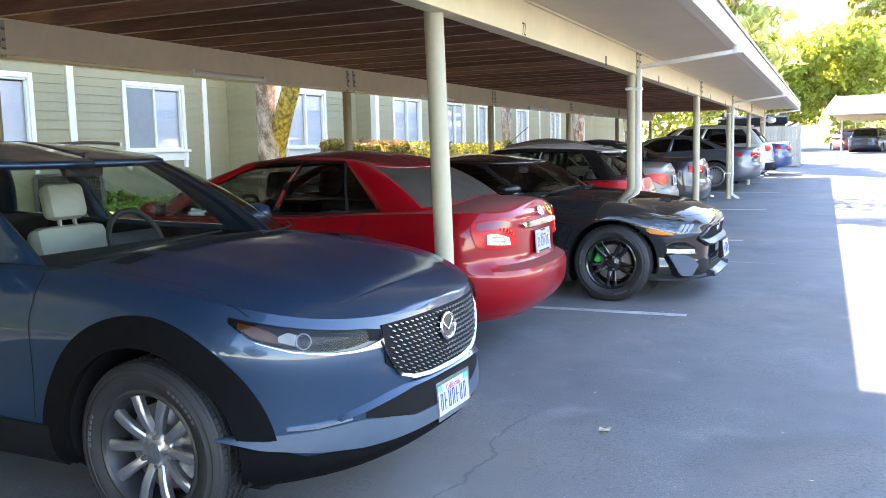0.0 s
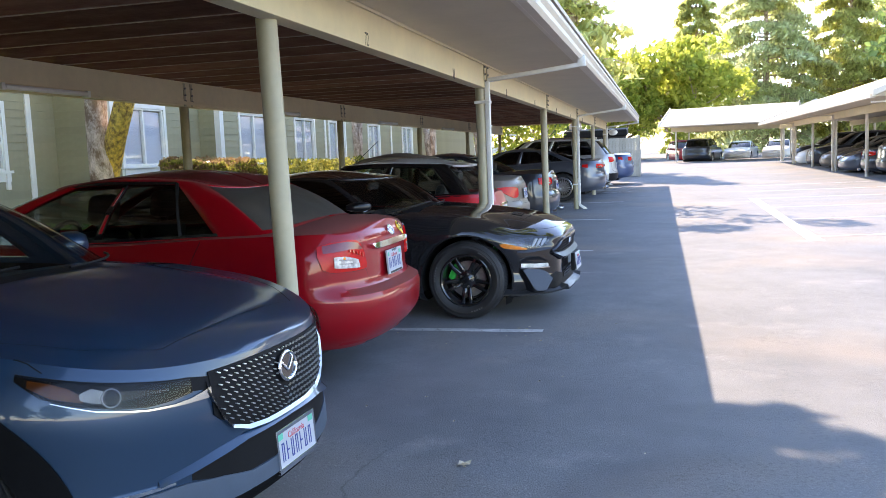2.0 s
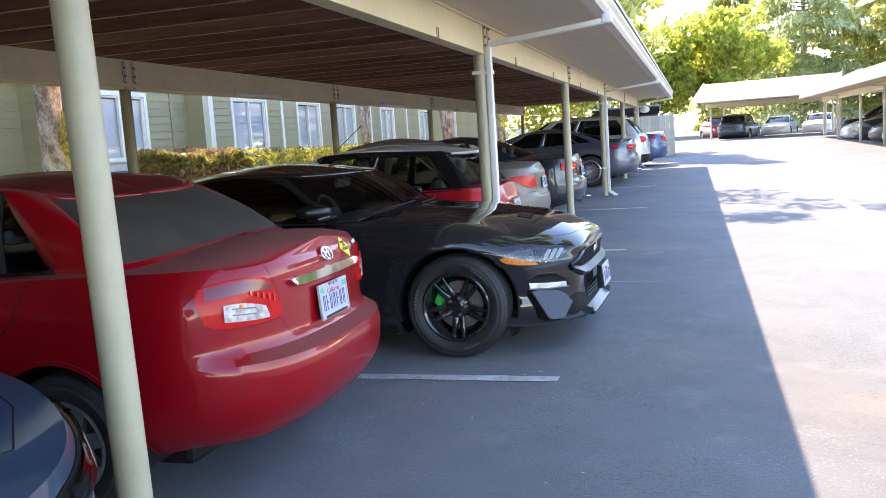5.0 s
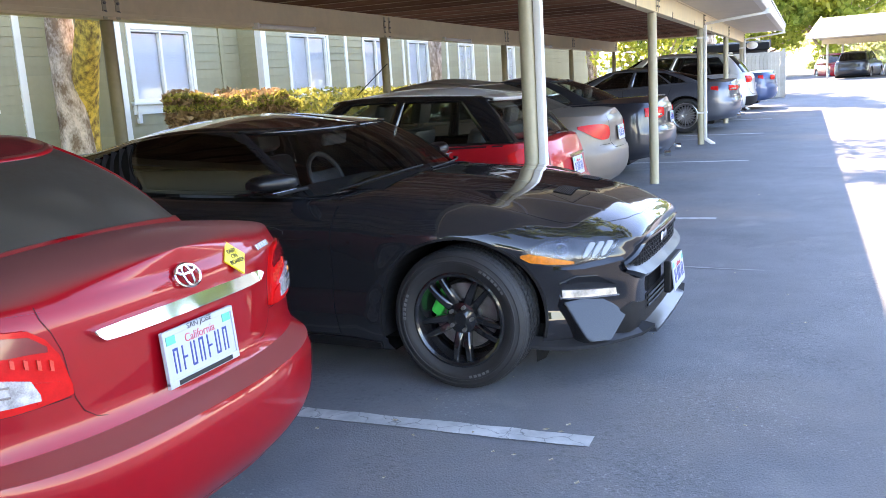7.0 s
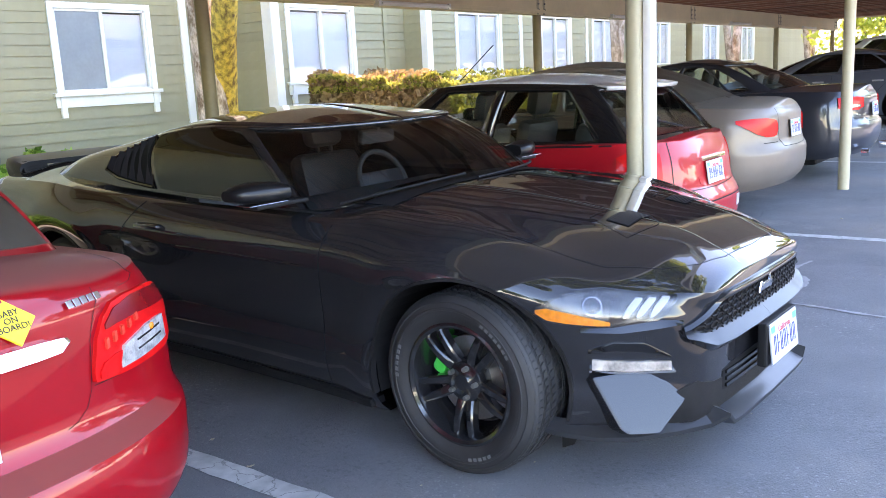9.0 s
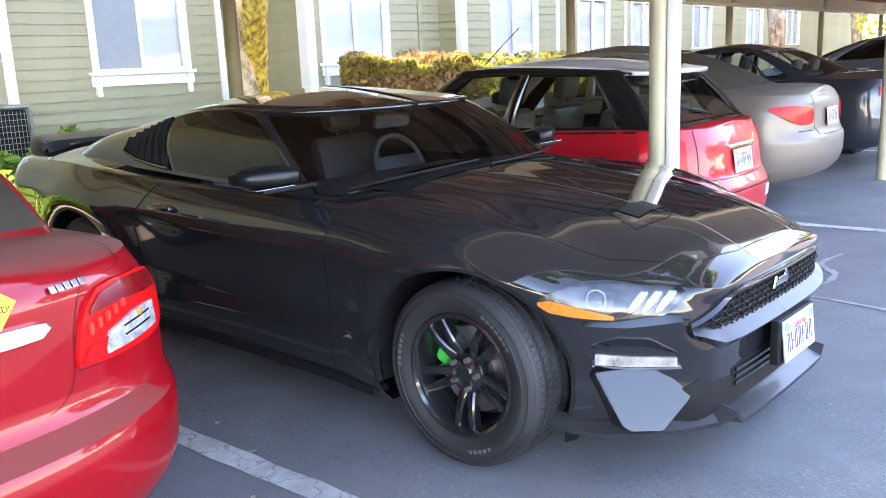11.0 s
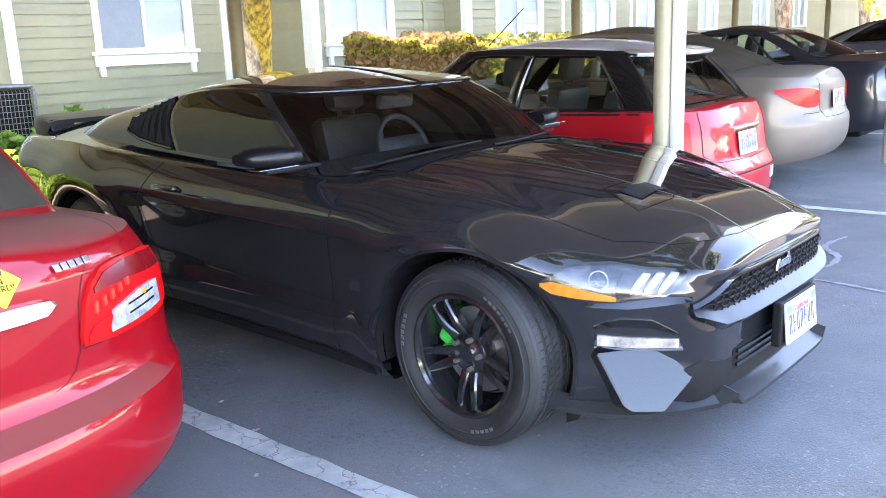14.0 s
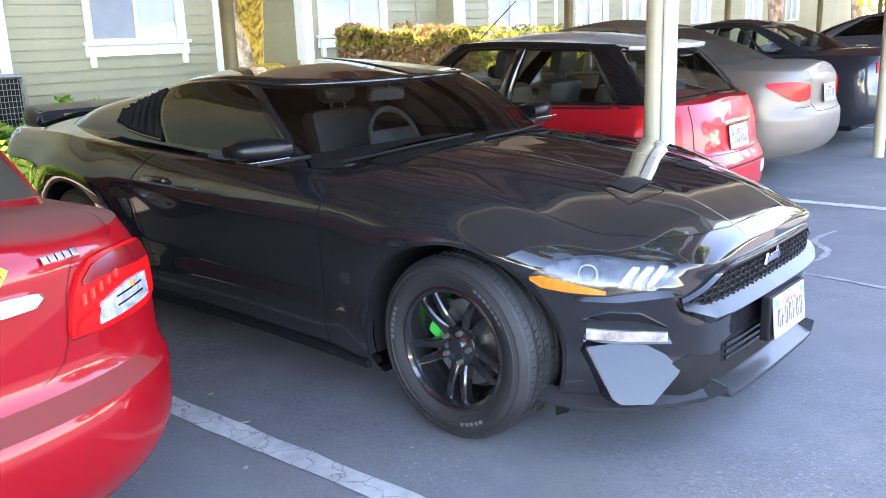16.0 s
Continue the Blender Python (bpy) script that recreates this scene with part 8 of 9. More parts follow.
# ---- planting ----
def quads(name, C, size, mat, parent=None, flat=0.0, label="", seed=1, aspect=1.0, droop=0.0):
    """Many small leaf blades, one quad each, at the centres C, turned at random; flat draws them level."""
    rng = np.random.default_rng(seed)
    n = len(C)
    a = rng.normal(size=(n, 3))
    a[:, 2] *= 1 - flat
    a[:, 2] -= droop
    a /= np.linalg.norm(a, axis=1, keepdims=True)
    b = np.cross(a, rng.normal(size=(n, 3)) * (1, 1, 0.3))
    if flat:
        b = np.cross(a, np.array([0, 0, 1.0]) + 0.8 * rng.normal(size=(n, 3)))
    b /= np.linalg.norm(b, axis=1, keepdims=True) + 1e-9
    s = size * rng.uniform(0.6, 1.3, (n, 1))
    a, b = a * s * aspect, b * s * 0.6
    V = np.stack([C - a, C + b * 0.9 - a * 0.1, C + a, C - b * 0.9 - a * 0.1], 1).reshape(-1, 3)
    me = bpy.data.meshes.new(name)
    me.vertices.add(4 * n)
    me.vertices.foreach_set("co", V.astype(np.float32).ravel())
    me.loops.add(4 * n)
    me.loops.foreach_set("vertex_index", np.arange(4 * n, dtype=np.int32))
    me.polygons.add(n)
    me.polygons.foreach_set("loop_start", np.arange(0, 4 * n, 4, dtype=np.int32))
    me.materials.append(mat)
    me.update(calc_edges=True)
    me.validate()
    ob = new(name, me)
    if parent is not None:
        ob.parent = parent
    if label:
        ob["label"] = label
    return ob


def clump_points(rng, n, centres, radii, squash=0.7):
    k = rng.integers(0, len(centres), n)
    d = rng.normal(size=(n, 3))
    d /= np.linalg.norm(d, axis=1, keepdims=True)
    r = radii[k, None] * rng.uniform(0.55, 1.0, (n, 1))
    return centres[k] + d * r * (1, 1, squash)


def limb(bm, p, d, length, r, rng, depth, tips, split=3, bend=0.35):
    """A limb that tapers, bends and forks."""
    pts, radii = [Vector(p)], [r]
    d = Vector(d).normalized()
    for k in range(4):
        d = (d + Vector(rng.normal(size=3)) * bend * 0.35 + Vector((0, 0, 0.06))).normalized()
        pts.append(pts[-1] + d * length / 4)
        radii.append(r * (1 - 0.14 * (k + 1)))
    add_tube(bm, pts, radii, 8 if r > 0.05 else 5)
    if depth == 0:
        tips.append(pts[-1])
        return
    for k in range(split):
        nd = (d + Vector(rng.normal(size=3)) * 0.65).normalized()
        limb(bm, pts[-1 if k else -2], nd, length * 0.72, radii[-1] * 0.72, rng, depth - 1, tips, split, bend)


def broadleaf(x, y, height, spread, label, leaf, bark, seed, leaves=7000, size=0.16, trunk=0.3, clear=0.35, group="trees", low=None):
    rng = np.random.default_rng(seed)
    z0 = ground_z(x, y)
    t = thing("tree", label, "tree", group, pose(x, y, z0))
    bm, tips = bmesh.new(), []
    h0 = height * clear
    pts = [(0.15 * k * rng.normal() * 0.3, 0.15 * k * rng.normal() * 0.3, -0.1 + h0 * k / 4) for k in range(5)]
    add_tube(bm, pts, [trunk * (1 - 0.08 * k) for k in range(5)], 10)
    for k in range(5):
        a = 2 * math.pi * k / 5 + rng.uniform(0, 0.8)
        limb(bm, pts[-1 if k % 2 else -2], (math.cos(a), math.sin(a), 0.9), (height - h0) * 0.42, trunk * 0.5, rng, 2, tips)
    part("trunk", bm, bark, t, smooth=50)
    top = height - 0.16 * height
    n = 60
    c = rng.normal(size=(n, 3))
    c /= np.linalg.norm(c, axis=1, keepdims=True)
    c = c * rng.uniform(0.35, 1.0, (n, 1)) * (spread, spread, (height - (low or h0)) * 0.5)
    c[:, 2] += ((low or h0) + height) / 2
    c = np.r_[c, np.array([tuple(p) for p in tips])]
    C = clump_points(rng, leaves, c, rng.uniform(0.16, 0.34, len(c)) * spread)
    quads("crown", C, size, leaf, t, seed=seed)
    return t


def cedar(x, y, height, spread, label, seed, leaf, leaves=11000, base=1.2):
    """A conifer with level, drooping boughs in tiers."""
    rng = np.random.default_rng(seed)
    t = thing("tree", label, "tree", "trees", pose(x, y, ground_z(x, y)))
    bm = bmesh.new()
    add_tube(bm, [(0, 0, -0.1), (0.1, 0, height * 0.5), (0, 0.1, height)], [0.35, 0.2, 0.03], 10)
    pts = []
    tiers = int(height / 1.1)
    for k in range(tiers):
        z = base + (height - base) * k / tiers
        r = spread * (1 - (k / tiers) ** 1.4) * rng.uniform(0.75, 1.1) + 0.3
        for q in range(7):
            a = 2 * math.pi * (q + 0.5 * (k % 2)) / 7 + rng.uniform(-0.3, 0.3)
            rr = r * rng.uniform(0.5, 1.15)
            z = base + (height - base) * k / tiers + rng.uniform(-0.55, 0.55)
            bough = [(rr * s * math.cos(a), rr * s * math.sin(a), z + 0.35 * rr * s * (0.6 - s)) for s in (0, 0.33, 0.66, 1.0)]
            add_tube(bm, bough, [0.06, 0.045, 0.03, 0.012], 5)
            m = max(6, int(leaves / tiers / 7))
            s = rng.uniform(0.15, 1.0, m) ** 0.7
            w = rng.normal(0, 0.12 * rr, m)
            pts.append(np.stack([rr * s * math.cos(a) - w * math.sin(a), rr * s * math.sin(a) + w * math.cos(a), z + 0.35 * rr * s * (0.6 - s) - np.abs(rng.normal(0, 0.20, m)) * (0.4 + s) - 0.3 * np.abs(w)], 1))
    part("trunk", bm, M_BARK, t, smooth=50)
    quads("crown", np.concatenate(pts), 0.19, leaf, t, flat=0.3, seed=seed, aspect=1.8, droop=0.9)
    return t


# strip of planting between carport and house
bed = [(x, y, 0.05 + 0.03 * math.sin(3 * x + y)) for x in np.linspace(-9.4, -4.3, 12) for y in np.linspace(-27, 40, 60)]
tagged(mesh_object("planting_bed", bed, [(i * 60 + j, (i + 1) * 60 + j, (i + 1) * 60 + j + 1, i * 60 + j + 1) for i in range(11) for j in range(59)], M_SOIL, smooth=60), "bare soil bed beside the apartment house", "soil", kind="structure")
kb = bmesh.new()
add_box(kb, (-4.38, -27, 0.0), (-4.22, 30, 0.15), 0.02)
tagged(part("kerb", kb, M_CONCRETE, None), "grey concrete kerb along the planting bed", "kerb", kind="structure")
rng = np.random.default_rng(5)
n = 16000
C = np.stack([rng.uniform(-9.2, -4.45, n), rng.uniform(-6.5, 13.0, n), rng.uniform(0.08, 0.30, n)], 1)
C[:, 2] += 0.22 * (np.sin(1.7 * C[:, 0] + 1) * np.sin(1.3 * C[:, 1]) > 0.1) * rng.uniform(0, 1, n) + 0.10 * rng.uniform(0, 1, n)
mound = np.stack([rng.uniform(-5.7, -4.5, 9000), rng.uniform(0.5, 8.5, 9000), rng.uniform(0.1, 1.0, 9000)], 1)
mound[:, 2] *= 0.45 + 0.25 * np.sin(2.1 * mound[:, 1]) * np.sin(3.0 * mound[:, 0]) + 0.15 * rng.uniform(0, 1, 9000)
C = np.r_[C, mound]
for x0, x1, y0, y1, top, count in ((-9.2, -8.5, 6.3, 8.0, 0.84, 2600), (-8.45, -7.7, 4.5, 6.2, 0.72, 2600)):
    px, py = rng.uniform(x0, x1, count), rng.uniform(y0, y1, count)
    lump = 0.80 + 0.2 * np.sin(7.3 * py + 3 * px) * np.sin(4.1 * py)
    C = np.r_[C, np.stack([px, py, 0.25 + (top * lump - 0.25) * rng.uniform(0, 1, count) ** 0.6], 1)]
tagged(quads("ivy", C, 0.065, M_IVY, flat=0.4, seed=6), "low green ivy covering the planting bed", "ground cover", kind="stuff")


def clipped_hedge(y0, y1, x0, x1, z0, z1, seed, name_mat, dry, n=11000, green=0.35):
    rng = np.random.default_rng(seed)
    h = thing("hedge", "clipped yellow-green hedge with dry brown twigs below", "hedge", "hedges", pose((x0 + x1) / 2, (y0 + y1) / 2, 0))
    lx, ly = (x1 - x0) / 2, (y1 - y0) / 2
    bm = bmesh.new()
    for k in range(70):
        p = (rng.uniform(-lx, lx) * 0.6, rng.uniform(-ly, ly) * 0.95, 0.0)
        q = (p[0] + rng.normal(0, 0.15), p[1] + rng.normal(0, 0.15), rng.uniform(0.6, 0.95) * z1)
        add_tube(bm, [p, ((p[0] + q[0]) / 2 + 0.03, (p[1] + q[1]) / 2, q[2] / 2), q], [0.02, 0.014, 0.006], 5)
    part("twig_thicket", bm, M_BARK, h)

    def cloud(m, za, zb, shell):
        u = rng.uniform(-1, 1, (m, 3))
        ax = rng.integers(0, 3, m)
        for a in range(3):
            on = (ax == a) & (rng.uniform(0, 1, m) < shell)
            u[on, a] = np.sign(u[on, a]) * rng.uniform(0.86, 1.05, on.sum())
        lump = 0.07 * np.sin(5 * u[:, 1] * ly) + 0.05 * np.sin(11 * u[:, 1] * ly + 2 * u[:, 0])
        return np.stack([u[:, 0] * lx * (1 + lump * 0.6), u[:, 1] * ly, (za + zb) / 2 + u[:, 2] * (zb - za) / 2 + lump * (u[:, 2] > 0)], 1)

    quads("leaves", cloud(n, z0 + green * (z1 - z0), z1, 0.85), 0.045, name_mat, h, seed=seed)
    quads("dry_leaves", cloud(int(n * (0.35 + green)), z0, z0 + (0.27 + 0.82 * green) * (z1 - z0), 0.85), 0.045, dry, h, seed=seed + 1)
    return h


clipped_hedge(9.2, 11.05, -6.55, -5.55, 0.25, 1.47, 21, M_HEDGE, M_HEDGEDRY, n=12000, green=0.92)
clipped_hedge(11.05, 17.0, -6.45, -5.6, 0.25, 1.45, 22, M_HEDGE, M_HEDGE)

# twin-trunk tree with ochre lichen; its unseen crown spreads high over the carport
tt = thing("tree", "twin-trunk tree with flaking bark and ochre lichen", "tree", "courtyard trees", pose(-6.1, 7.5, 0))
rng = np.random.default_rng(31)
bm = bmesh.new()
add_tube(bm, [(-0.46, 0.06, -0.1), (-0.45, 0.04, 0.6), (-0.44, 0.0, 1.3), (-0.44, -0.03, 2.2), (-0.3, -0.15, 3.4), (0.8, -0.4, 5.6), (2.0, -0.4, 7.6)], [0.27, 0.22, 0.18, 0.165, 0.16, 0.14, 0.08], 14)
part("trunk", bm, M_BARK, tt, "flaking brown and grey bark", smooth=60)
bm = bmesh.new()
add_tube(bm, [(-0.66, 0.30, -0.1), (-0.59, 0.262, 0.8), (-0.46, 0.195, 1.4), (-0.30, 0.105, 1.71), (-0.12, -0.01, 2.0), (0.10, -0.13, 2.35), (0.45, -0.30, 3.0), (1.3, -0.5, 5.0), (2.5, -0.7, 7.4)], [0.22, 0.19, 0.172, 0.165, 0.155, 0.15, 0.14, 0.1, 0.07], 14)
tips = []
part("second_trunk", bm, M_LICHEN, tt, "bark crusted with ochre lichen", smooth=60)
bm = bmesh.new()
for k in range(9):
    a = 2 * math.pi * k / 9
    limb(bm, (1.9 + 0.3 * math.cos(a), -1.3 + 0.5 * math.sin(a), 7.2), (math.cos(a) + 0.8, math.sin(a) - 0.6, 0.45), 2.0, 0.06, rng, 1, tips)
part("boughs", bm, M_BARK, tt, smooth=60)
c = np.array([tuple(p) for p in tips])
# unseen leaf clumps added beyond the boughs to cast dappled shade on the lane
c = np.r_[c[c[:, 1] < 0.2], np.stack([rng.uniform(3.5, 11.5, 130), rng.uniform(-12.5, 0.1, 130), rng.uniform(7.8, 9.2, 130)], 1)]
quads("crown", clump_points(rng, 34000, c, rng.uniform(0.5, 1.0, len(c))), 0.19, M_LEAF, tt, seed=33)


def courtyard_tree(y, x, lean, seed, bark, reach=()):
    rng = np.random.default_rng(seed)
    t = thing("tree", "slim courtyard tree with pale flaking bark", "tree", "courtyard trees", pose(x, y, 0))
    bm, tips = bmesh.new(), []
    add_tube(bm, [(0, 0, -0.1), (0.02, lean * 0.2, 0.8), (0, lean * 0.5, 1.7), (0.05, lean, 2.9), (0.3, lean * 1.5, 5.0)], [0.17, 0.14, 0.12, 0.11, 0.08], 12)
    add_tube(bm, [(0, 0, 0.7), (0.03, -lean * 0.5, 1.5), (0, -lean * 1.1, 2.6), (0.3, -lean * 1.6, 4.6)], [0.12, 0.1, 0.09, 0.06], 10)
    for k in range(6):
        a = k
        limb(bm, (0.3, lean * 1.4, 4.7), (math.cos(a), math.sin(a), 0.7), 1.5, 0.05, rng, 1, tips)
    for px, py, pz in reach:
        add_tube(bm, [(0.3, lean * 1.4, 4.7), (0.5 * px, 0.5 * py, 0.5 * (4.7 + pz) + 0.4), (px, py, pz)], [0.07, 0.05, 0.03], 8)
        tips += [Vector((px + rng.normal(0, 0.6), py + rng.normal(0, 0.6), pz + rng.normal(0, 0.3))) for _ in range(4)]
    part("trunk", bm, bark, t, smooth=60)
    c = np.array([tuple(p) for p in tips])
    quads("crown", clump_points(rng, 3500, c, rng.uniform(0.5, 0.9, len(c))), 0.12, M_LEAF, t, seed=seed)


# reach: unseen boughs added over the roof to drop shade patches on the lane
courtyard_tree(17.4, -5.9, 0.10, 41, M_BARK, reach=((5.9, 0.4, 7.6), (5.2, 3.6, 7.4)))
courtyard_tree(24.0, -5.7, 0.45, 42, M_BARK)
courtyard_tree(31.0, -5.5, 0.5, 43, M_BARK)
broadleaf(-3.5, 31.5, 4.6, 1.8, "leafy light green shrub tree past the carport", M_LEAF, M_BARK, 44, leaves=4500, size=0.11, trunk=0.08, clear=0.25, group="shrubs", low=0.6)

# ---- far end of the lot ----
M_FENCE = material("weathered_fence_board", (0.36, 0.33, 0.26), 0.8, color2=(0.50, 0.46, 0.38), scale=3, bump=0.001, bump_scale=60, per_object=0.12)
fence = thing("fence", "pale weathered board enclosure beside the lane", "fence", m=pose(-2.6, 32.4, ground_z(0, 32.4)))
fb = bmesh.new()
add_box(fb, (-0.065, -0.012, 0.03), (0.065, 0.012, 1.62), 0.004)
first = part("board", fb, M_FENCE, fence)
for k in range(1, 27):
    b = new("board", first.data)
    b.parent, b.location = fence, (0.135 * k, 0, 0)
for k in range(22):
    b = new("board", first.data)
    b.parent, b.matrix_local = fence, pose(3.56, 0.07 + 0.135 * k, 0, 0, 0, 90)
for x in (0.0, 1.8, 3.56):
    box_part("post", (x - 0.05, 0.015, 0), (x + 0.05, 0.11, 1.70), M_FENCE, fence)
box_part("rail", (-0.05, 0.013, 1.50), (3.56, 0.05, 1.60), M_FENCE, fence)
dumpster = thing("waste_container", "dark blue-grey steel waste container behind the fence", "waste container", m=pose(-0.9, 34.4, ground_z(0, 34)))
bm = bmesh.new()
add_box(bm, (-1.3, -0.8, 0.1), (1.3, 0.8, 1.75), 0.03)
part("bin", bm, M_PAINTGREY, dumpster)
for k in range(6):
    box_part("rib", (-1.15 + 0.45 * k, -0.86, 0.2), (-1.05 + 0.45 * k, -0.8, 1.65), M_PAINTGREY, dumpster, 0.01)
bm = bmesh.new()
add_box(bm, (-1.35, -0.85, 1.76), (1.35, 0.85, 2.05), 0.05, pose(0, 0, 0, 4, 0, 0))
part("lid", bm, M_BLACK, dumpster)
wallb = bmesh.new()
add_box(wallb, (-14, 62, 0.3), (-0.2, 62.3, 2.2), 0.02)
tagged(part("wall_far", wallb, M_TRIM, None), "pale wall at the far end of the lot", "wall", kind="structure")
lampt = thing("flood_lamp", "small white flood lamp on the last carport post", "lamp", m=pose(0.28, 25.95, 2.09))
bm = bmesh.new()
bmesh.ops.create_uvsphere(bm, u_segments=16, v_segments=10, radius=0.13, matrix=Matrix.Diagonal((1.2, 1, 0.8, 1)))
part("shade", bm, M_TRIM, lampt, smooth=60)
bm = bmesh.new()
add_tube(bm, [(-0.28, 0, 0.0), (-0.1, 0, 0.02)], 0.025, 8)
part("arm", bm, M_STEEL, lampt)


def far_carport(m, length, label, depth=4.8, eave=1.0):
    """A gabled carport; its front row of posts stands at x 0, facing -x, from y 0 to length."""
    c = thing("carport", label, "carport", "far carports", m)
    n = max(1, round(length / 5.2))
    for k in range(n + 1):
        for x in (0.0, 3.6):
            bm = bmesh.new()
            add_tube(bm, [(x, length * k / n, -0.2), (x, length * k / n, 2.2)], 0.055, 12)
            part("post", bm, M_GUTTER, c, smooth=40)
    for x in (0.0, 3.6):
        box_part("beam", (x - 0.06, -0.3, 2.12), (x + 0.06, length + 0.3, 2.38), M_CREAM, c)
    box_part("soffit", (-eave, -0.3, 2.40), (depth - 0.1, length + 0.3, 2.44), M_SOFFIT, c, 0)
    xr, zr = (depth - eave) / 2, 3.62
    gx = [(-eave - 0.1, 2.48), (xr, zr), (depth, 2.48), (depth, 2.44), (xr, zr - 0.05), (-eave - 0.1, 2.44)]
    V = [(x, y, z) for y in (-0.7, length + 0.7) for x, z in gx]
    F = [(k, (k + 1) % 6, 6 + (k + 1) % 6, 6 + k) for k in range(6)] + [(0, 1, 4, 5), (1, 2, 3, 4), (11, 10, 7, 6), (10, 9, 8, 7)]
    mesh_object("roof", V, F, M_ROOFTILE, c, "sunlit pale shingle roof")
    for y in (-0.35, length + 0.35):
        mesh_object("gable", [(-eave, y, 2.42), (depth, y, 2.42), (xr, y, zr - 0.08)], [(0, 1, 2)], M_SOFFIT, c)
        for a, b in (((-eave - 0.12, 2.40), (xr, zr - 0.06)), ((xr, zr - 0.06), (depth + 0.02, 2.40))):
            yy = y + math.copysign(0.37, y - length / 2)
            bm = bmesh.new()
            vs = [bm.verts.new(p) for q in (-0.02, 0.02) for p in ((a[0], yy + q, a[1]), (b[0], yy + q, b[1]), (b[0], yy + q, b[1] + 0.16), (a[0], yy + q, a[1] + 0.16))]
            for f in ((0, 1, 2, 3), (7, 6, 5, 4), (0, 4, 5, 1), (1, 5, 6, 2), (2, 6, 7, 3), (3, 7, 4, 0)):
                bm.faces.new([vs[i] for i in f])
            part("barge_board", bm, M_GUTTER, c)
    box_part("gutter", (-eave - 0.16, -0.6, 2.36), (-eave - 0.02, length + 0.6, 2.47), M_GUTTER, c)
    for k in range(0, n + 1, 2):
        bm = bmesh.new()
        add_box(bm, (-eave, length * k / n - 0.04, 2.25), (0.1, length * k / n + 0.04, 2.30), 0.01)
        add_box(bm, (-0.15, length * k / n - 0.04, 0), (-0.07, length * k / n + 0.04, 2.28), 0.01)
        part("downpipe", bm, M_GUTTER, c)
    return c


far_carport(pose(8.3, 21.0, 0.20), 26.0, "long carport across the lane with a sunlit roof")
far_carport(pose(3.6, 56.2, 0.38, 0, 0, -104), 6.4, "carport at the end of the lane with a sunlit roof", depth=5.2)

# cars across the lane
white_car, WHT = plain_sedan("sedan_car", "white sedan parked under a far carport", pose(8.2, 41.0, 0.27, 0, 0, 180), M_PAINTWHITE, 4.6, 0.89, 1.45, M_TINT)
maroon_car, MRN = plain_suv("sport_utility_car", "dark red sport utility car under a far carport", pose(4.0, 58.0, 0.40, 0, 0, -76), M_PAINTRED)
dark_suv, DSV = plain_suv("sport_utility_car", "black sport utility car under a far carport", pose(8.5 + 4.6, 25.6, 0.17), M_PAINTGREY)
far = [
    (white_car, pose(5.0 + 1.6, 56.6, 0.40, 0, 0, -104)), (white_car, pose(5.0 + 4.0, 56.0, 0.40, 0, 0, -104)),
    (dark_suv, pose(5.0, 57.3, 0.40, 0, 0, 76)), (dark_suv, pose(8.3, 38.3, 0.25, 0, 0, 180)), (cor_car, pose(8.4, 35.4, 0.23, 0, 0, 180)),
    (sport_car, pose(8.4, 32.8, 0.21, 0, 0, 180)), (fast_car, pose(8.2, 30.2, 0.20, 0, 0, 180)), (sport_car, pose(8.5 + 4.55, 27.9, 0.18)),
    (cor_car, pose(8.4 + 4.6, 23.0, 0.15)), (dark_suv, pose(8.4, 44.0, 0.30, 0, 0, 180)),
]
for src, m in far:
    copy_thing(src, m)

# trees beyond
broadleaf(3.2, 68.0, 10.0, 4.4, "bright green broadleaf tree in full sun", M_LEAF, M_BARK, 51, leaves=14000, size=0.24, clear=0.2, low=2.0)
broadleaf(-1.5, 66.0, 9.0, 3.8, "bright green broadleaf tree in full sun", M_LEAF, M_BARK, 52, leaves=9000, size=0.24, clear=0.2, low=2.0)
M_DARKLEAF = leaf_material("dark_leaf", (0.09, 0.15, 0.04), (0.26, 0.36, 0.10), 0.45)
big = cedar(11.0, 80.0, 21.0, 8.5, "tall grey-green cedar with drooping boughs", 53, M_CEDAR, 34000)
fir = cedar(18.5, 82.0, 20.0, 7.0, "tall yellow-green conifer behind the far carports", 57, M_CONIFER, 28000)
copy_thing(big, pose(25.0, 86.0, 0.5, 0, 0, 160))
copy_thing(fir, pose(5.5, 92.0, 0.5, 0, 0, 50))
pine = cedar(-2.2, 38.0, 15.0, 3.0, "tall pine with a red-brown trunk behind the fence", 54, M_CONIFER, 6500, base=4.2)
oak = broadleaf(22.0, 62.0, 12.0, 5.0, "dark green tree behind the far carports", M_DARKLEAF, M_BARK, 55, leaves=9000, size=0.30, clear=0.2, low=1.5)
for x, y, a in ((27, 48, 40), (29, 36, 90), (18, -40, 30), (6, -46, 120), (-6, -44, 200), (-18, 44, 15), (-16, 60, 75), (-9, 74, 130)):
    copy_thing(oak, pose(x, y, ground_z(x, y), 0, 0, a))
copy_thing(oak, pose(30, 74, 0.5, 0, 0, 250))

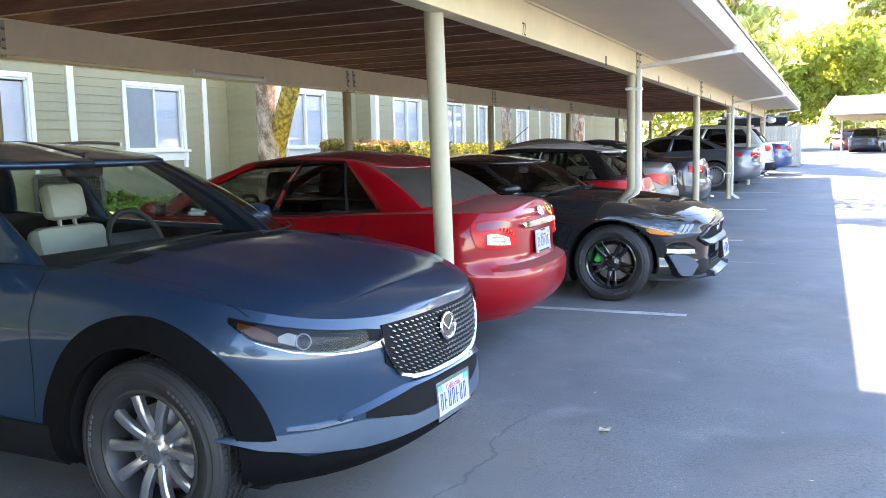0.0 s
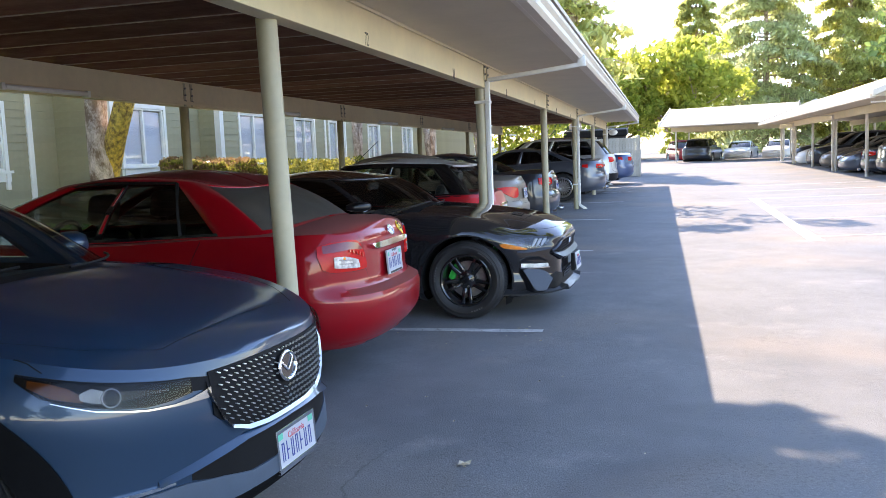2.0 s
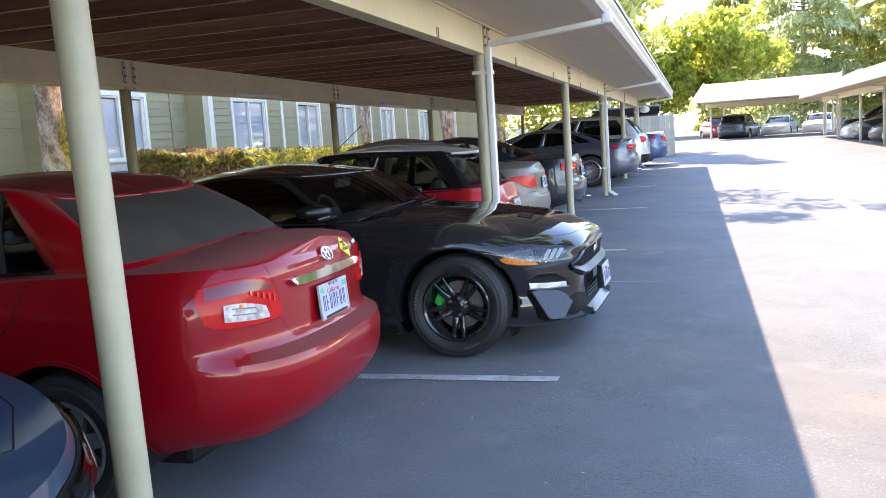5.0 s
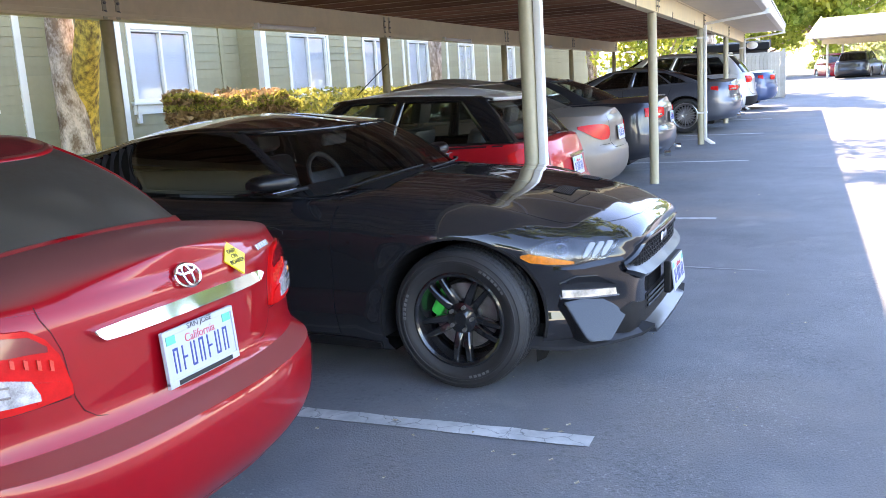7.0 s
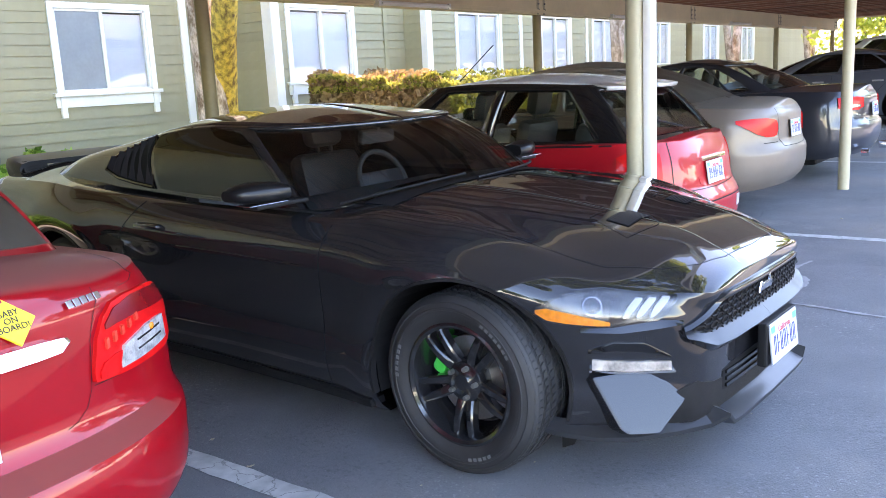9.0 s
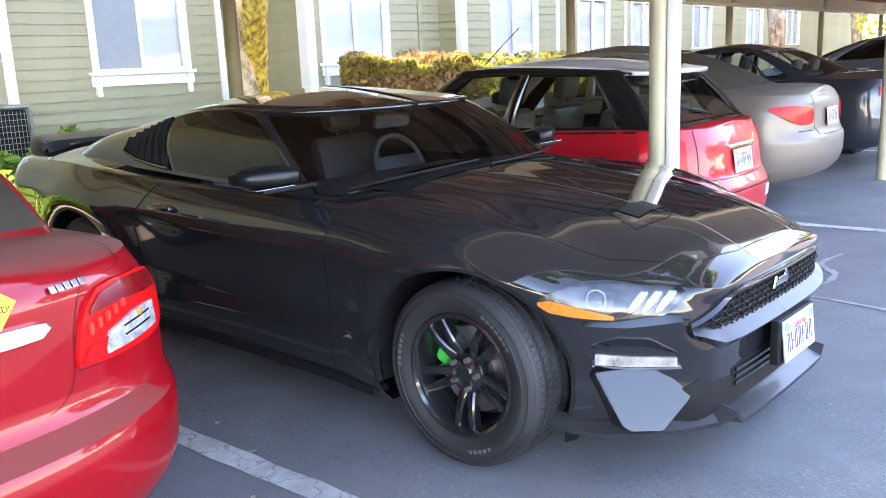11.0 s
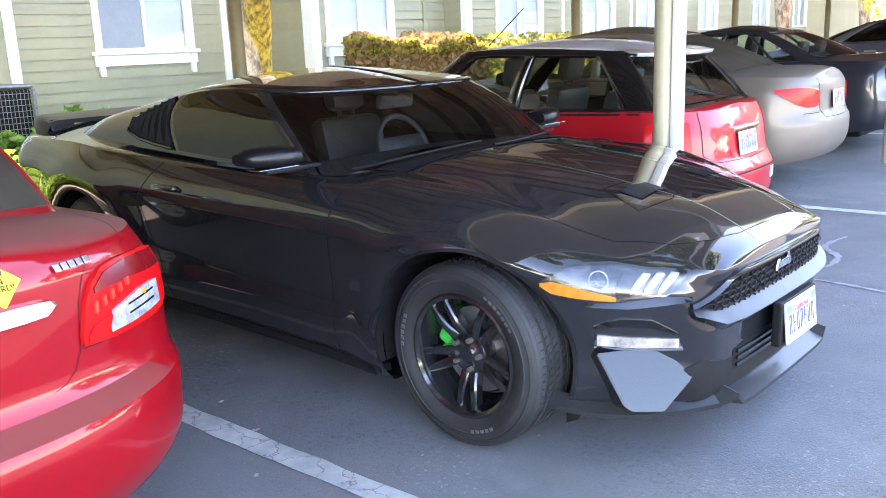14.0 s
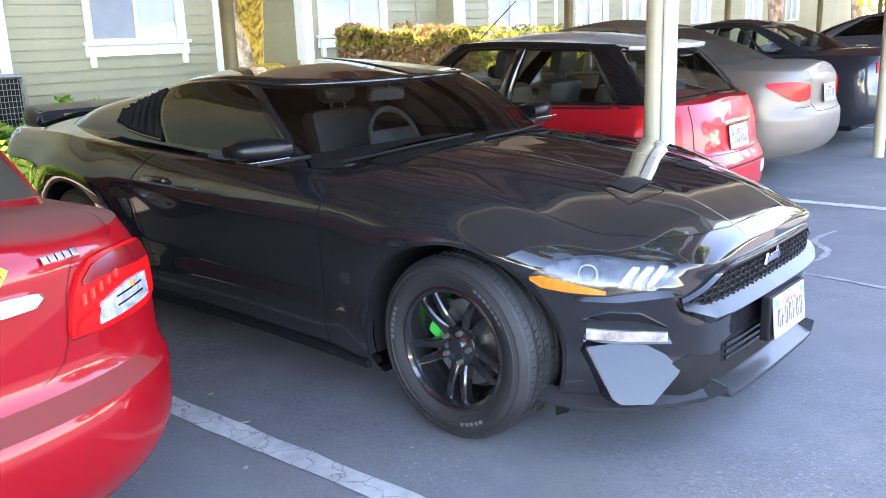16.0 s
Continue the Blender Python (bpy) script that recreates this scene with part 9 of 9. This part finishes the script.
# ---- small things ----
# tube lamps under the rear beam
for k in range(-1, 6):
    y = 2.07 + 5.1 * k
    t = thing("tube_lamp", "slim unlit fluorescent tube lamp on the beam", "lamp", "tube lamps", pose(-3.56, y, 2.205))
    bm = bmesh.new()
    add_tube(bm, [(0.02, 0.06, 0), (0.02, 1.14, 0)], 0.024, 12)
    part("tube", bm, M_TRIM, t, smooth=50)
    for q in (0.0, 1.14):
        box_part("holder", (-0.03, q + 0.01, -0.03), (0.042, q + 0.05, 0.032), M_TRIM, t)
# bay numbers on the front beam
M_NUMBER = material("dark_number_paint", (0.05, 0.04, 0.03), 0.6)
num = thing("bay_number", "dark painted bay number on the cream beam", "number", "bay numbers", pose(0.0605, 1.27, 2.235))
lettering("digits", "72", 0.125, M_NUMBER, num, Matrix.Identity(4), width=0.62)
for y in (-3.9, -1.3, 3.70, 6.5, 8.95, 11.7, 14.2, 16.9):
    b = thing("bay_number", "small dark bay mark on the cream beam", "number", "bay numbers", pose(0.0605, y, 2.22))
    box_part("digit", (-0.001, -0.03, -0.045), (0.0015, -0.012, 0.045), M_NUMBER, b, 0)
    box_part("digit", (-0.001, 0.012, -0.045), (0.0015, 0.030, 0.045), M_NUMBER, b, 0)
# outdoor cooling unit by the wall
ac = thing("cooling_unit", "grey outdoor air conditioning unit with a wire guard", "air conditioner", m=pose(-8.9, 5.46, 0.32))
box_part("base", (-0.38, -0.38, -0.33), (0.38, 0.38, 0.08), M_CONCRETE, ac, 0.01)
bm = bmesh.new()
add_box(bm, (-0.33, -0.33, 0.08), (0.33, 0.33, 0.80), 0.03)
part("core", bm, M_BLACK, ac)
bm = bmesh.new()
add_box(bm, (-0.36, -0.36, 0.80), (0.36, 0.36, 0.86), 0.03)
for x in (-0.35, 0.35):
    for y in (-0.35, 0.35):
        add_box(bm, (x - 0.02, y - 0.02, 0.08), (x + 0.02, y + 0.02, 0.80), 0.006)
part("cabinet", bm, M_STEEL, ac)
bm = bmesh.new()
for k in range(15):
    q = -0.33 + 0.047 * k
    for s in (-0.352, 0.352):
        add_tube(bm, [(q, s, 0.09), (q, s, 0.80)], 0.004, 4)
        add_tube(bm, [(s, q, 0.09), (s, q, 0.80)], 0.004, 4)
for k in range(10):
    z = 0.12 + 0.07 * k
    for s in (-0.352, 0.352):
        add_tube(bm, [(-0.35, s, z), (0.35, s, z)], 0.004, 4)
        add_tube(bm, [(s, -0.35, z), (s, 0.35, z)], 0.004, 4)
part("wire_guard", bm, M_STEEL, ac)
# pale dried drip marks on the asphalt
M_DRIP = material("dried_drip_mark", (0.33, 0.33, 0.33), 0.9, color2=(0.25, 0.25, 0.255), scale=9, detail=10)
for pts, wide in (([(0.53, 6.94), (0.48, 6.73), (0.48, 6.57), (0.64, 6.38), (0.65, 6.16), (0.61, 6.05)], 0.030), ([(0.62, 5.81), (0.83, 5.79), (1.08, 5.74), (1.5, 5.70)], 0.022)):
    V, F = [], []
    way = np.array(pts)
    at = np.linspace(0, len(way) - 1, 14 * (len(way) - 1))
    way = np.stack([np.interp(at, np.arange(len(way)), way[:, j]) for j in (0, 1)], 1)
    for k in range(3, len(way) - 3):
        way[k] = way[k - 3:k + 4].mean(0)
    for k, p in enumerate(way):
        d = way[min(k + 1, len(way) - 1)] - way[max(k - 1, 0)]
        nrm = np.array((-d[1], d[0])) / max(np.linalg.norm(d), 1e-6)
        w = wide * (0.35 + 0.65 * math.sin(math.pi * (k + 0.5) / len(way))) * (0.75 + 0.35 * math.sin(0.9 * k) * math.sin(0.37 * k + 1))
        for sgn in (-1, 1):
            x, y = p + sgn * w * nrm
            V.append((x, y, ground_z(x, y) + 0.004))
        if k:
            F.append((2 * k - 2, 2 * k - 1, 2 * k + 1, 2 * k))
    tagged(mesh_object("drip_mark", V, F, M_DRIP), "pale dried drip mark on grey asphalt", "stain", "drip marks")
# fallen leaves on the asphalt
rng = np.random.default_rng(8)
M_DRYLEAF = material("dry_fallen_leaf", (0.42, 0.36, 0.26), 0.8, vary=0.3, scale=20)
spots = [(1.02, -0.40), (1.55, -1.6), (0.52, -1.95), (0.3, 2.1), (0.85, 2.75), (0.1, 2.62), (-0.6, 2.3), (-0.9, 2.15), (-0.2, 2.45), (1.5, 3.1), (1.7, 4.4), (0.6, 1.75)] + [(rng.uniform(0.2, 2.0), rng.uniform(-3, 16)) for _ in range(40)] + [(rng.uniform(-1.6, 0.9), rng.uniform(2.3, 2.9)) for _ in range(14)]
for k, (x, y) in enumerate(spots):
    s = 0.032 if k < 3 else rng.uniform(0.005, 0.014)
    a = rng.uniform(0, 6.28)
    V = [(x + s * r * math.cos(a + t), y + s * r * math.sin(a + t), ground_z(x, y) + 0.006 + h * s) for t, r, h in ((0, 1.3, 0.2), (0.9, 0.6, 0.5), (1.9, 0.9, 0.1), (3.1, 1.2, 0.4), (4.2, 0.6, 0.1), (5.3, 0.9, 0.5))]
    ob = mesh_object("fallen_leaf", V, [(0, 1, 2), (0, 2, 3), (0, 3, 4), (0, 4, 5)], M_DRYLEAF)
    tagged(ob, "small dry leaf fallen on the asphalt", "leaf", "fallen leaves")
